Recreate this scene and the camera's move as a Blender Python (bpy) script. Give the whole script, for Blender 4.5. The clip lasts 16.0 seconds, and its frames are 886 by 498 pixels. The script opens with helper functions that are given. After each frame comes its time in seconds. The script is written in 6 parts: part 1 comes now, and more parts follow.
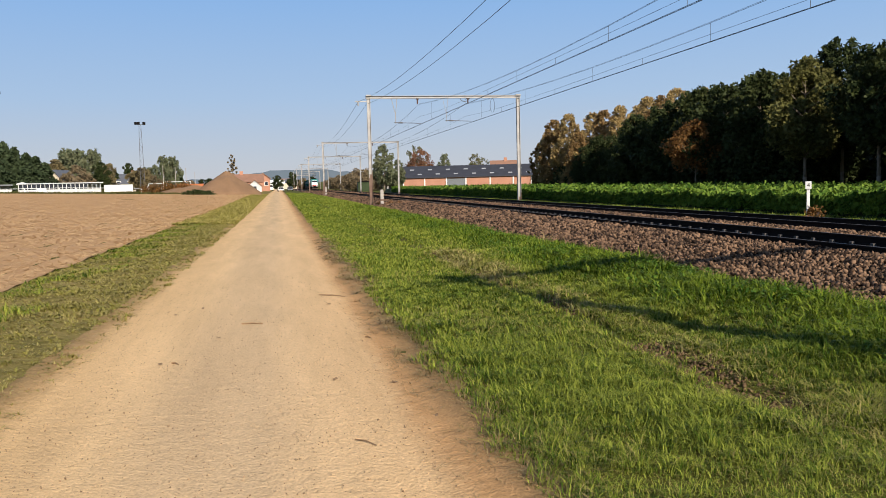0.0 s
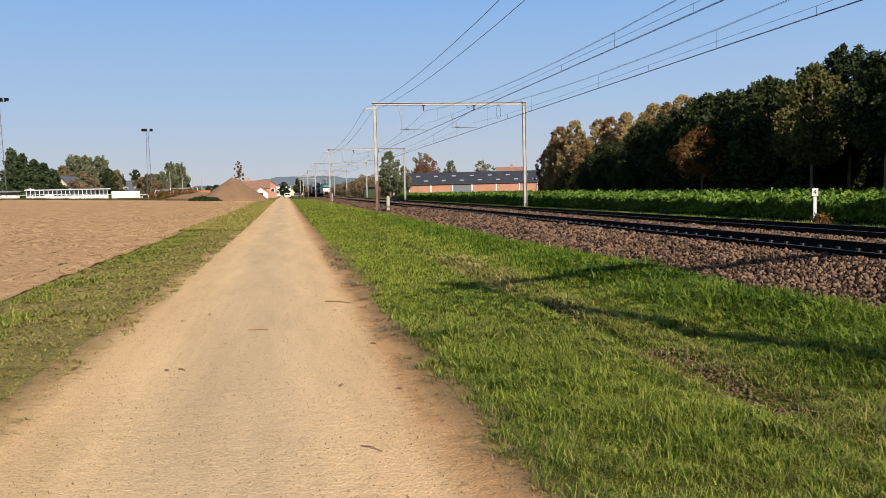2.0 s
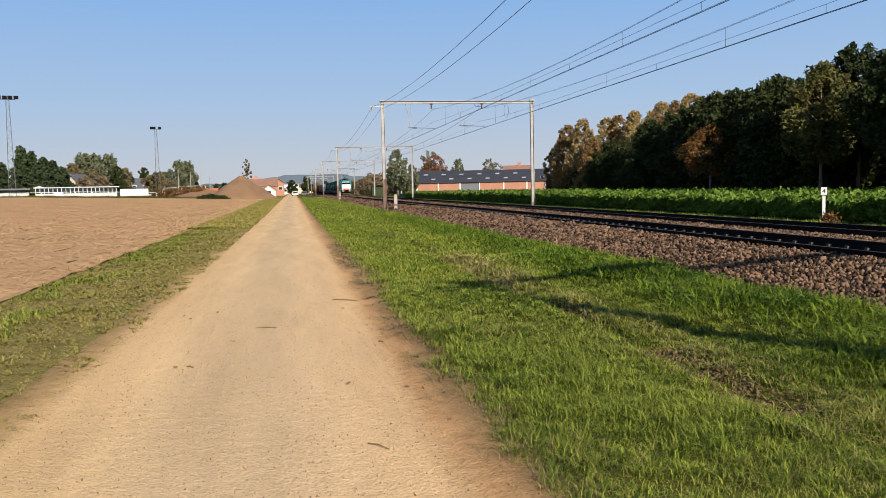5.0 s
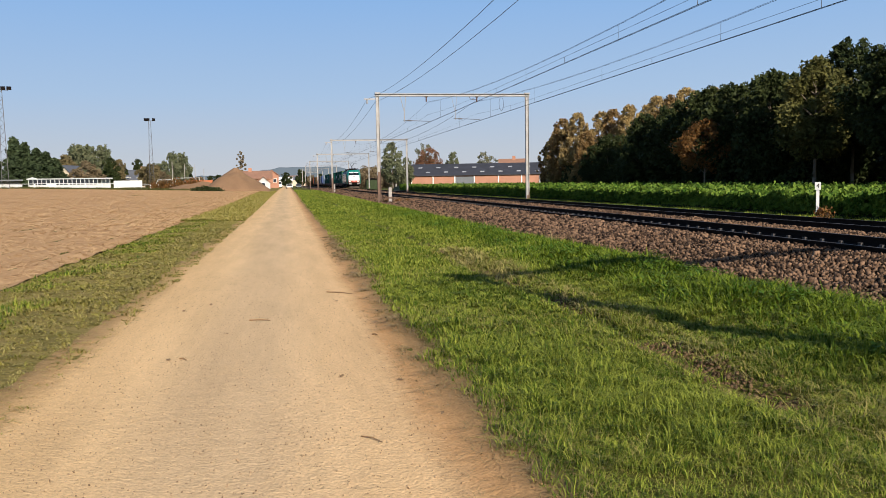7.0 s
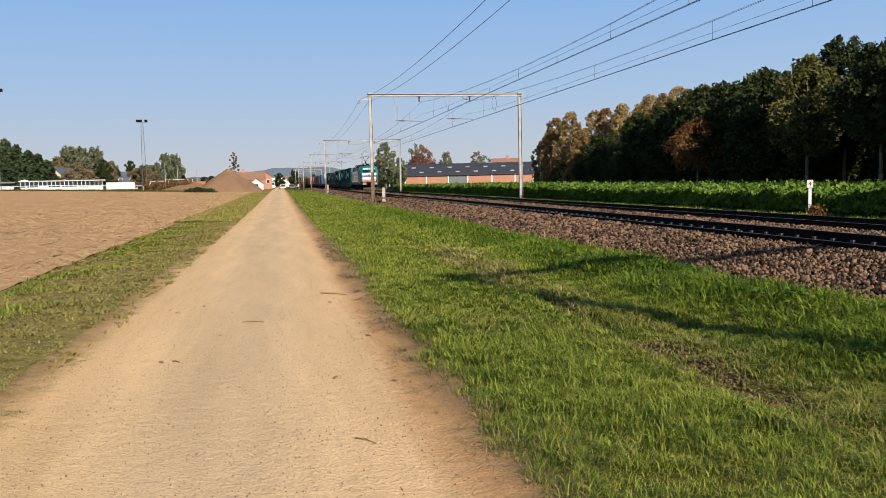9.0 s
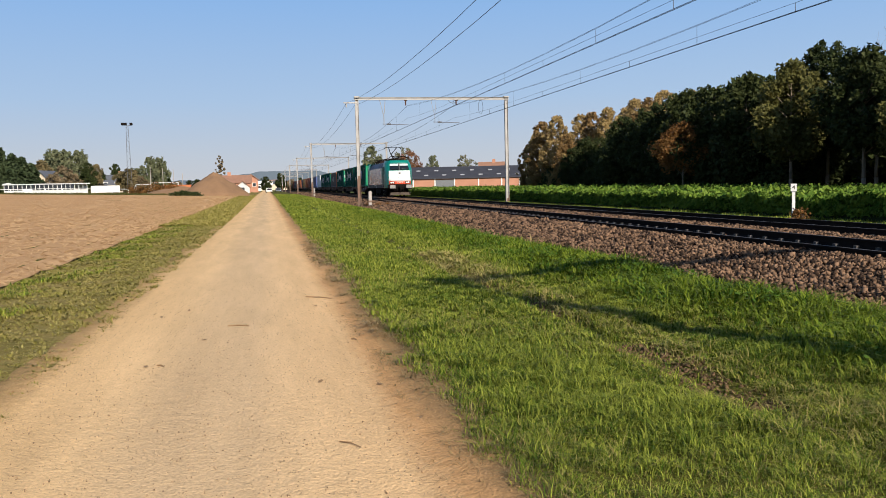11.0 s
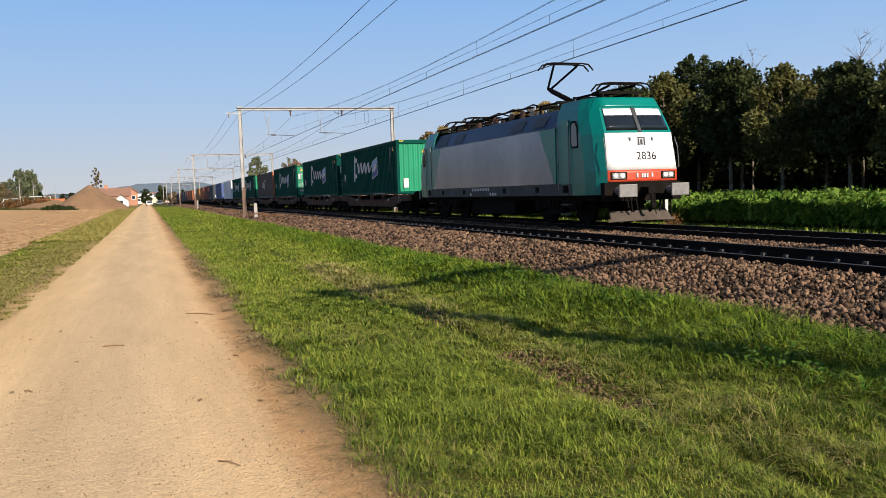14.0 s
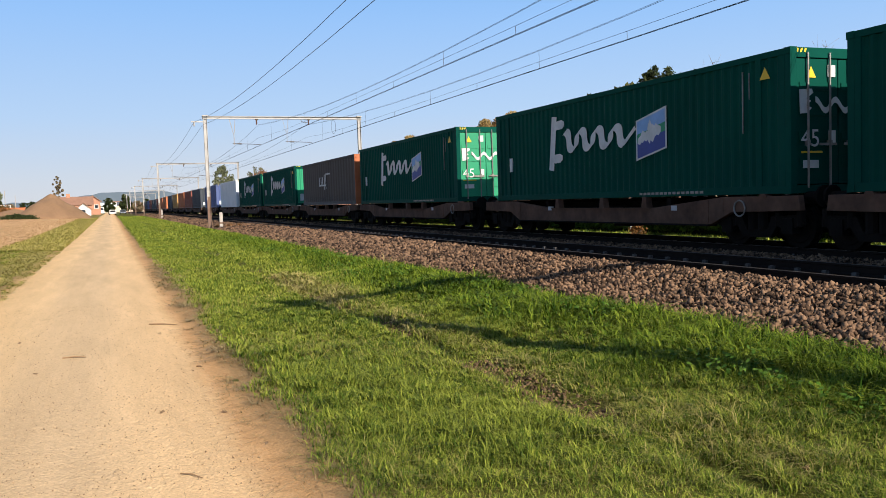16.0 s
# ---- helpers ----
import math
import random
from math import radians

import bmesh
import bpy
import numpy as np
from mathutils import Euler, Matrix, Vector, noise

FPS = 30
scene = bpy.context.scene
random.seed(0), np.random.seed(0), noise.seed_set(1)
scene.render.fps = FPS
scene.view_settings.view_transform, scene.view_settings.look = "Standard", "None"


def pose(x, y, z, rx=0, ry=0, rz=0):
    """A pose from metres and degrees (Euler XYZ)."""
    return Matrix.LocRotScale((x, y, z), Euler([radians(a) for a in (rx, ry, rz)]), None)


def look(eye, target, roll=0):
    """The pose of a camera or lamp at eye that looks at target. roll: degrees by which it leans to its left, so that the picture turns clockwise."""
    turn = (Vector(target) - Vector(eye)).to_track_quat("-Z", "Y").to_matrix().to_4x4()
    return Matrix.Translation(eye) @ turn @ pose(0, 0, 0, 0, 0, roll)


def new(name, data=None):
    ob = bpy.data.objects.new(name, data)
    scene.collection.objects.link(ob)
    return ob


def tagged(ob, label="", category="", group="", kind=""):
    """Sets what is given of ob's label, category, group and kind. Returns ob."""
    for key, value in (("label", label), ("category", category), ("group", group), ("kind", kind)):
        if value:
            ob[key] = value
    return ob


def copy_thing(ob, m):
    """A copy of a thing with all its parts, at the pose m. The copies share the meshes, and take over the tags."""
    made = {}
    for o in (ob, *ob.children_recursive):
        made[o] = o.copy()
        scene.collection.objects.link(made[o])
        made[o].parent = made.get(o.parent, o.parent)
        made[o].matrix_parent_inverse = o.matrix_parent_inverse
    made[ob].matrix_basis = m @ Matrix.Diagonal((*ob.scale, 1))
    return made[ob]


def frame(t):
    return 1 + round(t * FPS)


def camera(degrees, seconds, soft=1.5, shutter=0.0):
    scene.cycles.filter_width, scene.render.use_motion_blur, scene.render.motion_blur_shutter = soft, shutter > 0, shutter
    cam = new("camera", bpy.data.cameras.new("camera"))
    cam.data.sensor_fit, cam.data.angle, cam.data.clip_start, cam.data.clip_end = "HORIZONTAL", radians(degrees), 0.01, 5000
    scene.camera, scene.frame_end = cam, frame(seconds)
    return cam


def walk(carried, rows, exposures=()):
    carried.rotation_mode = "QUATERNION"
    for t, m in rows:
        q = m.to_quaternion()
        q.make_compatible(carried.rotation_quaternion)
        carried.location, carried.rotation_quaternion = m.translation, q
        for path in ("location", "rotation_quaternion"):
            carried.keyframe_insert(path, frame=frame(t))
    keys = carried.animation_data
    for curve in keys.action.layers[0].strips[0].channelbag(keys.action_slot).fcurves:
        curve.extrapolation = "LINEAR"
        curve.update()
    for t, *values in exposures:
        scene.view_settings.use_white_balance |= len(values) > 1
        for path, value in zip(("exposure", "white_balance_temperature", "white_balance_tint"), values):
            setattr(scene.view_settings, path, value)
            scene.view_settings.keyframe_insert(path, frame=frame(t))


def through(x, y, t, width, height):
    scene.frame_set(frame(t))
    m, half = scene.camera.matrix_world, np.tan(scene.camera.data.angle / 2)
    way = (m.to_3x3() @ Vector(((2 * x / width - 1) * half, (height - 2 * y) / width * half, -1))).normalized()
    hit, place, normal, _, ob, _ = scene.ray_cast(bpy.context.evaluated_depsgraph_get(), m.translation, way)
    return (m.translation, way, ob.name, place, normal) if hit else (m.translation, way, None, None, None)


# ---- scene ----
cam = camera(55.19, 16.0, soft=0.85)
PATH = [
    (0.0, pose(-0.000, -0.000, 1.650, 85.548, 1.390, -10.943)),
    (0.5, pose(-0.008, -0.011, 1.653, 85.720, 1.406, -10.860)),
    (1.0, pose(-0.010, -0.024, 1.660, 85.922, 1.342, -10.829)),
    (1.5, pose(-0.002, -0.026, 1.657, 85.950, 1.402, -10.725)),
    (2.0, pose(-0.001, -0.020, 1.652, 86.000, 1.351, -10.532)),
    (2.5, pose(-0.005, -0.005, 1.653, 85.963, 1.381, -10.406)),
    (3.0, pose(-0.009, -0.013, 1.650, 85.946, 1.354, -10.263)),
    (3.5, pose(-0.005, -0.004, 1.651, 85.937, 1.306, -10.096)),
    (4.0, pose(0.000, -0.010, 1.651, 85.971, 1.279, -10.006)),
    (6.5, pose(-0.008, -0.058, 1.663, 85.566, 1.072, -10.226)),
    (7.0, pose(0.002, -0.018, 1.652, 85.429, 0.993, -10.381)),
    (7.5, pose(0.012, -0.004, 1.650, 85.367, 1.007, -10.480)),
    (8.0, pose(0.013, -0.009, 1.656, 85.371, 1.094, -10.530)),
    (8.5, pose(0.016, -0.003, 1.654, 85.392, 1.203, -10.615)),
    (9.0, pose(0.011, -0.016, 1.658, 85.409, 1.325, -10.818)),
    (11.5, pose(0.032, -0.042, 1.664, 85.690, 1.341, -12.400)),
    (12.0, pose(0.050, -0.055, 1.670, 85.724, 1.491, -13.587)),
    (12.5, pose(0.063, -0.090, 1.678, 85.717, 1.653, -15.380)),
    (13.0, pose(0.066, -0.111, 1.682, 85.785, 1.754, -16.955)),
    (13.5, pose(0.080, -0.116, 1.685, 85.867, 1.899, -18.107)),
    (14.0, pose(0.084, -0.130, 1.686, 86.068, 1.956, -19.208)),
    (14.5, pose(0.087, -0.156, 1.693, 86.362, 1.884, -20.089)),
    (15.0, pose(0.093, -0.151, 1.691, 86.600, 1.817, -21.050)),
    (15.5, pose(0.097, -0.141, 1.685, 86.649, 1.827, -21.463)),
    (16.0, pose(0.097, -0.143, 1.688, 86.628, 1.877, -21.408)),
]
walk(cam, PATH, exposures=[(0.0, 0.4), (9.0, 0.4), (12.5, 0.45), (14.0, 0.48), (14.6, 0.5), (15.0, 0.56), (16.0, 0.68)])

# ---- daylight ----
SUN_EL, SUN_AZ, HAZE = 28.0, 165.0, 9.6
world = bpy.data.worlds.new("sky")
scene.world = world
world.use_nodes = True
wn = world.node_tree.nodes
sky = wn.new("ShaderNodeTexSky")
sky.sky_type = "NISHITA"
sky.sun_disc = False
sky.sun_elevation, sky.sun_rotation = radians(SUN_EL), radians(SUN_AZ)
sky.air_density, sky.dust_density, sky.ozone_density = 1.0, 0.5, 3.0
wn["Background"].inputs["Strength"].default_value = 0.075
wl = world.node_tree.links
# thin haze: paler towards the horizon all round, clear blue above
wc, wsep = wn.new("ShaderNodeTexCoord"), wn.new("ShaderNodeSeparateXYZ")
wl.new(wc.outputs["Generated"], wsep.inputs[0])
haze, hfac, hmul, hmix = wn.new("ShaderNodeValToRGB"), wn.new("ShaderNodeMapRange"), wn.new("ShaderNodeVectorMath"), wn.new("ShaderNodeMix")
wl.new(wsep.outputs["Z"], haze.inputs[0])
wl.new(wsep.outputs["Z"], hfac.inputs["Value"])
stops = haze.color_ramp.elements
stops[0].color, stops[1].color = (0.60, 0.615, 0.655, 1), (0.15, 0.36, 0.76, 1)
for pos, col in ((0.035, (0.545, 0.61, 0.70)), (0.10, (0.415, 0.575, 0.80)), (0.25, (0.225, 0.455, 0.845))):
    stops.new(pos).color = (*col, 1)
hfac.inputs["From Min"].default_value, hfac.inputs["From Max"].default_value = 0.2, 0.62
hfac.inputs["To Min"].default_value, hfac.inputs["To Max"].default_value = 1.0, 0.0
hmul.operation = "SCALE"
hmul.inputs["Scale"].default_value = HAZE
wl.new(haze.outputs["Color"], hmul.inputs[0])
hmix.data_type = "RGBA"
wl.new(hfac.outputs["Result"], hmix.inputs[0])
wl.new(sky.outputs["Color"], hmix.inputs[6])
wl.new(hmul.outputs["Vector"], hmix.inputs[7])
wl.new(hmix.outputs[2], wn["Background"].inputs["Color"])
sun_data = bpy.data.lights.new("sun", "SUN")
sun_data.energy, sun_data.angle, sun_data.color = 5.0, radians(0.55), (1.0, 0.9, 0.77)
sun_ob = new("sun", sun_data)
_sd = Vector((math.sin(radians(SUN_AZ)) * math.cos(radians(SUN_EL)), math.cos(radians(SUN_AZ)) * math.cos(radians(SUN_EL)), math.sin(radians(SUN_EL))))
sun_ob.matrix_world = look(_sd * 100, (0, 0, 0))


# ---- materials ----
def mat(name, a, b=None, broad=None, scale=3.0, rough=0.7, metal=0.0, bump=0.0, bscale=None, fine=None, island=0.0, objrand=0.0, grain=0.6, spec=0.3, stretch=(1, 1, 1)):
    """Principled surface whose colour drifts from a to b over two sizes of noise, with an optional relief."""
    m = bpy.data.materials.new(name)
    m.use_nodes = True
    n, l = m.node_tree.nodes, m.node_tree.links
    p = n["Principled BSDF"]
    p.inputs["Roughness"].default_value, p.inputs["Metallic"].default_value = rough, metal
    p.inputs["Specular IOR Level"].default_value = spec
    b = b or tuple(c * 0.75 for c in a)
    geo = n.new("ShaderNodeTexCoord")
    mp = n.new("ShaderNodeMapping")
    mp.inputs["Scale"].default_value = stretch
    l.new(geo.outputs["Object"], mp.inputs["Vector"])
    t1, t2 = n.new("ShaderNodeTexNoise"), n.new("ShaderNodeTexNoise")
    t1.inputs["Scale"].default_value, t2.inputs["Scale"].default_value = scale, fine or scale * 9
    t1.inputs["Detail"].default_value, t2.inputs["Detail"].default_value = 5, 4
    for t in (t1, t2):
        l.new(mp.outputs["Vector"], t.inputs["Vector"])
    if broad:
        mb = n.new("ShaderNodeMapping")
        mb.inputs["Scale"].default_value = broad
        l.new(geo.outputs["Object"], mb.inputs["Vector"])
        l.new(mb.outputs["Vector"], t1.inputs["Vector"])
    mix = n.new("ShaderNodeMath")
    mix.operation = "MULTIPLY_ADD"
    l.new(t2.outputs["Fac"], mix.inputs[0])
    mix.inputs[1].default_value = grain
    add = n.new("ShaderNodeMath")
    add.operation = "MULTIPLY_ADD"
    l.new(t1.outputs["Fac"], add.inputs[0])
    add.inputs[1].default_value = 1.5
    add.inputs[2].default_value = -0.25 - 0.5 * grain
    l.new(add.outputs[0], mix.inputs[2])
    last = mix
    for amount, node, sock in ((island, "ShaderNodeNewGeometry", "Random Per Island"), (objrand, "ShaderNodeObjectInfo", "Random")):
        if amount:
            r = n.new(node)
            s = n.new("ShaderNodeMath")
            s.operation = "MULTIPLY_ADD"
            l.new(r.outputs[sock], s.inputs[0])
            s.inputs[1].default_value = amount
            o = n.new("ShaderNodeMath")
            o.operation = "SUBTRACT"
            l.new(last.outputs[0], o.inputs[0])
            o.inputs[1].default_value = amount / 2
            l.new(o.outputs[0], s.inputs[2])
            last = s
    ramp = n.new("ShaderNodeMix")
    ramp.data_type = "RGBA"
    ramp.inputs[6].default_value, ramp.inputs[7].default_value = (*a, 1), (*b, 1)
    l.new(last.outputs[0], ramp.inputs[0])
    l.new(ramp.outputs[2], p.inputs["Base Color"])
    if bump:
        bt = n.new("ShaderNodeTexNoise")
        bt.inputs["Scale"].default_value, bt.inputs["Detail"].default_value = bscale or scale * 6, 6
        l.new(mp.outputs["Vector"], bt.inputs["Vector"])
        bn = n.new("ShaderNodeBump")
        bn.inputs["Strength"].default_value, bn.inputs["Distance"].default_value = min(1, bump * 4), bump * 0.1
        l.new(bt.outputs["Fac"], bn.inputs["Height"])
        l.new(bn.outputs["Normal"], p.inputs["Normal"])
    return m


def leafy(name, a, b, scale=0.6, island=0.7, through=0.25, rough=0.6):
    """Leaf or blade: varied per island, a little light through it."""
    m = mat(name, a, b, scale=scale, rough=rough, island=island, spec=0.1)
    n, l = m.node_tree.nodes, m.node_tree.links
    p = n["Principled BSDF"]
    tr = n.new("ShaderNodeBsdfTranslucent")
    ms = n.new("ShaderNodeMixShader")
    ms.inputs[0].default_value = through
    l.new(p.inputs["Base Color"].links[0].from_socket, tr.inputs["Color"])
    l.new(p.outputs[0], ms.inputs[1])
    l.new(tr.outputs[0], ms.inputs[2])
    l.new(ms.outputs[0], n["Material Output"].inputs["Surface"])
    return m


def glow(name, c, strength):
    m = mat(name, c, c)
    p = m.node_tree.nodes["Principled BSDF"]
    p.inputs["Emission Color"].default_value, p.inputs["Emission Strength"].default_value = (*c, 1), strength
    return m




def track_sand():
    """Compacted sand: pale wheel lanes, a stony crown between them, rust-brown crumbling edges."""
    m = bpy.data.materials.new("compacted_sand")
    m.use_nodes = True
    n, l = m.node_tree.nodes, m.node_tree.links
    p = n["Principled BSDF"]
    p.inputs["Roughness"].default_value, p.inputs["Specular IOR Level"].default_value = 0.95, 0.08
    tc, sep = n.new("ShaderNodeTexCoord"), n.new("ShaderNodeSeparateXYZ")
    l.new(tc.outputs["Object"], sep.inputs[0])

    def tex(scale, detail, squash=(1, 1, 1), rough=0.6):
        mp, t = n.new("ShaderNodeMapping"), n.new("ShaderNodeTexNoise")
        mp.inputs["Scale"].default_value = squash
        t.inputs["Scale"].default_value, t.inputs["Detail"].default_value, t.inputs["Roughness"].default_value = scale, detail, rough
        l.new(tc.outputs["Object"], mp.inputs["Vector"])
        l.new(mp.outputs["Vector"], t.inputs["Vector"])
        return t.outputs["Fac"]

    def calc(op, a, b=None, c=None):
        q = n.new("ShaderNodeMath")
        q.operation = op
        for k, v in enumerate((a, b, c)):
            if v is None:
                continue
            if isinstance(v, (int, float)):
                q.inputs[k].default_value = v
            else:
                l.new(v, q.inputs[k])
        return q.outputs[0]

    # across the track, wavering: 0 at the field side, 1 at the railway side
    warp = calc("MULTIPLY_ADD", tex(1.1, 6, (1, 0.35, 1), 0.68), 0.44, -0.22)
    fine_warp = calc("MULTIPLY_ADD", tex(9.0, 4), 0.24, -0.12)
    across = calc("MULTIPLY_ADD", calc("ADD", calc("ADD", sep.outputs["X"], warp), fine_warp), 1 / 3.7, 2.3 / 3.7)
    ramp = n.new("ShaderNodeValToRGB")
    l.new(across, ramp.inputs[0])
    e = ramp.color_ramp.elements
    e[0].position, e[0].color = 0.0, (0.27, 0.18, 0.08, 1)
    e[1].position, e[1].color = 1.0, (0.20, 0.135, 0.065, 1)
    for pos, col in ((0.05, (0.42, 0.27, 0.125)), (0.12, (0.65, 0.43, 0.215)), (0.30, (0.69, 0.47, 0.25)), (0.41, (0.60, 0.418, 0.236)), (0.56, (0.62, 0.435, 0.25)), (0.68, (0.69, 0.47, 0.256)), (0.82, (0.68, 0.45, 0.235)), (0.885, (0.52, 0.30, 0.135)), (0.94, (0.32, 0.195, 0.09))):
        e.new(pos).color = (*col, 1)
    # stains, then grit
    broad = calc("MULTIPLY_ADD", tex(0.9, 6, (1.8, 0.22, 1), 0.7), 0.7, 0.64)
    grit = calc("MULTIPLY_ADD", tex(46, 5, (1, 1, 1), 0.75), 1.0, 0.5)
    vor = n.new("ShaderNodeTexVoronoi")
    vor.inputs["Scale"].default_value = 38
    l.new(tc.outputs["Object"], vor.inputs["Vector"])
    pits = calc("MINIMUM", 1.0, calc("MULTIPLY_ADD", vor.outputs["Distance"], 1.6, 0.62))
    shade = calc("MULTIPLY", calc("MULTIPLY", broad, grit), pits)
    mul = n.new("ShaderNodeVectorMath")
    mul.operation = "SCALE"
    l.new(ramp.outputs["Color"], mul.inputs[0])
    l.new(shade, mul.inputs["Scale"])
    l.new(mul.outputs["Vector"], p.inputs["Base Color"])
    height = calc("ADD", calc("MULTIPLY", vor.outputs["Distance"], 0.6), calc("ADD", tex(60, 5), calc("MULTIPLY", tex(7, 4), 2.0)))
    bn = n.new("ShaderNodeBump")
    bn.inputs["Strength"].default_value, bn.inputs["Distance"].default_value = 0.6, 0.012
    l.new(height, bn.inputs["Height"])
    l.new(bn.outputs["Normal"], p.inputs["Normal"])
    return m


M_SAND = track_sand()
M_SANDW = mat("edge_earth", (0.42, 0.26, 0.13), (0.24, 0.14, 0.07), scale=2.2, fine=30, rough=0.95, bump=0.2, bscale=30, spec=0.1)
M_THATCH = mat("trodden_turf", (0.30, 0.225, 0.085), (0.13, 0.115, 0.03), scale=1.4, fine=22, grain=1.3, rough=0.95, bump=0.25, bscale=28, spec=0.05)
M_LITTER = leafy("matted_dead_grass", (0.36, 0.26, 0.13), (0.19, 0.145, 0.058), scale=0.8, island=0.9, through=0.1)
M_LUSH = leafy("lush_grass_blade", (0.03, 0.07, 0.004), (0.19, 0.245, 0.024), scale=0.7, island=1.3, through=0.18)
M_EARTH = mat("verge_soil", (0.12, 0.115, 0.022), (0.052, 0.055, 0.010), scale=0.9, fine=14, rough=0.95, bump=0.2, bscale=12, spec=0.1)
M_FIELD = mat("stubble_soil", (0.50, 0.315, 0.16), (0.35, 0.205, 0.10), scale=0.35, fine=7, rough=0.95, bump=0.25, bscale=9, spec=0.1)
M_STRAW = mat("straw", (0.56, 0.38, 0.20), (0.40, 0.255, 0.13), scale=2, rough=0.8, island=0.6)
M_GRASS = leafy("grass_blade", (0.052, 0.096, 0.008), (0.30, 0.33, 0.05), scale=0.55, island=1.4, through=0.18)
M_GRASSDRY = leafy("dry_grass_blade", (0.44, 0.36, 0.14), (0.22, 0.21, 0.045), scale=0.8, island=0.9)
M_GRASSOL = leafy("olive_grass_blade", (0.21, 0.19, 0.035), (0.37, 0.305, 0.09), scale=0.6, island=1.0)
M_WEED = leafy("weed_leaf", (0.045, 0.11, 0.012), (0.12, 0.205, 0.03), island=0.8)
# bed darkened well below the stones to paint the shade in their gaps
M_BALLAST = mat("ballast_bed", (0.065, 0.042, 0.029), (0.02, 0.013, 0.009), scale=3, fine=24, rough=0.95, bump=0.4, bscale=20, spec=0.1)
M_STONE = mat("ballast_stone", (0.24, 0.145, 0.088), (0.026, 0.016, 0.011), scale=2.5, fine=30, rough=0.95, island=1.3, spec=0.15)
# rust taken near black, so the rail web's shadow is in its colour
M_RAIL = mat("shadowed_rusty_rail_side", (0.022, 0.016, 0.013), (0.012, 0.009, 0.008), scale=4, rough=0.95, spec=0.05)
M_RAILTOP = mat("worn_rail_head", (0.10, 0.085, 0.075), (0.06, 0.05, 0.045), scale=5, rough=0.6, metal=0.5)
# concrete halved in tone: the dark between the rails is painted in
M_SLEEPER = mat("shaded_sleeper_concrete", (0.05, 0.038, 0.03), (0.028, 0.021, 0.017), scale=5, rough=0.9, bump=0.1)
M_CLIP = mat("rail_clip_steel", (0.11, 0.10, 0.095), (0.06, 0.055, 0.05), rough=0.6, metal=0.3)
M_CONC = mat("mast_concrete", (0.44, 0.40, 0.36), (0.30, 0.26, 0.23), scale=2, rough=0.85, bump=0.05)
M_STEEL = mat("galvanised_mast_steel", (0.42, 0.41, 0.395), (0.24, 0.225, 0.21), scale=1.5, rough=0.6, metal=0.25)
M_RUSTBASE = mat("rust_stained_steel", (0.20, 0.135, 0.10), (0.12, 0.07, 0.05), scale=3, rough=0.8)
M_WIRE = mat("overhead_wire", (0.06, 0.055, 0.05), (0.03, 0.03, 0.03), rough=0.6, metal=0.3)
M_INSUL = mat("brown_insulator", (0.10, 0.05, 0.03), rough=0.3)
M_WHITE = mat("white_paint", (0.78, 0.77, 0.74), (0.62, 0.61, 0.58), scale=2, rough=0.6)
M_BLACK = mat("black_lettering", (0.02, 0.02, 0.02), rough=0.6)
M_TEAL = mat("teal_loco_paint", (0.0, 0.185, 0.15), (0.0, 0.14, 0.115), scale=0.7, rough=0.3, spec=0.35)
M_SILVER = mat("silver_grey_loco_paint", (0.25, 0.275, 0.32), (0.14, 0.155, 0.185), scale=0.7, broad=(1, 1.0, 0.16), fine=3, rough=0.24, metal=0.4, spec=0.5)
M_LOCOWHITE = mat("white_loco_paint", (0.82, 0.82, 0.80), (0.72, 0.72, 0.70), scale=1.2, rough=0.3, spec=0.5)
M_RED = mat("red_loco_band", (0.62, 0.075, 0.03), (0.52, 0.06, 0.025), scale=1.5, rough=0.35, spec=0.5)
M_SKIRT = mat("grimy_grey_frame", (0.075, 0.08, 0.088), (0.035, 0.034, 0.033), scale=2, rough=0.6, spec=0.15)
M_PLOUGH = mat("dusty_brown_plough", (0.11, 0.088, 0.07), (0.06, 0.046, 0.036), scale=3, rough=0.9, spec=0.1)
M_ROOF = mat("dark_blue_grey_roof", (0.03, 0.05, 0.115), (0.02, 0.03, 0.06), scale=1.2, rough=0.5)
# for black parts; deepened to hold the shade under the train as well
M_UNDER = mat("black_with_undershade", (0.014, 0.011, 0.0095), (0.007, 0.006, 0.005), scale=4, rough=0.95, spec=0.06)
M_GLASS = mat("dark_cab_glass", (0.012, 0.016, 0.02), (0.008, 0.01, 0.012), rough=0.05, spec=0.8)
M_BLIND = mat("cab_sun_blind", (0.62, 0.64, 0.62), rough=0.7)
M_BUFFER = mat("worn_buffer_steel", (0.28, 0.265, 0.25), (0.15, 0.14, 0.13), scale=6, rough=0.5, metal=0.4)
# lamps are off; emission is added to keep their lenses whitish
M_HEAD = glow("unlit_lens_added_glow", (1.0, 0.92, 0.8), 0.9)
# one green paint twice: darkened as shaded, brightened as sunlit (also banner print)
M_CGREEN = mat("shaded_green_container", (0.0, 0.062, 0.043), (0.0, 0.042, 0.03), scale=0.5, fine=5, rough=0.65, spec=0.06)
M_CGREEN2 = mat("sunlit_green_end_and_print", (0.015, 0.27, 0.13), (0.01, 0.20, 0.095), scale=0.9, rough=0.5)
M_CBROWN = mat("brown_curtain_side", (0.058, 0.042, 0.035), (0.034, 0.025, 0.021), scale=1, rough=0.7)
M_CORANGE = mat("orange_container", (0.48, 0.15, 0.055), (0.34, 0.095, 0.038), scale=1, rough=0.6)
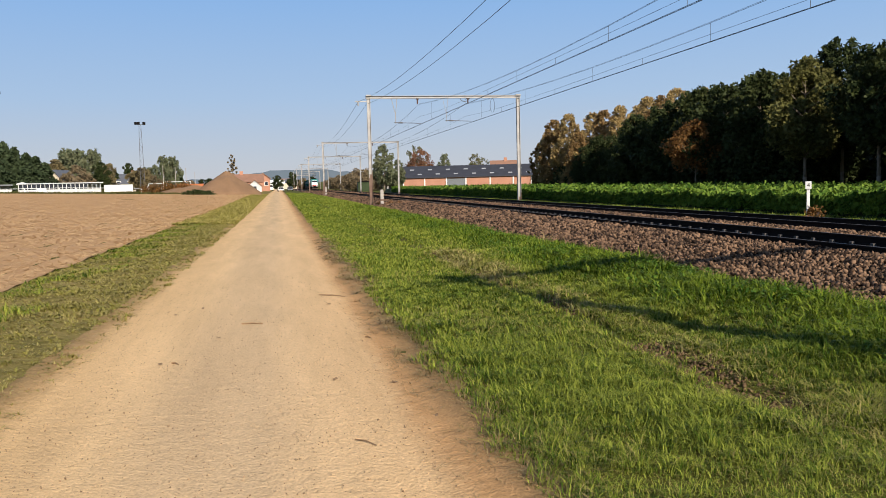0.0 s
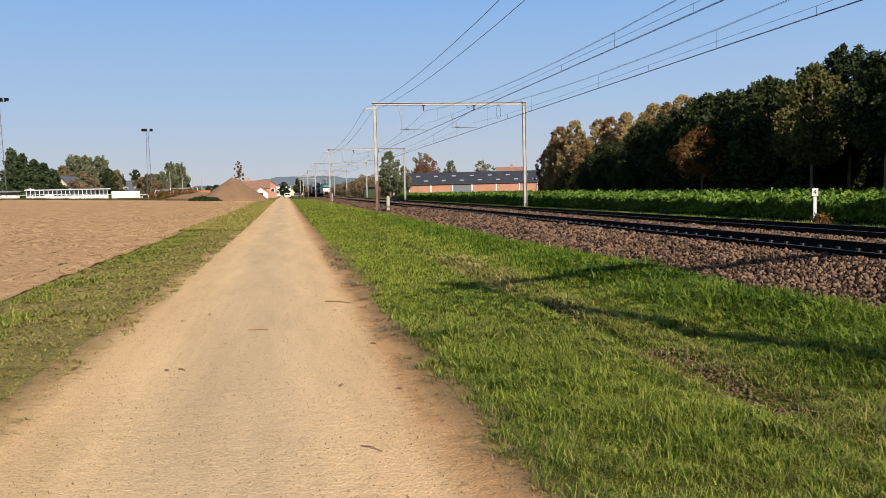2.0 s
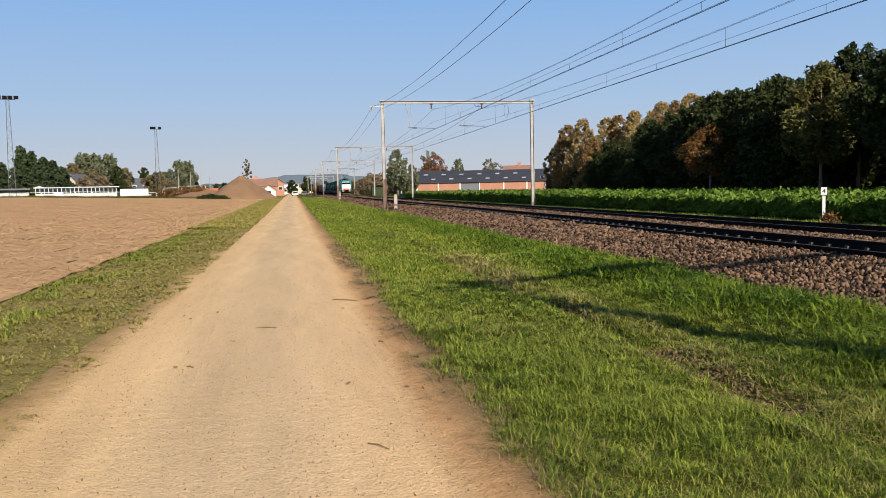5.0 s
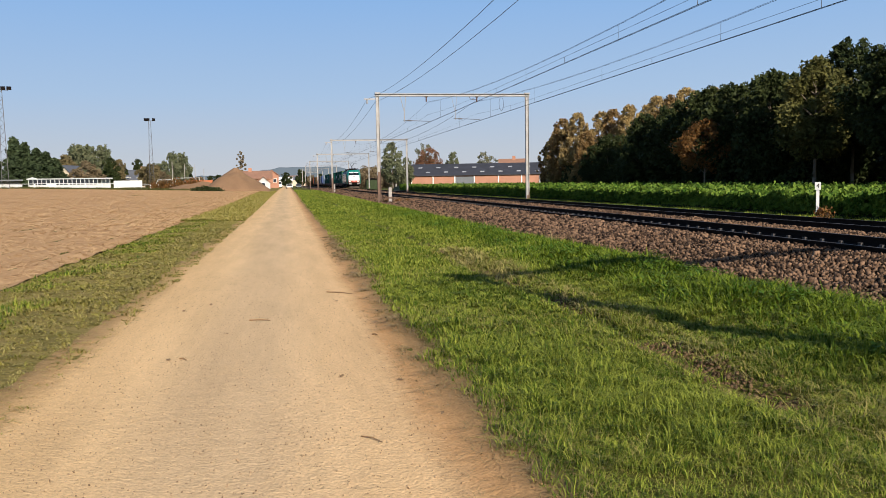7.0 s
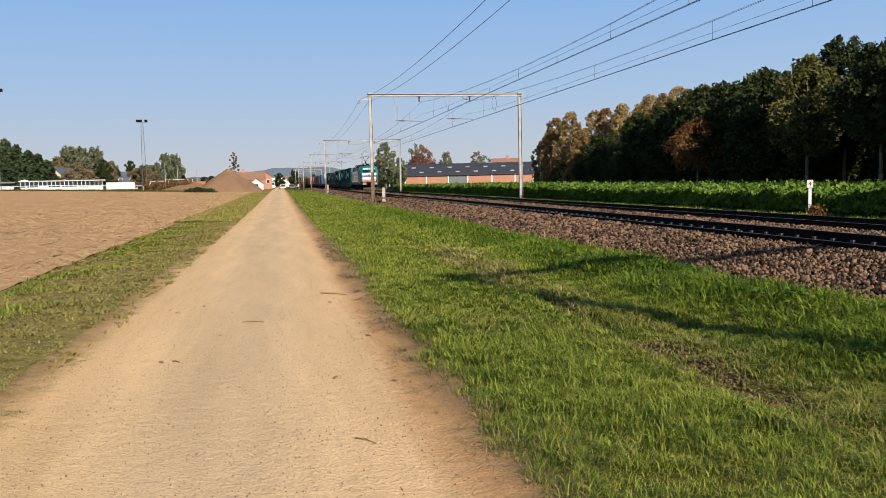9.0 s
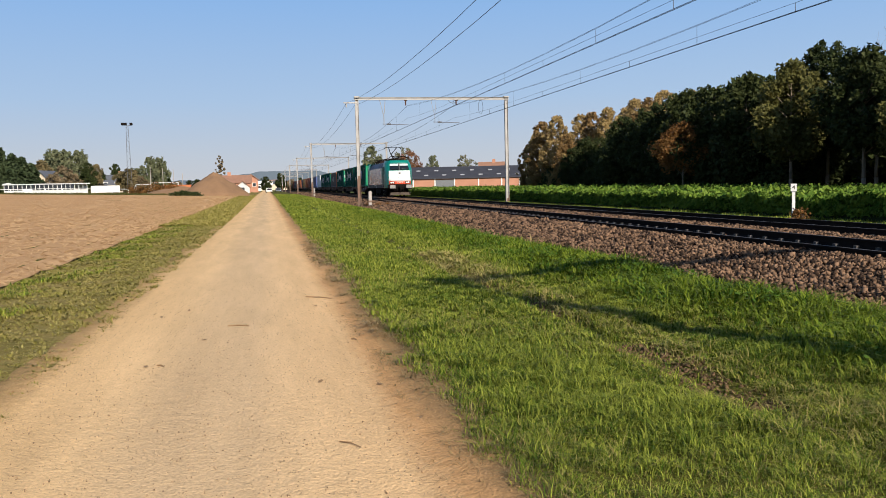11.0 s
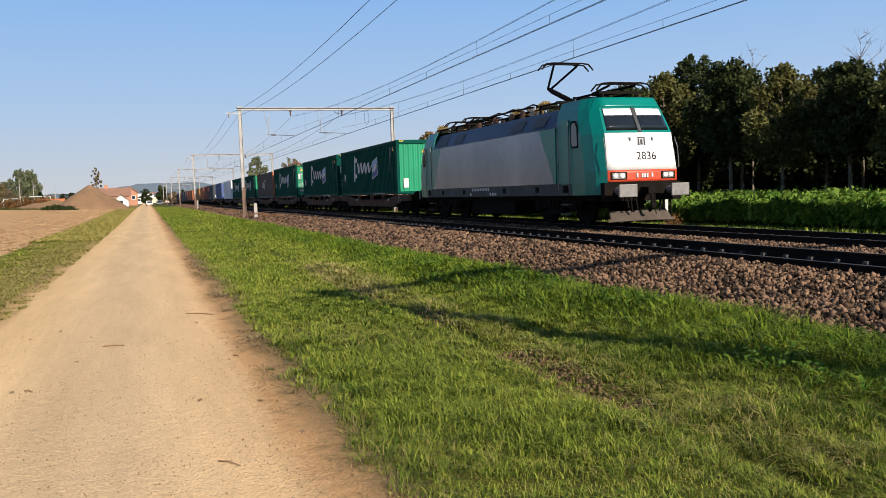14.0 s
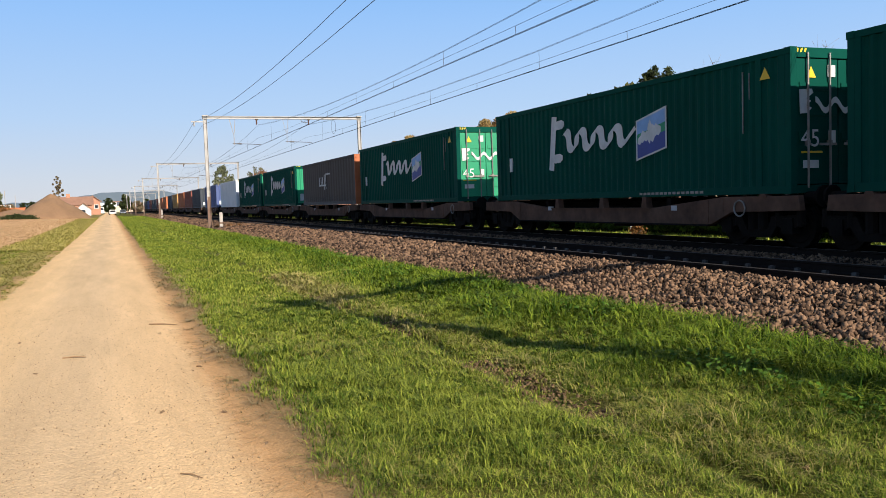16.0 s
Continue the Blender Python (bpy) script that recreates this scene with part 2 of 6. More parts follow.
M_CWHITE = mat("white_reefer", (0.74, 0.75, 0.76), (0.58, 0.59, 0.6), scale=1, rough=0.5)
M_CBLUE = mat("blue_container", (0.085, 0.12, 0.27), (0.055, 0.08, 0.18), scale=1, rough=0.6)
M_CYELLOW = mat("ochre_container", (0.45, 0.24, 0.075), (0.33, 0.17, 0.05), scale=1, rough=0.6)
M_CRED = mat("rust_red_container", (0.26, 0.07, 0.045), (0.17, 0.045, 0.03), scale=1, rough=0.6)
M_CDARK = mat("charcoal_container", (0.05, 0.06, 0.075), (0.03, 0.036, 0.045), scale=1, rough=0.6)
M_WAGON = mat("dusty_brown_wagon", (0.15, 0.085, 0.06), (0.05, 0.03, 0.021), scale=1.5, fine=8, rough=0.9, spec=0.08)
M_YELLOW = mat("warning_yellow", (0.75, 0.5, 0.03), rough=0.5)
M_SKYBLUE = mat("sky_blue_print", (0.22, 0.40, 0.70), rough=0.5)
M_DEEPBLUE = mat("deep_blue_print", (0.03, 0.06, 0.28), rough=0.5)
M_PRINTW = mat("white_print", (0.62, 0.63, 0.62), (0.42, 0.43, 0.42), scale=3, fine=14, rough=0.6)
# brick here and M_TILE below are paled, aerial haze included in the colour
M_BRICK = mat("orange_brick", (0.45, 0.225, 0.145), (0.35, 0.17, 0.108), scale=0.5, fine=6, rough=0.85)
M_ROOFDARK = mat("dark_slate_sheeting", (0.05, 0.052, 0.065), (0.032, 0.034, 0.042), scale=0.6, rough=0.6)
M_SKYLIGHT = mat("milky_rooflight", (0.42, 0.43, 0.45), rough=0.4)
M_CREAM = mat("cream_render", (0.66, 0.56, 0.42), (0.54, 0.45, 0.33), scale=0.8, rough=0.85)
M_TILE = mat("red_roof_tile", (0.31, 0.17, 0.115), (0.22, 0.12, 0.08), scale=0.8, rough=0.85)
M_SLATE = mat("grey_slate", (0.12, 0.13, 0.155), (0.08, 0.085, 0.10), scale=1, rough=0.7)
M_DOORGREY = mat("grey_sheet_door", (0.17, 0.18, 0.19), rough=0.6)
M_WINDOW = mat("far_window_glass", (0.03, 0.035, 0.045), rough=0.1, spec=0.8)
M_HEAP = mat("sandy_spoil", (0.26, 0.155, 0.085), (0.17, 0.10, 0.055), scale=0.35, fine=3, rough=0.95, bump=0.3, bscale=2.5)
M_BARK = mat("bark", (0.24, 0.195, 0.145), (0.13, 0.10, 0.075), scale=4, rough=0.9, bump=0.2, stretch=(1, 1, 0.25))
M_LEAFDK = leafy("dark_green_leaf", (0.016, 0.026, 0.008), (0.052, 0.062, 0.02), scale=0.25, through=0.06)
M_LEAFOL = leafy("olive_leaf", (0.05, 0.055, 0.015), (0.13, 0.12, 0.036), scale=0.3, through=0.08)
M_LEAFBR = leafy("rusty_autumn_leaf", (0.24, 0.11, 0.035), (0.10, 0.06, 0.02), scale=0.4)
M_LEAFYE = leafy("ochre_autumn_leaf", (0.46, 0.33, 0.14), (0.24, 0.17, 0.07), scale=0.3)
M_LEAFRE = leafy("russet_leaf", (0.26, 0.12, 0.065), (0.16, 0.085, 0.045), scale=0.4)
M_CONIF = leafy("conifer_needle", (0.032, 0.048, 0.022), (0.06, 0.08, 0.036), scale=0.4, through=0.1)
M_LEAFGR = leafy("grey_green_leaf", (0.13, 0.14, 0.075), (0.22, 0.20, 0.11), scale=0.4)
M_CROP = leafy("broad_crop_leaf", (0.04, 0.095, 0.010), (0.16, 0.235, 0.034), scale=0.35, island=1.1, through=0.2)
# near-black green: the shade between crop leaves, painted on an underlay
M_CROPDK = mat("crop_gap_shade", (0.022, 0.04, 0.008), (0.014, 0.026, 0.006), scale=2, rough=0.9)
# distance haze is mixed into the hills' blue-grey colour
M_HILL = mat("haze_tinted_wooded_hill", (0.13, 0.165, 0.20), (0.115, 0.145, 0.17), scale=0.01, rough=1.0, spec=0.0)
# far foliage: colours greyed to carry the aerial haze
M_FARBR = leafy("haze_muted_brown_leaf", (0.23, 0.17, 0.10), (0.12, 0.095, 0.055), scale=0.3, through=0.1)
M_FARGR = leafy("haze_muted_green_leaf", (0.085, 0.105, 0.055), (0.18, 0.18, 0.10), scale=0.3, through=0.1)
M_FAROC = leafy("haze_muted_ochre_leaf", (0.19, 0.145, 0.07), (0.12, 0.10, 0.05), scale=0.3, through=0.1)
M_POLE = mat("dull_dark_steel", (0.14, 0.14, 0.145), (0.09, 0.09, 0.095), rough=0.7)
M_DARKSOIL = mat("damp_dark_soil", (0.21, 0.135, 0.075), (0.07, 0.045, 0.025), scale=4, rough=0.95, island=0.6, spec=0.05)
M_OFFWHITE = mat("weathered_white_panel", (0.60, 0.60, 0.59), (0.46, 0.46, 0.45), scale=0.8, rough=0.7)
M_LEAFTAN = leafy("tan_autumn_leaf", (0.34, 0.21, 0.085), (0.17, 0.11, 0.045), scale=0.4)
M_PEBBLE = mat("pebble", (0.52, 0.37, 0.22), (0.20, 0.13, 0.075), scale=3, rough=0.9, island=1.2, spec=0.1)
M_TWIG = mat("dry_twig", (0.30, 0.19, 0.10), (0.2, 0.12, 0.06), rough=0.9)


# ---- mesh building ----
class Mesh:
    """Collects boxes, prisms, rods and sheets into one mesh."""

    def __init__(self):
        self.v, self.f = [], []

    def add(self, verts, faces):
        o = len(self.v)
        self.v += [tuple(p) for p in verts]
        self.f += [tuple(i + o for i in f) for f in faces]
        return self

    def box(self, x0, x1, y0, y1, z0, z1):
        v = [(x, y, z) for z in (z0, z1) for y in (y0, y1) for x in (x0, x1)]
        return self.add(v, [(0, 2, 3, 1), (4, 5, 7, 6), (0, 1, 5, 4), (2, 6, 7, 3), (0, 4, 6, 2), (1, 3, 7, 5)])

    def prism(self, poly, axis, a, b):
        """Extrude a polygon of (u, w) along axis x, y or z from a to b."""
        n = len(poly)
        place = {"x": lambda p, t: (t, p[0], p[1]), "y": lambda p, t: (p[0], t, p[1]), "z": lambda p, t: (p[0], p[1], t)}[axis]
        v = [place(p, t) for t in (a, b) for p in poly]
        return self.add(v, [tuple(range(n))[::-1], tuple(range(n, 2 * n))] + [(i, (i + 1) % n, n + (i + 1) % n, n + i) for i in range(n)])

    def rod(self, p0, p1, r, n=8, r1=None):
        p0, p1 = Vector(p0), Vector(p1)
        r1 = r if r1 is None else r1
        d = (p1 - p0).normalized()
        u = d.orthogonal().normalized()
        w = d.cross(u)
        v = []
        for p, q in ((p0, r), (p1, r1)):
            v += [p + (u * math.cos(2 * math.pi * i / n) + w * math.sin(2 * math.pi * i / n)) * q for i in range(n)]
        return self.add(v, [tuple(range(n))[::-1], tuple(range(n, 2 * n))] + [(i, (i + 1) % n, n + (i + 1) % n, n + i) for i in range(n)])

    def line(self, pts, r, n=5):
        for a, b in zip(pts, pts[1:]):
            self.rod(a, b, r, n)
        return self

    def sheet(self, xs, ys, z):
        nx = len(xs)
        return self.add([(x, y, z(x, y)) for y in ys for x in xs], [(j * nx + i, j * nx + i + 1, (j + 1) * nx + i + 1, (j + 1) * nx + i) for j in range(len(ys) - 1) for i in range(nx - 1)])

    def data(self, name, m, smooth=False):
        me = bpy.data.meshes.new(name)
        me.from_pydata(self.v, [], self.f)
        me.materials.append(m)
        if smooth:
            me.shade_smooth()
        me.update()
        return me


def part(name, mesh, material, parent=None, label="", smooth=False, bevel=0.0):
    """One mesh object, a part of parent where given."""
    ob = new(name, mesh.data(name, material, smooth))
    if parent:
        ob.parent = parent
    if label:
        ob["label"] = label
    if bevel:
        b = ob.modifiers.new("worn_edge", "BEVEL")
        b.width, b.segments, b.limit_method = bevel, 2, "ANGLE"
    return ob


def thing(name, label, category, group="", kind="", at=None):
    """An Empty at a thing's base, to carry its parts."""
    e = new(name)
    if at is not None:
        e.matrix_basis = at
    return tagged(e, label, category, group, kind)


def raw(name, verts, faces_per, material, parent=None):
    """Many equal-sided faces from number arrays, fast. verts (n, k, 3): n separate islands of k points; faces_per: index tuples inside an island."""
    n, k, _ = verts.shape
    me = bpy.data.meshes.new(name)
    tri = np.array(faces_per, dtype=np.int32)
    idx = (np.arange(n, dtype=np.int32)[:, None, None] * k + tri[None]).reshape(-1)
    side = tri.shape[1]
    nf = len(idx) // side
    me.vertices.add(n * k)
    me.vertices.foreach_set("co", verts.astype(np.float32).reshape(-1))
    me.loops.add(len(idx))
    me.loops.foreach_set("vertex_index", idx)
    me.polygons.add(nf)
    me.polygons.foreach_set("loop_start", np.arange(nf, dtype=np.int32) * side)
    me.materials.append(material)
    me.update(calc_edges=True)
    me.validate()
    ob = new(name, me)
    if parent:
        ob.parent = parent
    return ob


def words(name, text, size, material, parent, m):
    """Painted characters in the built-in font, as a flat mesh."""
    c = bpy.data.curves.new(name, "FONT")
    c.body, c.size, c.align_x, c.align_y, c.extrude = text, size, "CENTER", "CENTER", 0.002
    tmp = bpy.data.objects.new(name, c)
    scene.collection.objects.link(tmp)
    me = bpy.data.meshes.new_from_object(tmp.evaluated_get(bpy.context.evaluated_depsgraph_get()))
    bpy.data.objects.remove(tmp)
    me.materials.clear()
    me.materials.append(material)
    ob = new(name, me)
    ob.parent, ob.matrix_basis = parent, m
    return ob


def smooth01(a, b, x):
    t = min(1.0, max(0.0, (x - a) / (b - a)))
    return t * t * (3 - 2 * t)


def nz(x, y, s=1.0, seed=0.0):
    return noise.noise(Vector((x * s, y * s, seed)))


# ---- lie of the land ----
PATH_L, PATH_R = -2.05, 0.97
FIELD_EDGE = -4.45
TRACKS = (10.22, 13.98)
RAIL_Z = 0.45
TRAIN_X = 13.98
V_TRAIN = 22.76
CROSS = [(-2.05, 0.0), (0.97, 0.0), (1.25, 0.03), (2.6, 0.03), (3.15, 0.03), (3.4, -0.02), (3.65, 0.04), (4.6, 0.10), (5.6, 0.15), (6.2, 0.11), (6.7, -0.02), (16.4, 0.0), (17.6, 0.16), (19.0, 0.2), (60.0, 0.2)]


def gz(x, y):
    """Height of the ground."""
    if x > PATH_L:
        z = CROSS[-1][1]
        for (xa, za), (xb, zb) in zip(CROSS, CROSS[1:]):
            if x <= xb:
                t = max(0, (x - xa) / (xb - xa))
                z = za + (zb - za) * t
                break
        if 1.1 < x < 7:
            z += 0.035 * nz(x, y, 0.8) + 0.02 * nz(x, y, 2.1, 3)
    else:
        z = 0.05 * smooth01(-2.05, -2.5, x) if x > -2.5 else 0.05
        z = 0.05 * min(1, (-2.05 - x) / 0.4) + 0.03 * nz(x, y, 0.7)
    far = smooth01(45, 150, y)
    if x < 6:
        z += far * (0.28 * smooth01(6, 1, x) + 0.15 * smooth01(-3, -6, x) + 0.03 * min(38, max(0, -x - 6)))
    z += 14 * smooth01(900, 2600, math.hypot(x, y))
    return z


def spaced(*spans):
    out = []
    for a, b, step in spans:
        out += list(np.arange(a, b, step))
    return out + [spans[-1][1]]


gx = spaced((-4000, -600, 850), (-600, -100, 100), (-100, -20, 10), (-20, -6, 2), (-6, 8, 0.22), (8, 20, 1.0), (20, 100, 10), (100, 600, 100), (600, 4000, 850))
gy = spaced((-3000, -300, 900), (-300, -20, 70), (-20, 2, 2), (2, 30, 0.4), (30, 80, 2), (80, 320, 10), (320, 900, 80), (900, 4500, 450))
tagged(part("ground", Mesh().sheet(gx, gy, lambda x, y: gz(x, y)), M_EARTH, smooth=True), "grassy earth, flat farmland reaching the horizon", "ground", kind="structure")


def strip(name, xl, xr, nx, ys, lift, material, jag=0.0, seed=0.0):
    m = Mesh()
    rows = []
    for y in ys:
        a = xl + jag * (nz(seed, y, 0.9, seed) + 0.6 * nz(seed, y, 3.1, seed + 4))
        b = xr + jag * (nz(seed + 9, y, 0.9, seed) + 0.6 * nz(seed + 9, y, 3.1, seed + 4))
        rows.append([a + (b - a) * i / nx for i in range(nx + 1)])
    k = nx + 1
    m.add([(x, y, gz(x, y) + lift) for y, r in zip(ys, rows) for x in r], [(j * k + i, j * k + i + 1, (j + 1) * k + i + 1, (j + 1) * k + i) for j in range(len(ys) - 1) for i in range(nx)])
    return part(name, m, material, smooth=True)


py = spaced((-15, 2, 1), (2, 30, 0.15), (30, 90, 1), (90, 420, 6))
tagged(strip("verge_thatch", FIELD_EDGE - 0.15, PATH_L + 0.1, 10, py, 0.008, M_THATCH, 0.12, 12.0), "trodden straw-coloured turf between the farm track and the field", "verge", kind="structure")
tagged(strip("path", PATH_L - 0.2, PATH_R + 0.42, 16, py, 0.018, M_SAND, 0.10, 5.0), "pale compacted sand farm track with faint wheel marks", "path", kind="structure")
fy = spaced((-15, 4, 2), (4, 60, 0.5), (60, 152, 3))
fm = Mesh()
fx = spaced((-160, -60, 10), (-60, -12, 2), (-12, FIELD_EDGE, 0.3))
fm.sheet(fx, fy, lambda x, y: gz(x, y) + 0.03 + 0.03 * nz(x, y, 1.7, 8) + (0.03 * math.sin(x * 8.4) if x > -14 else 0))
tagged(part("stubble_field", fm, M_FIELD, smooth=True), "harvested field of pale stubble and dry soil", "field", kind="structure")

# ---- ballast and track ----
BED = [(6.25, -0.04), (6.6, 0.10), (7.4, 0.17), (8.55, 0.29), (9.3, 0.30), (9.5, 0.24), (10.95, 0.24), (11.15, 0.30), (13.05, 0.30), (13.25, 0.24), (14.7, 0.24), (14.9, 0.29), (15.3, 0.29), (16.2, 0.18), (17.0, 0.05)]


def bed_z(x):
    for (xa, za), (xb, zb) in zip(BED, BED[1:]):
        if xa <= x <= xb:
            return za + (zb - za) * (x - xa) / (xb - xa)
    return 0


bx = spaced((6.25, 15.2, 0.12), (15.2, 17.0, 0.2))
by = spaced((-20, 2, 2), (2, 40, 0.25), (40, 120, 1.5), (120, 620, 12))
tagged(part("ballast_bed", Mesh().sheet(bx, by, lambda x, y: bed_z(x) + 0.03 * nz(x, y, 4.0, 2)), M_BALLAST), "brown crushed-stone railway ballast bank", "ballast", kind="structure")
RAILP = [(-0.075, -0.172), (0.075, -0.172), (0.075, -0.16), (0.012, -0.14), (0.012, -0.045), (0.036, -0.035), (0.036, -0.004), (-0.036, -0.004), (-0.036, -0.035), (-0.012, -0.045), (-0.012, -0.14), (-0.075, -0.16)]


def sleeper_mesh():
    m = Mesh()
    m.prism([(-0.15, -0.33), (0.15, -0.33), (0.12, -0.175), (-0.12, -0.175)], "x", -1.3, 1.3)
    return m


def clip_mesh():
    m = Mesh()
    for s in (-1, 1):
        for d in (-0.105, 0.105):
            m.box(s * 0.7525 + d - 0.035, s * 0.7525 + d + 0.035, -0.045, 0.045, -0.17, -0.12)
    return m


SLEEPER_D = sleeper_mesh().data("sleeper", M_SLEEPER)
CLIP_D = clip_mesh().data("rail_clip", M_CLIP)
for X, lab in zip(TRACKS, ("near railway track of rusty rails on concrete sleepers", "far railway track of rusty rails on concrete sleepers")):
    tr = thing("railway_track", lab, "railway track", "pair of railway tracks", "structure", pose(X, 0, RAIL_Z))
    for s in (-1, 1):
        rl = part("rail", Mesh().prism([(u + s * 0.7525, w) for u, w in RAILP], "y", -30, 620), M_RAIL, tr, "rust-brown steel rail")
        part("rail_head", Mesh().box(s * 0.7525 - 0.034, s * 0.7525 + 0.034, -30, 620, -0.0035, 0.0), M_RAILTOP, rl, "worn shiny running surface")

# ---- overhead line gantries ----
GANTRY_Y = (-0.6, 61.4, 126.1, 186.2, 248.0, 310.0, 372.0, 434.0, 496.0)
XL, XR, Z_TOP = 6.56, 17.68, 8.0
CONTACT_Z = 5.93


def gantry():
    g = thing("overhead_gantry", "steel portal gantry of two masts and a beam over both tracks", "gantry", "overhead line gantries")
    for x, nm in ((XL, "mast"), (XR, "mast")):
        m = Mesh()
        m.box(x - 0.11, x + 0.11, -0.012, 0.012, 0.0, Z_TOP - 0.1)
        for s in (-1, 1):
            m.box(x + s * 0.11 - 0.012, x + s * 0.11 + 0.012, -0.11, 0.11, 0.0, Z_TOP - 0.1)
        mast = part(nm, m, M_STEEL, g, "grey steel H-section mast")
        foot, top_ = Mesh(), 2.4 if x == XL else 0.5
        foot.box(x - 0.10, x + 0.10, -0.016, 0.016, 0.05, top_)
        for s in (-1, 1):
            foot.box(x + s * 0.11 - 0.016, x + s * 0.11 + 0.016, -0.114, 0.114, 0.05, top_ + 0.25 * s)
        part("mast_foot", foot, M_RUSTBASE, mast, "rust-brown lower mast")
        part("footing", Mesh().box(x - 0.22, x + 0.22, -0.22, 0.22, -0.3, 0.16), M_CONC, mast, "concrete footing")
        part("mast_cap", Mesh().box(x - 0.18, x + 0.18, -0.15, 0.15, Z_TOP - 0.02, Z_TOP + 0.08), M_STEEL, mast)
    b = Mesh()
    b.box(XL - 0.2, XR + 0.2, -0.11, 0.11, Z_TOP - 0.02, Z_TOP + 0.01)
    b.box(XL - 0.2, XR + 0.2, -0.11, 0.11, Z_TOP - 0.19, Z_TOP - 0.165)
    b.box(XL - 0.2, XR + 0.2, -0.012, 0.012, Z_TOP - 0.175, Z_TOP)
    part("beam", b, M_STEEL, g, "pale grey steel cross beam")
    part("outrigger", Mesh().box(XL - 0.95, XL, -0.04, 0.04, Z_TOP - 0.42, Z_TOP - 0.34).rod((XL - 0.75, 0, Z_TOP - 0.4), (XL - 0.75, 0, Z_TOP - 0.7), 0.05), M_STEEL, g)
    for X, thick, short in ((TRACKS[0], 0.022, 0.0), (TRACKS[1], 0.013, 0.12)):
        h = Mesh()
        a = X - 1.72
        h.line([(a - 0.28, 0, Z_TOP - 0.18), (a - 0.04, 0, Z_TOP - 1.2)], thick).line([(a + 0.12, 0, Z_TOP - 0.18), (a + 0.02, 0, Z_TOP - 1.2)], thick)
        h.line([(a, 0, Z_TOP - 1.15), (a, 0, Z_TOP - 2.0 + short)], thick * 1.3)
        hg = part("hanger", h, M_STEEL, g)
        part("steady_arm", Mesh().line([(a - 0.12, 0, Z_TOP - 1.9 + short), (X + 0.12, 0, Z_TOP - 1.98 + short)], 0.022).rod((a + 0.2, 0, Z_TOP - 1.915 + short), (a + 0.5, 0, Z_TOP - 1.925 + short), 0.055), M_POLE, hg, "dark steady arm with an insulator")
        part("insulator", Mesh().rod((X - 0.1, 0, Z_TOP - 0.18), (X - 0.1, 0, Z_TOP - 0.58), 0.05).rod((X - 0.22, 0, Z_TOP - 0.22), (X + 0.02, 0, Z_TOP - 0.22), 0.04), M_INSUL, g)
    part("jumper_loop", Mesh().line([(TRACKS[1] + 1.75 + 0.17 * math.cos(a), 0, Z_TOP - 0.72 + 0.5 * math.sin(a)) for a in np.linspace(0, 2 * math.pi, 16)], 0.011), M_WIRE, g)
    part("beam_clamp", Mesh().line([(TRACKS[1] - 0.35 + 0.32 * math.cos(a), 0, Z_TOP - 0.2 + 0.22 * math.sin(a)) for a in np.linspace(math.pi, 2 * math.pi, 9)], 0.022), M_POLE, g)
    return g


g0 = gantry()
g0.matrix_basis = pose(0, GANTRY_Y[0], 0)
for y in GANTRY_Y[1:]:
    copy_thing(g0, pose(0, y, 0))


def catenary(X, low_):
    """Contact wire, twin messenger and droppers above one track, span by span."""
    t = thing("catenary", "dark overhead contact and messenger wires above a track", "overhead wire", "overhead wires")
    con, mes, aux, drop = Mesh(), Mesh(), Mesh(), Mesh()
    con.line([(X + 0.06, y, CONTACT_Z) for y in (-60, 620)], 0.0085)
    con.line([(X + 0.0, y, CONTACT_Z) for y in (-60, 620)], 0.008)
    ys = [-62] + list(GANTRY_Y)
    for a, b in zip(ys, ys[1:]):
        n = 12
        top, low = Z_TOP - 0.62, CONTACT_Z + low_
        pm = [(X, a + (b - a) * i / n, low + (top - low) * (2 * i / n - 1) ** 2) for i in range(n + 1)]
        pa = [(X, p[1], CONTACT_Z + (0.22 + 0.35 * (2 * i / n - 1) ** 4)) for i, p in enumerate(pm)]
        mes.line(pm, 0.006).line([(X + 0.05, p[1], p[2] + 0.05) for p in pm], 0.0055)
        aux.line(pa, 0.0055)
        for p, q in zip(pm[1:-1], pa[1:-1]):
            drop.rod((X, p[1], CONTACT_Z), q, 0.007, 4)
        for p, q in zip(pm[1:-1:2], pa[1:-1:2]):
            drop.rod(q, p, 0.005, 4)
    part("contact_wire", con, M_WIRE, t)
    part("messenger_wire", mes, M_WIRE, t)
    part("auxiliary_wire", aux, M_WIRE, t)
    part("dropper", drop, M_WIRE, t)["kind"] = "stuff"


for X, low_ in ((TRACKS[0], 0.41), (TRACKS[1] - 0.33, 0.55)):
    catenary(X, low_)
for X, z, sag, nm in ((XL - 0.75, Z_TOP - 0.4, 1.0, "outrigger"), (XL - 0.16, Z_TOP - 0.58, 0.9, "masts")):
    w = Mesh()
    ys = [-62] + list(GANTRY_Y)
    for a, b in zip(ys, ys[1:]):
        w.line([(X, a + (b - a) * i / 12, z - sag * (1 - (2 * i / 12 - 1) ** 2)) for i in range(13)], 0.0095)
    tagged(part("feeder_wire", w, M_WIRE), "dark feeder wire slung from the gantries' " + nm, "overhead wire", "feeder wires")


# ---- the train; every rolling thing has its front at y = 0 of its own space and runs towards -y ----
ROLLING = []  # (object, metres behind the locomotive's front buffers)

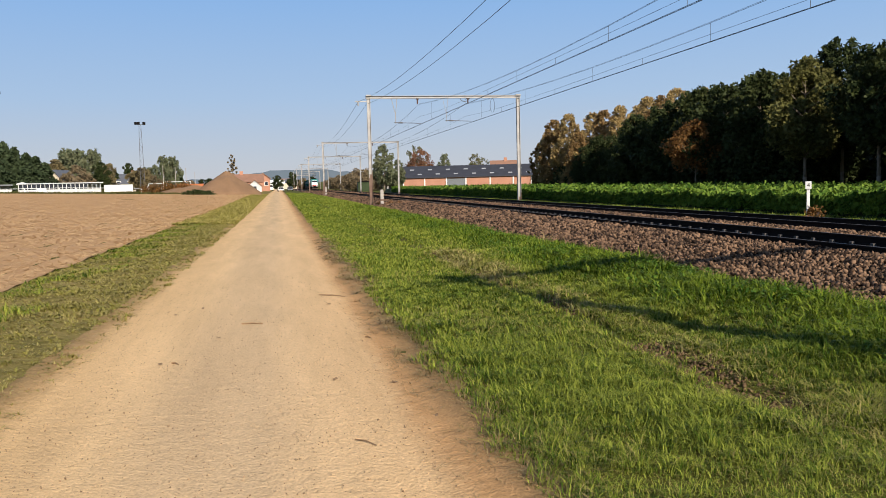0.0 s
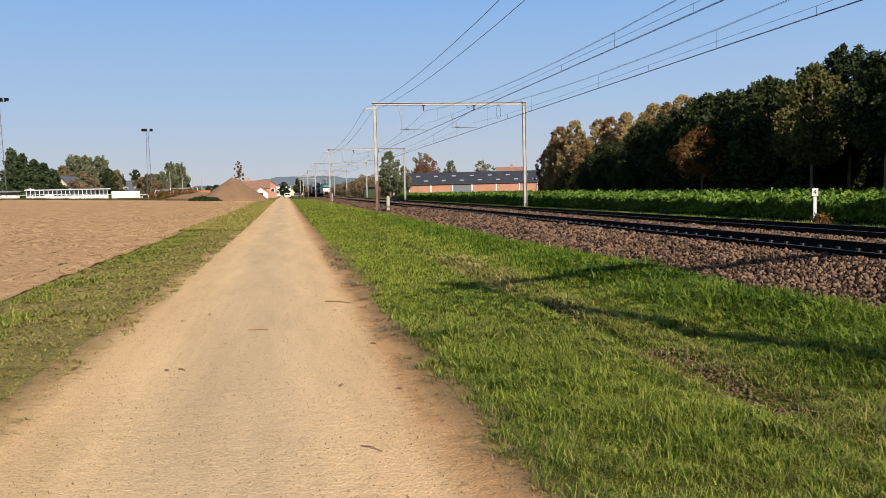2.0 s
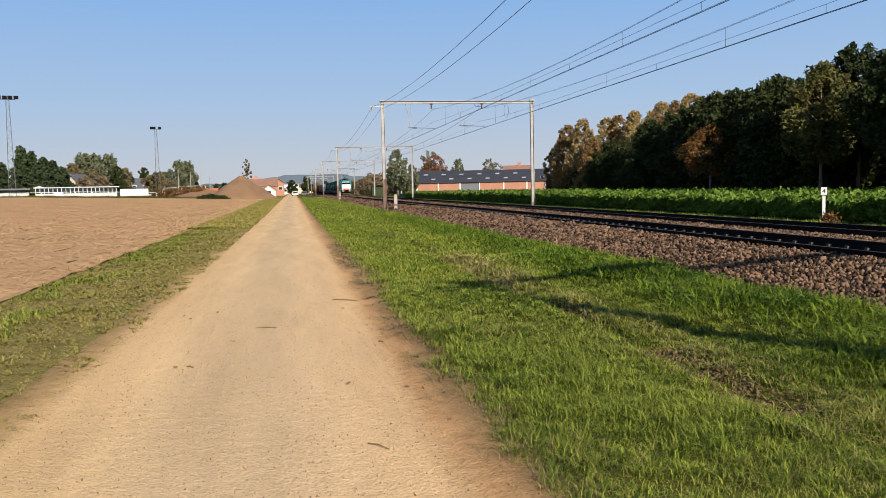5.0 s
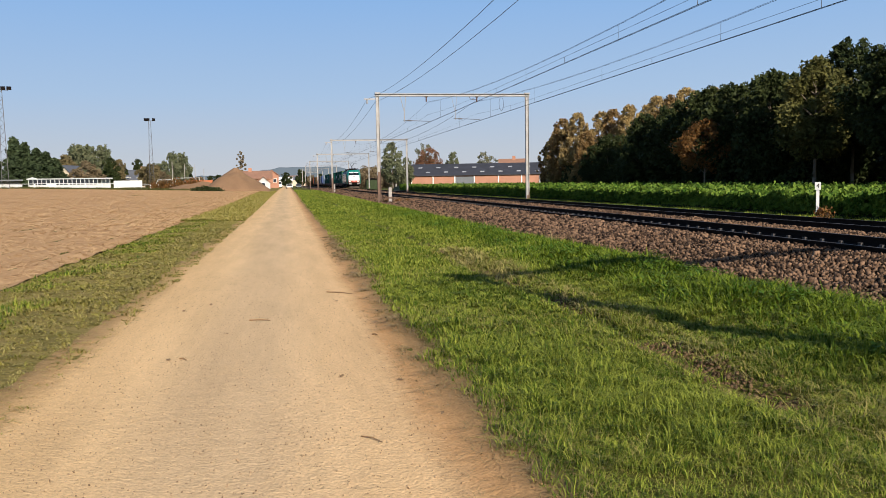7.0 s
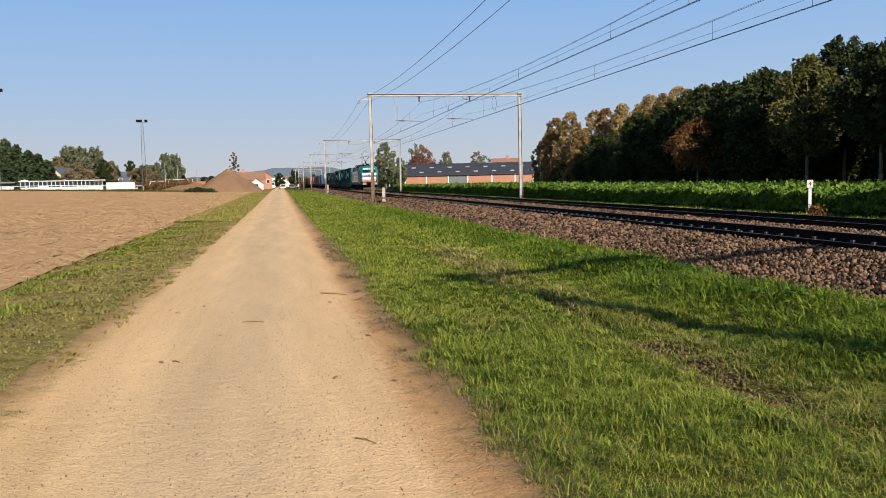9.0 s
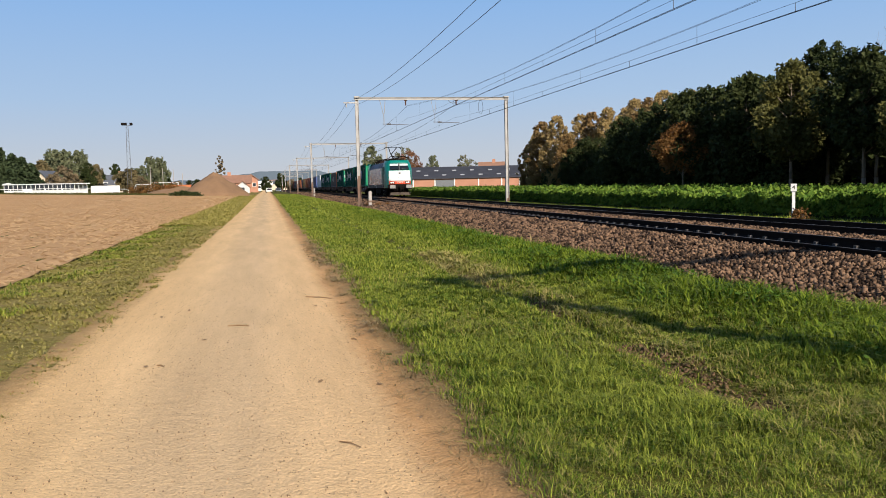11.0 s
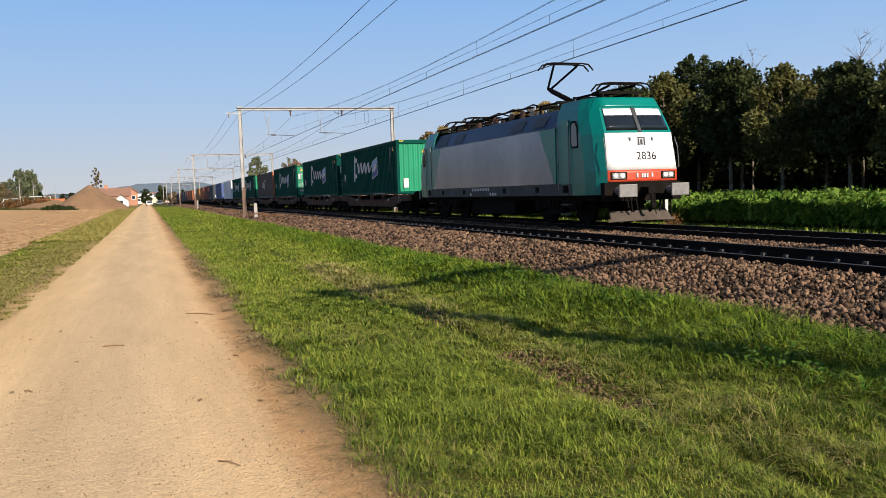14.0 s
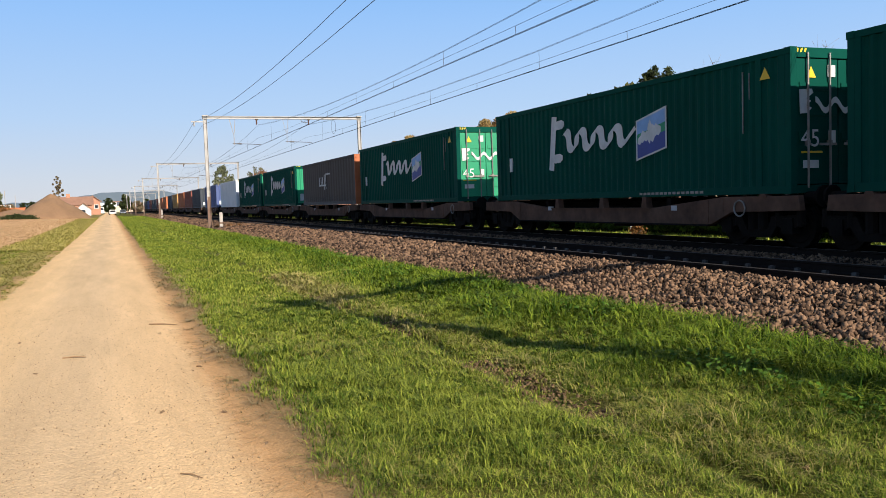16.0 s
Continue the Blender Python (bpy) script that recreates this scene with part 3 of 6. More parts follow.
LZ = [  # height, nose y, half width of the nose, y of the full-width corner, half width there
    (0.95, 0.56, 1.17, 1.45, 1.47),
    (1.32, 0.54, 1.18, 1.45, 1.49),
    (1.66, 0.54, 1.18, 1.45, 1.49),
    (2.76, 0.74, 1.14, 1.65, 1.49),
    (3.10, 0.93, 1.11, 1.8, 1.47),
    (3.56, 1.20, 1.05, 2.0, 1.38),
    (3.87, 1.40, 0.99, 2.1, 1.22),
]


def nose(z):
    for p, q in zip(LZ, LZ[1:]):
        if p[0] <= z <= q[0]:
            t = (z - p[0]) / (q[0] - p[0])
            return tuple(a + (b - a) * t for a, b in zip(p, q))
    return LZ[-1]


def front_panel(z0, z1, u0, u1, lift=0.0, curve=0.10):
    """A panel on the sloping nose from height z0 to z1, spanning -1..1 of its width."""
    m = Mesh()
    n, k = 8, 4
    grid = []
    for j in range(k + 1):
        z = z0 + (z1 - z0) * j / k
        _, yf, wf, _, _ = nose(z)
        for i in range(n + 1):
            u = u0 + (u1 - u0) * i / n
            grid.append((u * wf, yf - lift + curve * u * u, z))
    back = [(x, y + 0.05, z) for x, y, z in grid]
    N = len(grid)
    f = [(j * (n + 1) + i, j * (n + 1) + i + 1, (j + 1) * (n + 1) + i + 1, (j + 1) * (n + 1) + i) for j in range(k) for i in range(n)]
    rim = [i for i in range(n + 1)] + [(j + 1) * (n + 1) + n for j in range(k)] + [k * (n + 1) + n - 1 - i for i in range(n)] + [(k - 1 - j) * (n + 1) for j in range(k - 1)]
    m.add(grid + back, f + [tuple(reversed([q + N for q in p])) for p in f] + [(a + N, b + N, b, a) for a, b in zip(rim, rim[1:] + rim[:1])])
    return m


def cab(loco, flip):
    """One driving end in parts; flip turns it to the other end."""
    e = pose(0, 0, 0) if not flip else pose(0, 18.9, 0, 0, 0, 180)

    def put(name, mesh, material, parent=None, label="", smooth=False, bevel=0.0):
        if flip:
            mesh.v = [tuple(e @ Vector(p)) for p in mesh.v]
        return part(name, mesh, material, parent or loco, label, smooth, bevel)

    shell = Mesh()
    for side in (-1, 1):
        pts = []
        for z, yf, wf, yc, w in LZ:
            pts += [(side * wf, yf + 0.10, z), (side * (wf + 0.6 * (w - wf)), yf + 0.5 * (yc - yf), z), (side * w, yc, z), (side * w, 3.3 if z < 3.5 else 3.3, z)]
        f = [(j * 4 + i, j * 4 + i + 1, j * 4 + 5 + i, j * 4 + 4 + i) for j in range(len(LZ) - 1) for i in range(3)]
        shell.add(pts, f if side > 0 else [q[::-1] for q in f])
    shell.box(-1.15, 1.15, 1.7, 3.28, 1.0, 3.6)
    c = put("cab", shell, M_TEAL, None, "teal painted driving cab")
    c.modifiers.new("solid", "SOLIDIFY").thickness = 0.04
    roof = Mesh()
    z, yf, wf, yc, w = LZ[-1]
    roof.add([(-wf, yf + 0.1, z), (0, yf, z), (wf, yf + 0.1, z), (w, yc, z), (w, 3.3, z), (0, 3.3, z + 0.06), (-w, 3.3, z), (-w, yc, z), (0, yc, z + 0.06)], [(0, 1, 8, 7), (1, 2, 3, 8), (7, 8, 5, 6), (8, 3, 4, 5)])
    put("cab_roof", roof, M_TEAL, c)
    put("front_panel", front_panel(1.66, 2.76, -1, 1), M_LOCOWHITE, c, "white front panel", True)
    put("lamp_band", front_panel(1.32, 1.655, -1, 1, 0.004), M_RED, c, "red band across the nose", True)
    put("lower_panel", front_panel(0.95, 1.315, -1, 1), M_UNDER, c, "black lower front")
    put("brow", front_panel(3.56, 3.87, -1, 1), M_TEAL, c, "teal brow above the windscreen", True)
    put("windscreen_surround", front_panel(2.765, 3.555, -1, 1), M_TEAL, c)
    for a, b in ((-0.93, -0.05), (0.05, 0.93)):
        ws = put("windscreen", front_panel(2.84, 3.52, a, b, 0.018), M_GLASS, c, "dark glass windscreen", True)
        put("sun_blind", front_panel(3.3, 3.51, a + 0.02, b - 0.02, 0.024), M_BLIND, ws, "pale blind behind the glass")
    put("windscreen_pillar", front_panel(2.78, 3.55, -0.05, 0.05, 0.03), M_SKIRT, c)
    for s in (-1, 1):
        put("lamp_frame", front_panel(1.38, 1.61, -0.93 if s < 0 else 0.49, -0.49 if s < 0 else 0.93, 0.014), M_UNDER, c, "dark frame round a lamp cluster")
        hl = put("headlight", front_panel(1.41, 1.58, -0.88 if s < 0 else 0.54, -0.54 if s < 0 else 0.88, 0.02), M_BUFFER, c, "grey headlight cluster")
        put("front_bolt", front_panel(2.52, 2.62, s * 0.33 - 0.025, s * 0.33 + 0.025, 0.02), M_SKIRT, c)
        for d in (0.62, 0.8):
            _, yf, wf, _, _ = nose(1.5)
            put("lamp_lens", Mesh().rod((s * d * wf, yf + 0.06 * d, 1.5), (s * d * wf, yf - 0.05 + 0.1 * d * d, 1.5), 0.06, 12), M_HEAD, hl)
        put("wiper", Mesh().line([(s * 0.75, 0.84, 2.72), (s * 0.35, 0.82, 2.86)], 0.018).line([(s * 0.35, 0.82, 2.78), (s * 0.30, 1.02, 3.25)], 0.014), M_UNDER, c)
        put("buffer", Mesh().rod((s * 0.875, 0.62, 1.05), (s * 0.875, 0.1, 1.05), 0.12, 12).box(s * 0.875 - 0.3, s * 0.875 + 0.3, 0.0, 0.07, 0.87, 1.24), M_BUFFER, loco, "worn grey rectangular buffer", False, 0.02)
        put("front_handrail", Mesh().line([(s * 1.235, 0.60, 1.7), (s * 1.24, 0.66, 2.3), (s * 1.22, 0.78, 2.62)], 0.012), M_BUFFER, c)
        for z in (0.35, 0.65, 0.95):
            put("cab_step", Mesh().box(s * 1.42 - 0.12, s * 1.42 + 0.02, 2.45, 2.95, z, z + 0.04), M_CLIP, loco)
        # side window, door and hand rails
        sx = s * 1.492
        put("side_window", Mesh().prism([(1.86, 2.45), (2.17, 2.45), (2.22, 2.55), (2.22, 3.08), (2.14, 3.16), (1.98, 3.16), (1.88, 3.0)], "x", sx - 0.012, sx + 0.012), M_GLASS, c, "dark side window")
        put("side_window_frame", Mesh().prism([(1.81, 2.39), (2.2, 2.39), (2.28, 2.5), (2.28, 3.12), (2.17, 3.22), (1.95, 3.22), (1.83, 3.03)], "x", sx - 0.008, sx + 0.008), M_UNDER, c)
        put("cab_door", Mesh().box(sx - 0.01, sx + 0.01, 2.42, 3.0, 1.3, 3.3), M_TEAL, c, "teal cab side door", False, 0.006)
        for y in (2.36, 3.08):
            put("hand_rail", Mesh().line([(sx + s * 0.05, y, 1.15), (sx + s * 0.05, y, 3.2)], 0.02), M_BUFFER, c)
        put("skirt_recess", Mesh().box(sx - 0.008, sx + 0.008, 2.5, 2.85, 1.04, 1.26), M_UNDER, loco)
        put("sand_pipe", Mesh().line([(s * 1.1, 0.9, 0.95), (s * 1.05, 0.75, 0.2)], 0.03), M_UNDER, loco)
    plough = Mesh()
    plough.add([(-1.15, 0.7, 0.14), (-0.3, 0.45, 0.17), (0.3, 0.45, 0.17), (1.15, 0.7, 0.14), (0.95, 0.9, 0.46), (0.3, 0.62, 0.46), (-0.3, 0.62, 0.46), (-0.95, 0.9, 0.46)], [(0, 1, 6, 7), (1, 2, 5, 6), (2, 3, 4, 5)])
    pl = put("snow_plough", plough, M_PLOUGH, loco, "grey track-clearing plough")
    pl.modifiers.new("solid", "SOLIDIFY").thickness = 0.03
    coup = Mesh().box(-0.12, 0.12, 0.15, 0.75, 0.95, 1.15).rod((0, 0.2, 1.0), (0, 0.12, 0.55), 0.05).rod((0.0, 0.12, 0.55), (0, 0.3, 0.45), 0.045)
    for s in (-1, 1):
        for d, b in ((0.32, 0.5), (0.5, 0.42), (0.62, 0.55)):
            coup.line([(s * d, 0.7, 0.95), (s * d, 0.5, 0.8), (s * (d - 0.03), 0.48, b)], 0.03)
    put("coupling", coup, M_UNDER, loco, "screw coupling and brake hoses")
    put("buffer_beam", Mesh().box(-1.3, 1.3, 0.62, 0.85, 0.75, 1.3), M_UNDER, loco)
    return c


def pantograph(loco, y0, raised):
    m = Mesh()
    z0 = 4.02
    base = Mesh().box(-0.75, 0.75, y0 - 0.06, y0 + 0.06, z0, z0 + 0.08).box(-0.75, 0.75, y0 + 1.5, y0 + 1.62, z0, z0 + 0.08)
    for s in (-1, 1):
        base.box(s * 0.6 - 0.04, s * 0.6 + 0.04, y0, y0 + 1.6, z0 + 0.02, z0 + 0.08)
        for y in (y0, y0 + 1.55):
            base.rod((s * 0.6, y, 3.8), (s * 0.6, y, z0), 0.06)
    pg = part("pantograph", base, M_UNDER, loco, "raised single-arm pantograph" if raised else "folded pantograph")
    top = 5.46 if raised else 4.32
    knee = (y0 + 1.65 if not raised else y0 + 2.05, 4.75 if raised else 4.2)
    hy = y0 + 0.75 if raised else y0 - 0.15
    m.line([(0, y0 + 0.2, z0 + 0.08), (0, knee[0], knee[1])], 0.075)
    m.line([(0.12, y0 + 0.6, z0 + 0.08), (0.1, knee[0] + 0.1, knee[1] - 0.1)], 0.03)
    for s in (-1, 1):
        m.line([(0.05 * s, knee[0], knee[1]), (0.45 * s, hy, top - 0.06)], 0.042)
    part("pantograph_arm", m, M_UNDER, pg)
    head = Mesh()
    for d in (-0.16, 0.16):
        head.line([(-0.98, hy + d, top - 0.22), (-0.8, hy + d, top - 0.03), (-0.55, hy + d, top), (0.55, hy + d, top), (0.8, hy + d, top - 0.03), (0.98, hy + d, top - 0.22)], 0.028)
    for s in (-0.4, 0.4):
        head.line([(s, hy - 0.16, top - 0.04), (s, hy + 0.16, top - 0.04)], 0.02)
    part("pantograph_head", head, M_UNDER, pg)


def bogie(parent, y, wheelbase, r, x_frame=1.05, traction=False):
    fr = Mesh()
    for s in (-1, 1):
        x = s * x_frame
        fr.prism([(y - wheelbase / 2 - 0.4, r + 0.05), (y - wheelbase / 2 - 0.3, r + 0.22), (y - 0.45, r + 0.2), (y - 0.3, r - 0.08), (y + 0.3, r - 0.08), (y + 0.45, r + 0.2), (y + wheelbase / 2 + 0.3, r + 0.22), (y + wheelbase / 2 + 0.4, r + 0.05), (y + wheelbase / 2, r - 0.12), (y + 0.6, r + 0.0), (y + 0.4, r - 0.25), (y - 0.4, r - 0.25), (y - 0.6, r), (y - wheelbase / 2, r - 0.12)], "x", x - 0.06, x + 0.06)
        for d in (-wheelbase / 2, wheelbase / 2):
            fr.box(x - 0.1, x + 0.12, y + d - 0.16, y + d + 0.16, r - 0.16, r + 0.16)
            fr.rod((x, y + d - 0.3, r), (x, y + d - 0.3, r + 0.35), 0.09)
            fr.rod((x, y + d + 0.3, r), (x, y + d + 0.3, r + 0.35), 0.09)
        fr.rod((x, y - 0.15, r - 0.1), (x, y - 0.15, r + 0.35), 0.12)
        fr.rod((x, y + 0.15, r - 0.1), (x, y + 0.15, r + 0.35), 0.12)
    fr.box(-0.95, 0.95, y - 0.35, y + 0.35, r - 0.1, r + 0.2)
    b = part("bogie", fr, M_UNDER, parent, "black bogie frame with coil springs")
    for d in (-wheelbase / 2, wheelbase / 2):
        part("axle", Mesh().rod((-0.66, y + d, r), (0.66, y + d, r), 0.09), M_UNDER, b)
        for s in (-1, 1):
            w = Mesh()
            w.rod((s * 0.69, y + d, r), (s * 0.82, y + d, r), r, 24).rod((s * 0.66, y + d, r), (s * 0.69, y + d, r), r + 0.03, 24)
            w.rod((s * 0.82, y + d, r), (s * 0.84, y + d, r), r * 0.8, 24, r * 0.75).rod((s * 0.82, y + d, r), (s * 0.9, y + d, r), 0.14, 12)
            part("wheel", w, M_UNDER, b)


def locomotive():
    L = 18.9
    lo = thing("locomotive", "teal and silver electric locomotive with white nose, pantograph raised", "locomotive")
    ROLLING.append((lo, 0.0))
    cab(lo, False)
    cab(lo, True)
    for s in (-1, 1):
        x = s * 1.49
        side = Mesh().prism([(3.42, 1.32), (3.9, 2.2), (4.5, 3.1), (L - 4.5, 3.1), (L - 3.9, 2.2), (L - 3.42, 1.32)], "x", x - 0.03, x)
        part("side_panel", side, M_SILVER, lo, "silver-grey trapezoid side panel with soot streaks")
        for a in (0, 1):
            pl = [(3.28, 1.32), (3.28, 3.1), (4.5, 3.1), (3.9, 2.2), (3.42, 1.32)]
            if a:
                pl = [(L - p, q) for p, q in pl][::-1]
            part("side_wedge", Mesh().prism(pl, "x", x - 0.03, x), M_TEAL, lo, "teal wedge beside the cab")
        st = Mesh()
        for y in (6.2, 9.4, 12.6):
            st.box(x - 0.003, x + s * 0.003, y, y + 0.012, 1.35, 3.08)
        part("panel_seam", st, M_SKIRT, lo)
        sk = part("frame_skirt", Mesh().box(x - 0.04 if s > 0 else x, x if s > 0 else x + 0.04, 2.3, L - 2.3, 0.95, 1.315), M_SKIRT, lo, "dark grimy frame skirt")
        nb = Mesh()
        for i in range(11):
            nb.box(x - 0.004, x + s * 0.005, 9.0 + i * 0.17, 9.1 + i * 0.17, 1.17, 1.28)
        part("running_number", nb, M_PRINTW, sk)
        for y in (4.6, 7.4, 11.6, 14.2):
            part("skirt_box", Mesh().box(x - 0.004, x + s * 0.006, y, y + 0.28, 1.06, 1.24), M_UNDER, sk)
        for y in (8.3, 8.55, 8.8, 10.9):
            part("data_plate", Mesh().box(x - 0.004, x + s * 0.007, y, y + 0.16, 0.99, 1.09), M_PRINTW, sk)
        slope = Mesh().add([(s * 1.49, 3.3, 3.10), (s * 1.49, L - 3.3, 3.10), (s * 1.1, L - 3.3, 3.72), (s * 1.1, 3.3, 3.72)], [(0, 1, 2, 3) if s > 0 else (3, 2, 1, 0)])
        sl = part("roof_slope", slope, M_ROOF, lo, "dark blue sloping roof edge")
        vs = Mesh()
        for i in range(34):
            y = 3.6 + i * 0.35
            vs.box(s * 1.485 - 0.02, s * 1.485 + 0.02, y, y + 0.05, 3.09, 3.14)
        part("rivet_strip", vs, M_SKIRT, sl)["kind"] = "stuff"
        for y in (4.2, 6.0, 12.0, 14.0):
            gr = Mesh().add([(s * 1.43, y, 3.21), (s * 1.43, y + 1.0, 3.21), (s * 1.2, y + 1.0, 3.58), (s * 1.2, y, 3.58)], [(0, 1, 2, 3) if s > 0 else (3, 2, 1, 0)])
            gob = part("roof_grille", gr, M_ROOFDARK, sl)
            gob.location.x = s * 0.012
            gob.location.z = 0.012
    part("roof_deck", Mesh().box(-1.1, 1.1, 3.3, L - 3.3, 3.66, 3.72), M_ROOF, lo)
    part("body_core", Mesh().box(-1.44, 1.44, 3.0, L - 3.0, 1.0, 3.08), M_UNDER, lo)
    part("underframe", Mesh().box(-1.25, 1.25, 1.2, L - 1.2, 0.78, 0.98).box(-1.2, 1.2, 7.3, 11.6, 0.28, 0.8), M_UNDER, lo, "black equipment boxes under the body", False, 0.03)
    pantograph(lo, 4.6, True)
    pantograph(lo, 2.05 - 0.2, False)
    pantograph(lo, 13.2, False)
    pantograph(lo, 15.4, False)
    rnd = random.Random(4)
    for i in range(16):
        y, x = 6.6 + i * 0.42 + rnd.uniform(-0.1, 0.1), rnd.choice((-0.75, -0.4, 0.1, 0.5))
        m = Mesh()
        m.rod((x, y, 3.7), (x, y, 4.05), 0.07)
        for k in range(3):
            m.rod((x, y, 3.78 + k * 0.08), (x, y, 3.82 + k * 0.08), 0.11)
        part("roof_insulator", m, M_INSUL if i % 3 else M_BUFFER, lo)
    bus = Mesh()
    for x in (-0.75, 0.1):
        bus.line([(x, 6.4, 4.08), (x + 0.1, 8.5, 4.15), (x, 11.0, 4.08), (x, 13.2, 4.1)], 0.035)
    for y in (7.2, 9.0, 10.4, 12.2):
        bus.line([(-0.8, y, 4.1), (-0.3, y + 0.2, 4.28), (0.2, y, 4.1)], 0.03)
    bus.box(-0.5, 0.6, 8.0, 9.6, 3.72, 3.95)
    part("roof_busbar", bus, M_UNDER, lo)
    for y in (4.0, L - 4.0):
        bogie(lo, y, 2.6, 0.6, 1.12, True)
    # nose markings: a crest, the running number and a barred plate
    nz2 = nose(2.05)
    words("running_number", "2836", 0.34, M_UNDER, lo, pose(0.12, nz2[1] - 0.006, 2.06, 80.7, 0, 0))
    part("crest", front_panel(2.38, 2.62, -0.12, 0.12, 0.008), M_SKYLIGHT, lo)
    for u0, u1, z0, z1 in ((-0.12, 0.12, 2.60, 2.63), (-0.10, -0.06, 2.38, 2.58), (-0.03, 0.03, 2.40, 2.56), (0.07, 0.11, 2.38, 2.58)):
        part("crest_bar", front_panel(z0, z1, u0, u1, 0.014), M_SKIRT, lo)
    for i in range(7):
        if i not in (1, 5):
            part("plate_bar", front_panel(1.43, 1.56, -0.24 + i * 0.072, -0.19 + i * 0.072, 0.03), M_PRINTW, lo)
    return lo


def corrugated(m, x, y0, y1, z0, z1, face, depth=0.036, pitch=0.28):
    """A trapezoid-ribbed steel wall in a plane of constant x (or constant y where face is 'y')."""
    n = max(1, round((y1 - y0) / pitch))
    p = (y1 - y0) / n
    prof = []
    for i in range(n):
        a = y0 + i * p
        prof += [(a, 0), (a + p * 0.26, 0), (a + p * 0.5, 1), (a + p * 0.76, 1)]
    prof.append((y1, 0))
    v = []
    for u, d in prof:
        for z in (z0, z1):
            v.append((x - face[1] * depth * d, u, z) if face[0] == "x" else (u, x - face[1] * depth * d, z))
    return m.add(v, [(2 * i, 2 * i + 2, 2 * i + 3, 2 * i + 1) for i in range(len(prof) - 1)])


def script_logo(parent, y_c, z_c, h, x, flip=1):
    """A white brush-stroke mark and a small banner: plain slanted strokes on a wall facing -x; runs towards -y."""
    m = Mesh()

    def stroke(pts, w):
        for (a, b), (c, d) in zip(pts, pts[1:]):
            dy, dz = c - a, d - b
            q = math.hypot(dy, dz) or 1
            ny, nz_ = -dz / q * w / 2, dy / q * w / 2
            ey, ez = dy / q * w * 0.3, dz / q * w * 0.3
            pts4 = [(a + ny - ey, b + nz_ - ez), (a - ny - ey, b - nz_ - ez), (c - ny + ey, d - nz_ + ez), (c + ny + ey, d + nz_ + ez)]
            m.add([(x, y_c - u * h, z_c + v_ * h) for u, v_ in pts4], [(0, 1, 2, 3)])

    k = 1.12

    def blob(u, v_, hw, hh, lift):
        """A slanted solid brush blot with cut corners."""
        pts = [(-1, -0.5), (-0.5, -1), (0.6, -0.9), (1, -0.3), (0.95, 0.55), (0.45, 1), (-0.6, 0.9), (-1, 0.4)]
        m.add([(x - lift, y_c - (u + p * hw + 0.16 * q * hh) * h, z_c + (v_ + q * hh) * h) for p, q in pts], [tuple(range(8))])

    # a tall brush blot, then one wavering ribbon as a broad slanted nib draws it
    stroke([(-1.66 * k, 0.62), (-1.82 * k, -0.62)], 0.26)
    blob(-1.42 * k, 0.46, 0.26, 0.12, 0.001)
    blob(-1.52 * k, -0.40, 0.26, 0.12, 0.002)
    wave = []
    for i in range(121):
        t_ = i / 120
        u = -1.16 + 2.42 * t_
        ph = 2 * math.pi * 3.5 * t_
        wave.append(((u + 0.05 * math.sin(2 * ph)) * k, 0.02 - 0.06 * t_ + 0.24 * math.cos(ph) * (1 - 0.15 * t_)))
    for i_, ((a, b), (c, d)) in enumerate(zip(wave, wave[1:])):
        m.add([(x - 0.003 - 0.00001 * i_, y_c - u * h, z_c + v_ * h) for u, v_ in ((a - 0.12, b - 0.075), (a + 0.12, b + 0.075), (c + 0.12, d + 0.075), (c - 0.12, d - 0.075))], [(0, 1, 2, 3)])
    stroke([(1.24 * k, -0.22), (1.62 * k, 0.08)], 0.09)
    part("brand_mark", m, M_PRINTW, parent, "white brush-stroke shapes")["kind"] = "stuff"

    def quad(name, u0, u1, v0, v1, material, lift):
        sl = 0.2
        qd = Mesh().add([(x - lift, y_c - u * h, z_c + (v_ + sl * (u - 2.4)) * h) for u, v_ in ((u0, v0), (u1, v0), (u1, v1), (u0, v1))], [(0, 1, 2, 3)])
        return part(name, qd, material, parent)

    quad("banner", 1.86, 2.98, -0.55, 0.34, M_PRINTW, 0.0)
    quad("banner_sky", 1.91, 2.93, 0.02, 0.30, M_SKYBLUE, 0.004)
    quad("banner_base", 1.91, 2.93, -0.51, -0.17, M_DEEPBLUE, 0.004)
    quad("banner_band", 1.91, 2.93, -0.17, 0.02, M_CGREEN2, 0.004)
    for u, v_, q in ((2.0, -0.13, 0.10), (2.1, -0.08, 0.14), (2.24, -0.1, 0.12), (2.36, -0.04, 0.26), (2.47, -0.1, 0.2), (2.58, -0.06, 0.14), (2.68, -0.1, 0.11)):
        fig = [(u - 0.06, v_ - q * 0.6), (u + 0.02, v_ - q), (u + 0.1, v_ - q * 0.5), (u + 0.11, v_ + q * 0.5), (u + 0.03, v_ + q), (u - 0.05, v_ + q * 0.5)]
        part("banner_figure", Mesh().add([(x - 0.007 - 0.0004 * u, y_c - a * h, z_c + (b + 0.2 * (a - 2.4)) * h) for a, b in fig], [tuple(range(6))]), M_PRINTW, parent)


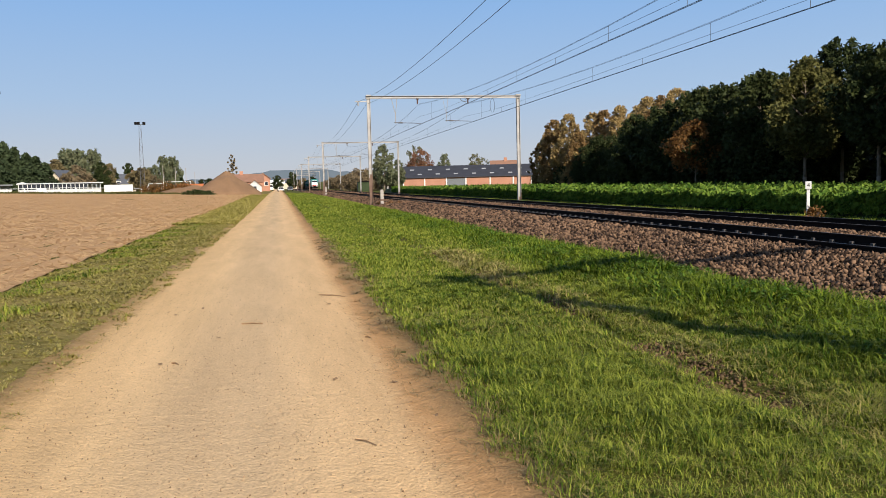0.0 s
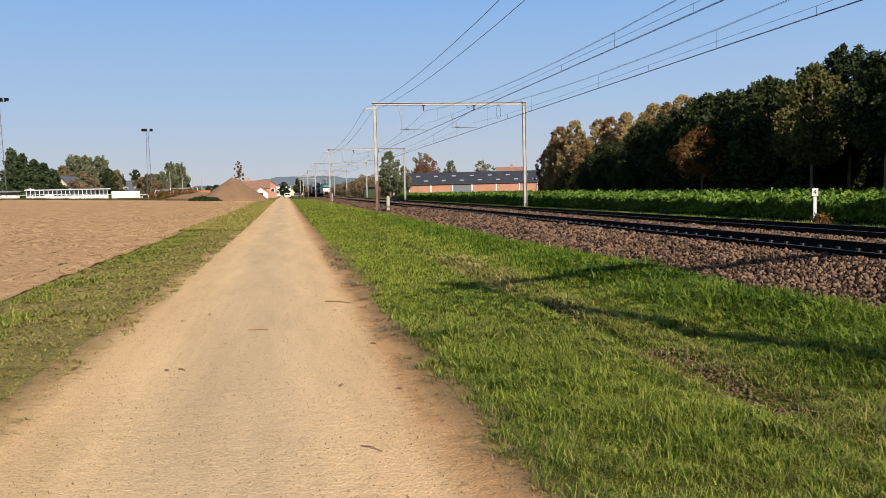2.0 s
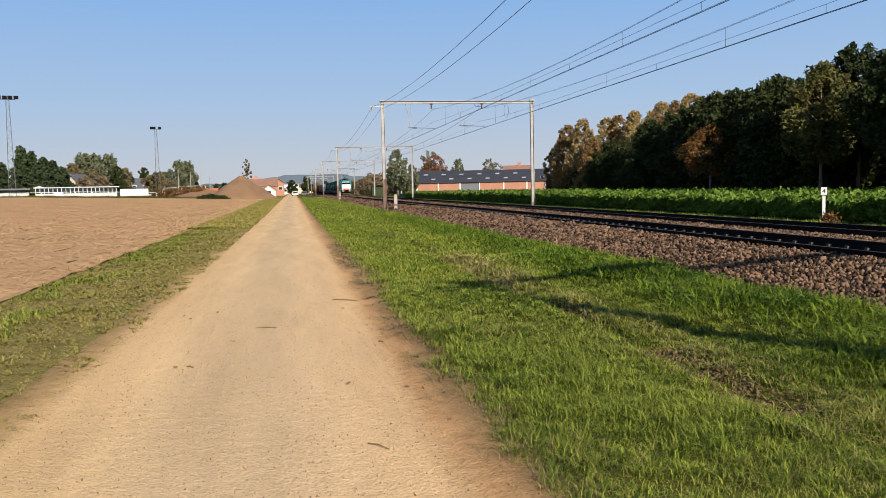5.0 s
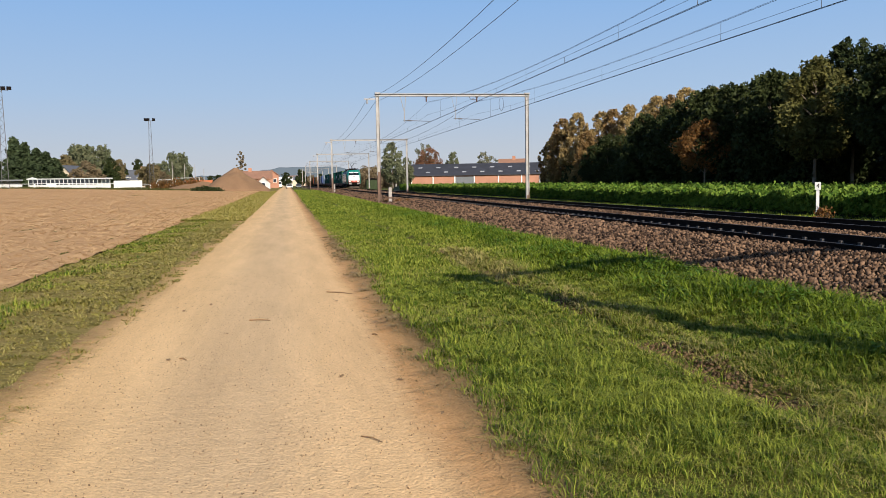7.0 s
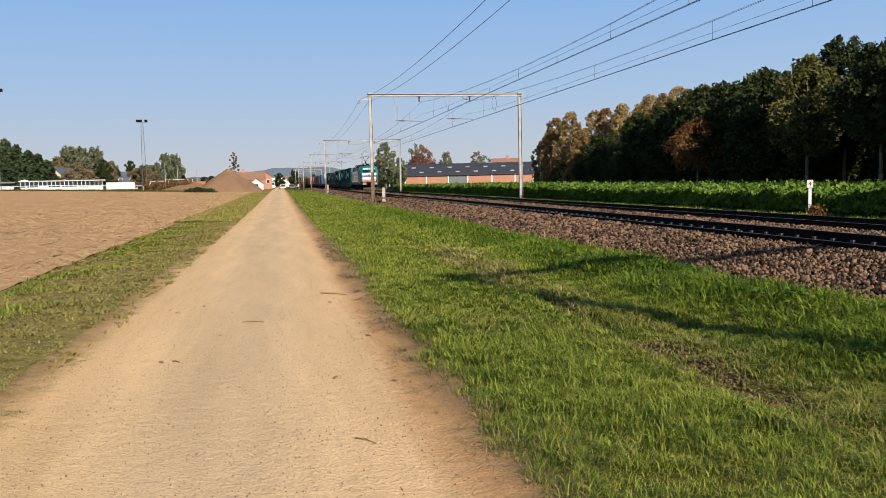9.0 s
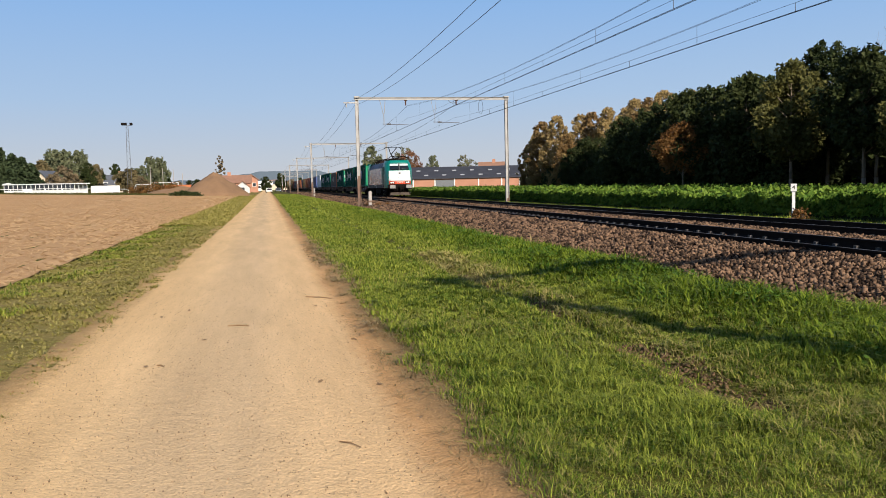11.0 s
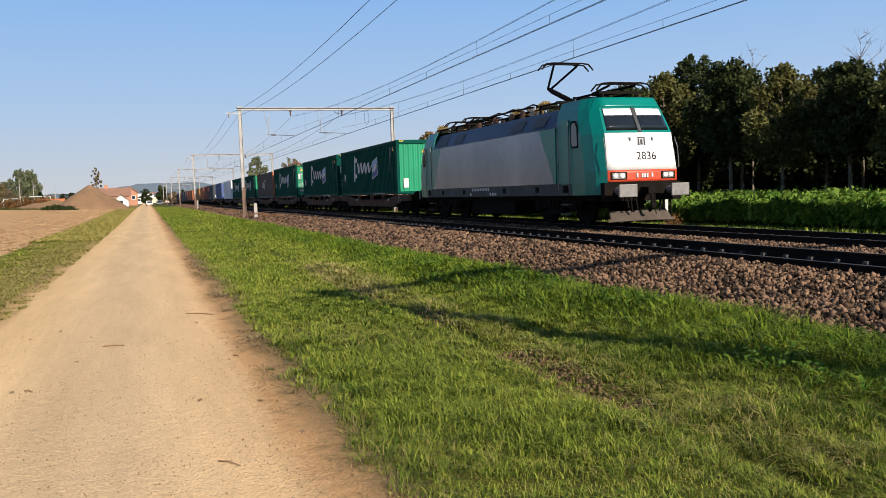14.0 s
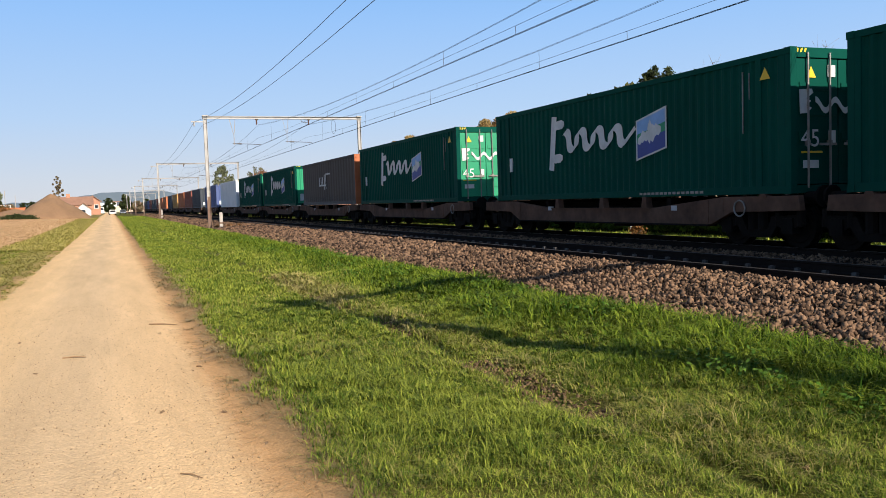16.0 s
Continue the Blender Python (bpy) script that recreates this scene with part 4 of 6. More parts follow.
def container(at_y, material, label, end="panel", logo=True, L=13.716, H=2.896, endmat=None, z=1.12, detail=True, group="containers on the train"):
    W = 1.25
    c = thing("shipping_container", label, "container", group)
    ROLLING.append((c, at_y))
    c["base"] = z
    walls = Mesh()
    corrugated(walls, -W + 0.015, 0.28, L - 0.28, 0.16, H - 0.12, ("x", -1))
    part("side_wall", walls, material, c)
    far = Mesh()
    corrugated(far, W - 0.015, 0.28, L - 0.28, 0.16, H - 0.12, ("x", 1))
    part("side_wall", far, material, c)
    em = endmat or material
    fr = Mesh()
    for y in (0.0, L - 0.16):
        for x in (-W, W - 0.16):
            fr.box(x, x + 0.16, y, y + 0.16, 0.0, H)
    for x in (-W, W - 0.1):
        fr.box(x, x + 0.1, 0.16, L - 0.16, 0.0, 0.165)
        fr.box(x, x + 0.1, 0.16, L - 0.16, H - 0.13, H)
        for y in (0.16, L - 0.3):
            fr.box(x, x + 0.1, y, y + 0.14, 0.165, H - 0.13)
        for y in (0.82, L - 0.98):
            fr.box(x - 0.004, x + 0.1, y, y + 0.16, 0.0, H - 0.004)
    for y in (0.0, L - 0.12):
        fr.box(-W + 0.16, W - 0.16, y, y + 0.12, 0.0, 0.16)
        fr.box(-W + 0.16, W - 0.16, y, y + 0.12, H - 0.2, H)
    part("frame", fr, material, c, "", False, 0.008)
    for y in (0.0, L):
        for x in (-W, W):
            for zz in (0.06, H - 0.06):
                part("corner_casting", Mesh().box(x - 0.012 if x < 0 else x - 0.16, x + 0.16 if x < 0 else x + 0.012, y - 0.012 if y == 0 else y - 0.16, y + 0.16 if y == 0 else y + 0.012, zz - 0.065, zz + 0.065), material, c)
    part("roof", Mesh().box(-W + 0.1, W - 0.1, 0.12, L - 0.12, H - 0.06, H - 0.02), material, c)
    part("floor", Mesh().box(-W + 0.1, W - 0.1, 0.1, L - 0.1, 0.04, 0.14), M_UNDER, c)
    back = Mesh()
    corrugated(back, L - 0.03, -W + 0.16, W - 0.16, 0.16, H - 0.2, ("y", 1))
    part("end_wall", back, material, c)
    if end == "panel":
        e = Mesh()
        corrugated(e, 0.05, -W + 0.16, W - 0.16, 0.16, H - 0.2, ("y", -1))
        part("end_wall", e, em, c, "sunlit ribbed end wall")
        for x in (-0.9, 0.75):
            part("data_label", Mesh().box(x, x + 0.28, 0.0, 0.012, 0.35, 0.85), M_PRINTW, c)
        part("warning_label", Mesh().add([(0.15, 0.0, 2.2), (0.35, 0.0, 2.2), (0.25, 0.0, 2.42)], [(0, 1, 2)]), M_YELLOW, c)
        part("number_strip", Mesh().box(0.36, 0.42, 0.0, 0.012, 1.35, 2.5), M_PRINTW, c)
    else:
        for s in (-1, 1):
            x0, x1 = (-W + 0.17, -0.01) if s < 0 else (0.01, W - 0.17)
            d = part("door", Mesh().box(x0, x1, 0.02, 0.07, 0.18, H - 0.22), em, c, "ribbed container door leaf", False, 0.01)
            ribs = Mesh()
            for zz in (0.55, 1.05, 1.55, 2.05):
                ribs.box(x0 + 0.06, x1 - 0.06, 0.0, 0.021, zz, zz + 0.16)
            part("door_rib", ribs, em, d)
            for x in (x0 + 0.25, x1 - 0.25):
                part("locking_bar", Mesh().rod((x, -0.03, 0.1), (x, -0.03, H - 0.1), 0.022).box(x - 0.05, x + 0.05, -0.04, 0.02, 0.95, 1.05), M_BUFFER, d)
            part("door_handle", Mesh().box(min(0.1 * s, 0.55 * s), max(0.1 * s, 0.55 * s), -0.05, -0.03, 0.95, 1.0), M_BUFFER, d)
        words("size_number", "45", 0.5, M_PRINTW, c, pose(-0.76, -0.012, 1.08, 90, 0, 0))
        part("warning_label", Mesh().add([(-0.85, -0.004, 2.3), (-0.6, -0.004, 2.3), (-0.725, -0.004, 2.53)], [(0, 1, 2)]), M_YELLOW, c)
        for x0, x1, z0, z1 in ((-0.95, -0.55, 0.5, 0.66), (-0.28, -0.1, 0.98, 1.25), (-0.3, -0.1, 2.32, 2.56)):
            part("door_marking", Mesh().box(x0, x1, -0.012, -0.004, z0, z1), M_PRINTW, c)
        part("door_stripe", Mesh().box(-1.0, -0.45, -0.012, -0.004, 0.80, 0.84), M_YELLOW, c, "thin yellow stripe")
        dm = Mesh().prism([(-1.02, 1.58), (-0.84, 1.60), (-0.72, 1.70), (-0.86, 1.74), (-0.74, 1.84), (-0.86, 1.88), (-0.68, 2.0), (-0.72, 2.08), (-1.04, 2.06)], "y", -0.014, -0.004)
        for i in range(30):
            t0, t1 = i / 30, (i + 1) / 30
            za, zb = (1.76 + 0.11 * math.cos(2 * math.pi * 2.5 * t) for t in (t0, t1))
            dm.prism([(-0.62 + 1.3 * t0, za - 0.06), (-0.62 + 1.3 * t1, zb - 0.06), (-0.62 + 1.3 * t1, zb + 0.06), (-0.62 + 1.3 * t0, za + 0.06)], "y", -0.014 - 0.0001 * i, -0.004)
        part("brand_mark", dm, M_PRINTW, c, "white brush-stroke shapes")["kind"] = "stuff"
    hz = Mesh()
    for s in (-1, 1):
        for i in range(4):
            x = s * (1.18 - i * 0.1)
            hz.add([(x - 0.03, -0.004, H - 0.1), (x + 0.02, -0.004, H - 0.1), (x + 0.05, -0.004, H - 0.02), (x, -0.004, H - 0.02)], [(0, 1, 2, 3)])
    part("hazard_stripe", hz, M_YELLOW, c, "yellow hazard stripes")
    if logo:
        script_logo(c, 7.45, 1.68, 1.15, -W - 0.004)
        part("side_label", Mesh().box(-W - 0.004, -W + 0.05, 12.55, 12.72, 0.95, 1.4), M_PRINTW, c)
        part("side_warning", Mesh().add([(-W - 0.006, 0.55, 2.35), (-W - 0.006, 0.85, 2.35), (-W - 0.006, 0.7, 2.6)], [(0, 1, 2)]), M_YELLOW, c)
        wb = Mesh()
        for i in range(15):
            wb.box(-W - 0.004, -W + 0.02, 2.7 + i * 0.17, 2.82 + i * 0.17, 0.05, 0.11)
        part("line_of_print", wb, M_BUFFER, c)["kind"] = "stuff"
        part("number_strip", Mesh().box(-W - 0.003, -W + 0.02, 1.36, 1.385, 1.3, 2.6).box(-W - 0.003, -W + 0.02, 1.16, 1.18, 2.0, 2.55), M_BUFFER, c)
    return c


def curtain_trailer(at_y, L=13.6, H=2.75):
    """A swap body with a dark curtain side and an orange front wall."""
    W = 1.27
    c = thing("swap_body", "dark brown curtain-sided swap body with an orange front wall", "container", "containers on the train")
    ROLLING.append((c, at_y))
    c["base"] = 1.12
    cs = Mesh()
    corrugated(cs, -W + 0.02, 0.1, L - 0.1, 0.2, H - 0.12, ("x", -1), 0.02, 0.62)
    part("curtain", cs, M_CBROWN, c, "dark brown tarpaulin curtain")
    part("body", Mesh().box(-W + 0.05, W - 0.02, 0.05, L - 0.02, 0.12, H - 0.03), M_CBROWN, c)
    part("front_wall", Mesh().box(-W, W, 0.0, 0.05, 0.0, H), M_CORANGE, c, "orange front wall")
    part("top_rail", Mesh().box(-W - 0.01, -W + 0.06, 0.05, L, H - 0.12, H), M_CBROWN, c)
    part("bottom_rail", Mesh().box(-W - 0.01, -W + 0.06, 0.05, L, 0.0, 0.2), M_SKIRT, c)
    st = Mesh()
    for i in range(22):
        st.box(-W - 0.012, -W + 0.0, 0.4 + i * 0.6, 0.43 + i * 0.6, 0.14, 0.55)
    part("strap", st, M_SKIRT, c)
    lg = Mesh()
    for u, w, z0, z1 in ((8.5, 0.12, 1.2, 1.75), (8.0, 0.12, 1.2, 1.75), (7.6, 0.12, 1.2, 1.75), (7.1, 0.12, 0.95, 1.9), (6.75, 0.12, 0.95, 1.95)):
        lg.box(-W - 0.006, -W, u, u + w, z0, z1)
    lg.box(-W - 0.006, -W, 5.7, 6.8, 1.86, 1.95).box(-W - 0.006, -W, 6.9, 8.6, 1.18, 1.27)
    part("brand_mark", lg, M_PRINTW, c, "white block shapes")
    return c


def wagon(at_y, L, bog=(1.7, 1.7), label="dusty brown container wagon on two bogies"):
    w = thing("container_wagon", label, "wagon", "wagons of the train")
    ROLLING.append((w, at_y))
    for s in (-1, 1):
        x = s * 1.2
        m = Mesh().prism([(0.3, 0.78), (0.35, 1.08), (2.6, 1.08), (5.2, 0.84), (L - 5.2, 0.84), (L - 2.6, 1.08), (L - 0.35, 1.08), (L - 0.3, 0.78), (L - 2.3, 0.74), (L - 3.0, 0.46), (3.0, 0.46), (2.3, 0.74)], "x", x - 0.07, x + 0.07)
        sb = part("side_beam", m, M_WAGON, w, "fish-bellied side beam", False, 0.01)
        for y in (2.55, 3.05, L - 3.11, L - 2.61):
            part("stiffener", Mesh().box(x - 0.085, x + 0.085, y, y + 0.05, 0.5 if 2.8 < y < L - 2.9 else 0.76, 1.03), M_WAGON, sb)
        # black instead of wagon brown, painting the shade along the beam's underside
        part("lower_flange", Mesh().box(x - 0.13, x + 0.13, 3.0, L - 3.0, 0.43, 0.47), M_UNDER, sb, "lower flange, blackened as the shade below the beam")
        part("upper_flange", Mesh().box(x - 0.12, x + 0.12, 5.25, L - 5.25, 0.825, 0.85), M_WAGON, sb)
        for y in (1.2, 5.4, L / 2 - 0.4, L - 5.7, L - 1.4):
            part("twistlock", Mesh().prism([(y, 0.84 if 5 < y < L - 5.2 else 1.06), (y + 0.24, 0.84 if 5 < y < L - 5.2 else 1.06), (y + 0.19, 1.13), (y + 0.05, 1.13)], "x", x - 0.09, x + 0.09), M_WAGON, sb)
        wheel_ = Mesh().line([(x + s * 0.1, 2.0 + 0.17 * math.cos(a), 0.83 + 0.17 * math.sin(a)) for a in np.linspace(0, 2 * math.pi, 15)], 0.018, 5)
        part("brake_wheel", wheel_, M_BUFFER, sb, "round hand brake wheel")
        for y in (4.2, L - 5.2):
            part("data_panel", Mesh().box(x - 0.074 if s < 0 else x, x if s < 0 else x + 0.074, y, y + 0.22, 0.78, 0.9), M_SKYLIGHT, sb)
        part("buffer", Mesh().rod((s * 0.875, 0.5, 1.05), (s * 0.875, 0.1, 1.05), 0.1).rod((s * 0.875, 0.1, 1.05), (s * 0.875, 0.05, 1.05), 0.22, 14), M_UNDER, w)
        part("buffer", Mesh().rod((s * 0.875, L - 0.5, 1.05), (s * 0.875, L - 0.1, 1.05), 0.1).rod((s * 0.875, L - 0.1, 1.05), (s * 0.875, L - 0.05, 1.05), 0.22, 14), M_UNDER, w)
    cr = Mesh()
    for y in (0.5, 2.4, 4.6, L / 2 - 0.1, L - 4.8, L - 2.6, L - 0.65):
        cr.box(-1.15, 1.15, y, y + 0.16, 0.9, 1.08)
    cr.box(-0.3, 0.3, 0.5, L - 0.5, 0.7, 1.0)
    part("centre_sill", cr, M_UNDER, w)
    part("brake_gear", Mesh().box(-0.9, -0.3, L / 2 - 1.2, L / 2 - 0.3, 0.35, 0.8).rod((-0.7, L / 2 + 0.6, 0.6), (-0.7, L / 2 + 1.4, 0.6), 0.2), M_UNDER, w, "air tank and brake gear")
    bogie(w, bog[0], 1.8, 0.46)
    bogie(w, L - bog[1], 1.8, 0.46)
    return w


locomotive()
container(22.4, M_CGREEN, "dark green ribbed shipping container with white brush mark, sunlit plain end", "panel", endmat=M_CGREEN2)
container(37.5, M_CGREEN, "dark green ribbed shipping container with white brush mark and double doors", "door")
container(54.9, M_CGREEN, "dark green ribbed shipping container with doors coloured brighter as sunlit", "door", endmat=M_CGREEN2)
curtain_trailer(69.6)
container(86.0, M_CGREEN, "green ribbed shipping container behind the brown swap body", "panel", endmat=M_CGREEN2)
container(101.2, M_CGREEN, "green ribbed shipping container further down the train", "panel", endmat=M_CGREEN2)
container(117.2, M_CWHITE, "white refrigerated container on the train", "panel", logo=False)
for y, m, c in ((135.6, M_CBLUE, "blue"), (156.0, M_CDARK, "dark grey"), (171.5, M_CRED, "rust-red"), (187.0, M_CORANGE, "orange"), (204.0, M_CYELLOW, "ochre yellow"), (220.0, M_CDARK, "dark grey"), (240.0, M_CORANGE, "orange"), (256.0, M_CORANGE, "orange"), (273.0, M_CRED, "rust-red"), (290.0, M_CDARK, "dark grey"), (306.0, M_CDARK, "dark grey"), (322.0, M_CRED, "rust-red"), (338.0, M_CBLUE, "blue"), (354.0, M_CDARK, "dark grey"), (370.0, M_CDARK, "dark grey")):
    container(y, m, c + " ribbed shipping container far back on the train", "panel", logo=False)
w0 = wagon(20.0, 16.9, (1.9, 1.3), "dusty brown container wagon behind the locomotive")
wagon(36.95, 15.6)
std = wagon(53.4, 15.8)
for y in (69.1, 85.0, 100.7, 116.6, 135.0, 155.3, 170.9, 186.5, 203.3, 219.2, 239.2, 255.3, 272.2, 289.2, 305.2, 321.2, 337.2, 353.2, 369.2):
    ROLLING.append((copy_thing(std, pose(0, 0, 0)), y))


# ---- trees ----
def scatter_leaves(rng, blobs, n, size, flat=0.0):
    """n small three-cornered leaves spread through the given balls (x, y, z, r)."""
    b = np.array(blobs)
    w = b[:, 3] ** 2
    pick = rng.choice(len(b), n, p=w / w.sum())
    d = rng.normal(size=(n, 3))
    d /= np.linalg.norm(d, axis=1)[:, None]
    r = b[pick, 3] * rng.uniform(0.12, 1.2, n) ** 0.6
    c = b[pick, :3] + d * r[:, None]
    u = rng.normal(size=(n, 3)) + d * 0.3
    u /= np.linalg.norm(u, axis=1)[:, None]
    v = np.cross(u, rng.normal(size=(n, 3)))
    v /= np.linalg.norm(v, axis=1)[:, None] + 1e-9
    s = size * rng.uniform(0.55, 1.35, n)[:, None]
    return np.stack([c - u * s, c + u * s * 0.8 + v * s * 0.7, c + u * s * 0.8 - v * s * 0.7], 1)


def tree(name, label, h, crown_r, z0, leaf, n, seed, shape="round", size=0.2, trunk=0.14, nblob=34, bare=0.0):
    """A tapered trunk with limbs, and a crown of many small leaves in uneven clumps."""
    rng = np.random.default_rng(seed)
    t = thing(name, label, "tree", "trees")
    m = Mesh()
    lean = rng.uniform(-0.03, 0.03, 2) * h
    pts = [Vector((lean[0] * k * k, lean[1] * k * k, h * 0.9 * k)) for k in (0, 0.15, 0.4, 0.7, 1.0)]
    for i, (a, b) in enumerate(zip(pts, pts[1:])):
        m.rod(a, b, trunk * (1 - 0.23 * i), 8, trunk * (1 - 0.23 * (i + 1)))
    blobs = []
    H = h - z0
    for i in range(nblob):
        k = (i + rng.uniform(0, 1)) / nblob
        if shape == "cone":
            rad = crown_r * (1 - k) ** 0.8
        elif shape == "poplar":
            rad = crown_r * math.sin(math.pi * min(1, 0.12 + k * 0.86)) ** 0.6
        else:
            rad = crown_r * (math.sin(math.pi * min(1, 0.14 + 0.82 * k)) ** 0.75)
        a = i * 2.4 + rng.uniform(-0.5, 0.5)
        q = rad * rng.uniform(0.3, 0.95)
        br = max(0.25, crown_r * (0.22 if shape == "poplar" else 0.35) * rng.uniform(0.5, 1.2) * (1 - 0.45 * k))
        x, y, z = q * math.cos(a), q * math.sin(a), z0 + br * 0.6 + k * (H - br * 1.2)
        blobs.append((x, y, z, br))
        if i % 2 == 0 or bare:
            s = max(z0 * 0.8, z - q * 0.9)
            m.rod((lean[0] * (s / h) ** 2, lean[1] * (s / h) ** 2, s), (x, y, z), trunk * 0.32, 5, trunk * 0.08)
            if bare:
                for _ in range(5):
                    e = rng.normal(size=3) * br * 0.9
                    m.rod((x, y, z), (x + e[0], y + e[1], z + abs(e[2]) * 1.3), trunk * 0.09, 4, trunk * 0.03)
    part("trunk", m, M_BARK, t, smooth=True)
    if n:
        cr = raw("crown", scatter_leaves(rng, blobs, n, size), [(0, 1, 2)], leaf, t)
        cr["kind"] = "stuff"
    return t


def shrub(name, label, r, h, leaf, n, seed, size=0.14):
    rng = np.random.default_rng(seed)
    t = thing(name, label, "shrub", "shrubs")
    m = Mesh()
    blobs = []
    for i in range(12):
        a, q = rng.uniform(0, 6.28), r * rng.uniform(0, 0.75)
        br = r * rng.uniform(0.3, 0.5)
        p = (q * math.cos(a), q * math.sin(a), h * rng.uniform(0.25, 0.8))
        blobs.append((*p, br))
        m.rod((p[0] * 0.2, p[1] * 0.2, 0), p, 0.04, 5, 0.015)
    part("stem", m, M_BARK, t)
    cr = raw("crown", scatter_leaves(rng, blobs, n, size), [(0, 1, 2)], leaf, t)
    cr["kind"] = "stuff"
    return t


def plant(src, x, y, s=1.0, rot=0.0, sz=None, z=None):
    return copy_thing(src, pose(x, y, gz(x, y) if z is None else z, 0, 0, rot) @ Matrix.Diagonal((s, s, sz or s, 1)))


def place(src, x, y, s=1.0, rot=0.0, sz=None, z=None):
    src.matrix_basis = pose(x, y, gz(x, y) if z is None else z, 0, 0, rot) @ Matrix.Diagonal((s, s, sz or s, 1))


rt = random.Random(11)
# the row of trees along the crop field, then the dense wood beside it
rowA = tree("tree", "broad dark green tree with a clear trunk beside the crop field", 9.3, 2.7, 3.0, M_LEAFDK, 16000, 1, size=0.14, trunk=0.17, nblob=64)
rowB = tree("tree", "broad olive green tree with a clear trunk beside the crop field", 9.4, 2.75, 2.7, M_LEAFOL, 16000, 2, size=0.14, trunk=0.16, nblob=64)
rowC = tree("tree", "tall dark green tree thinning at the top", 11.2, 2.7, 3.4, M_LEAFDK, 14000, 3, size=0.14, trunk=0.17, nblob=56)
place(rowB, 36, 53.4, 1.0, 10)
place(rowA, 36.2, 46.2, 1.0, 60)
place(rowC, 40.2, 55.2, 1.0, 130)
HEIGHT = {rowA: 9.3, rowB: 9.4, rowC: 11.2}
for i, (src, x, y, h) in enumerate(((rowB, 36, 41.2, 8.2), (rowA, 36.3, 36.3, 7.8), (rowB, 36, 31.8, 7.8), (rowA, 36.2, 27.2, 7.4), (rowB, 36.0, 22.5, 7.6), (rowA, 36.0, 17.5, 7.6), (rowA, 40.5, 50.5, 9.4), (rowC, 41.0, 60.0, 9.6), (rowA, 41, 43, 8.4), (rowC, 41.5, 38.5, 7.6), (rowA, 41, 33.5, 8.0), (rowB, 41.5, 28.5, 7.8), (rowA, 41.5, 22.5, 7.8))):
    plant(src, x, y, h / HEIGHT[src], 37 * i)
woodA = tree("tree", "dense dark green tree at the wood's edge", 9.4, 3.0, 0.6, M_LEAFDK, 13000, 5, size=0.16, trunk=0.16, nblob=56)
woodB = tree("tree", "dense dark olive tree at the wood's edge", 9.0, 3.0, 0.4, M_LEAFDK, 13000, 6, size=0.16, trunk=0.16, nblob=56)
rust = tree("tree", "small rust-brown autumn tree in front of the dark wood", 6.6, 2.7, 2.3, M_LEAFBR, 5600, 7, size=0.12, trunk=0.1, nblob=40)
ochre = tree("tree", "tall ochre autumn poplar at the wood's end", 9.8, 2.4, 0.8, M_LEAFYE, 11000, 8, "poplar", size=0.14, trunk=0.14, nblob=130)
ochre2 = tree("tree", "brownish autumn poplar at the wood's end", 9.4, 2.3, 0.7, M_LEAFTAN, 11000, 9, "poplar", size=0.14, trunk=0.14, nblob=130)
place(woodA, 36.3, 59.5, 1.0, 20)
place(woodB, 36.0, 64.5, 1.0, 80)
place(rust, 33.6, 64.6, 0.92, 0)
k = 0
for row, x0 in enumerate((36.4, 40.8)):
    for y in np.arange(69 if row == 0 else 58, 101, 4.2):
        s = (1.0 + rt.uniform(-0.05, 0.05)) * (float(np.interp(y, (58, 64, 74, 87, 97, 102), (8.7, 9.6, 8.9, 7.2, 6.0, 5.6))) + 0.6 * row) / 9.3
        plant((woodA, woodB)[k % 2], x0 + rt.uniform(-0.8, 0.8), y + rt.uniform(-0.7, 0.7), s, 53 * k)
        k += 1
place(ochre, 36.5, 103.5, 1.0, 0)
place(ochre2, 36.0, 108.0, 1.0, 0)
for i, (x, y, h) in enumerate(((36.2, 99.5, 8.2), (36.6, 112.0, 8.9), (36.4, 116.0, 7.6), (41.0, 98, 10.9), (41, 103, 11.2), (41.5, 108, 10.9), (41, 113, 9.4), (44.5, 79, 11.0), (44.5, 84, 11.6), (44, 89, 11.9), (44.5, 94, 12.1), (45, 99, 12.0), (44, 74, 10.4), (48, 90, 12.0), (48, 99, 12.4), (48, 108, 11.8))):
    plant((ochre2, ochre)[i % 2], x, y, (h - 0.8) / 9.6, 47 * i)
under = shrub("shrub", "dark undergrowth shrub below the wood", 2.2, 2.6, M_LEAFDK, 2200, 12, 0.19)
place(under, 37.5, 57.0)
for i, y in enumerate(np.arange(61.0, 116, 4.0)):
    plant(under, 37.0 + rt.uniform(-0.4, 1.5), y, rt.uniform(0.8, 1.15), 31 * i)
for i, y in enumerate(np.arange(18, 60, 4.2)):
    plant(under, 45.5 + rt.uniform(-0.5, 1.5), y, rt.uniform(1.1, 1.6), 31 * i)
for i, y in enumerate(np.arange(14, 84, 2.6)):
    plant(under, 50.5 + rt.uniform(-0.8, 0.8), y, rt.uniform(1.5, 2.0), 71 * i)
for i, y in enumerate(np.arange(20, 60, 5.0)):
    plant(woodB, 48.5, y, rt.uniform(0.72, 0.8), 31 * i)
bare = tree("bare_tree", "bare leafless tree behind the row", 11.4, 2.2, 4.0, M_LEAFOL, 0, 21, trunk=0.11, bare=1.0, nblob=26)
place(bare, 42.5, 51.8, 1.0)
plant(bare, 43, 42.0, 0.95, 90)
plant(bare, 43, 38.2, 0.9, 200)


def polar(az, d):
    return d * math.sin(radians(az)), d * math.cos(radians(az))


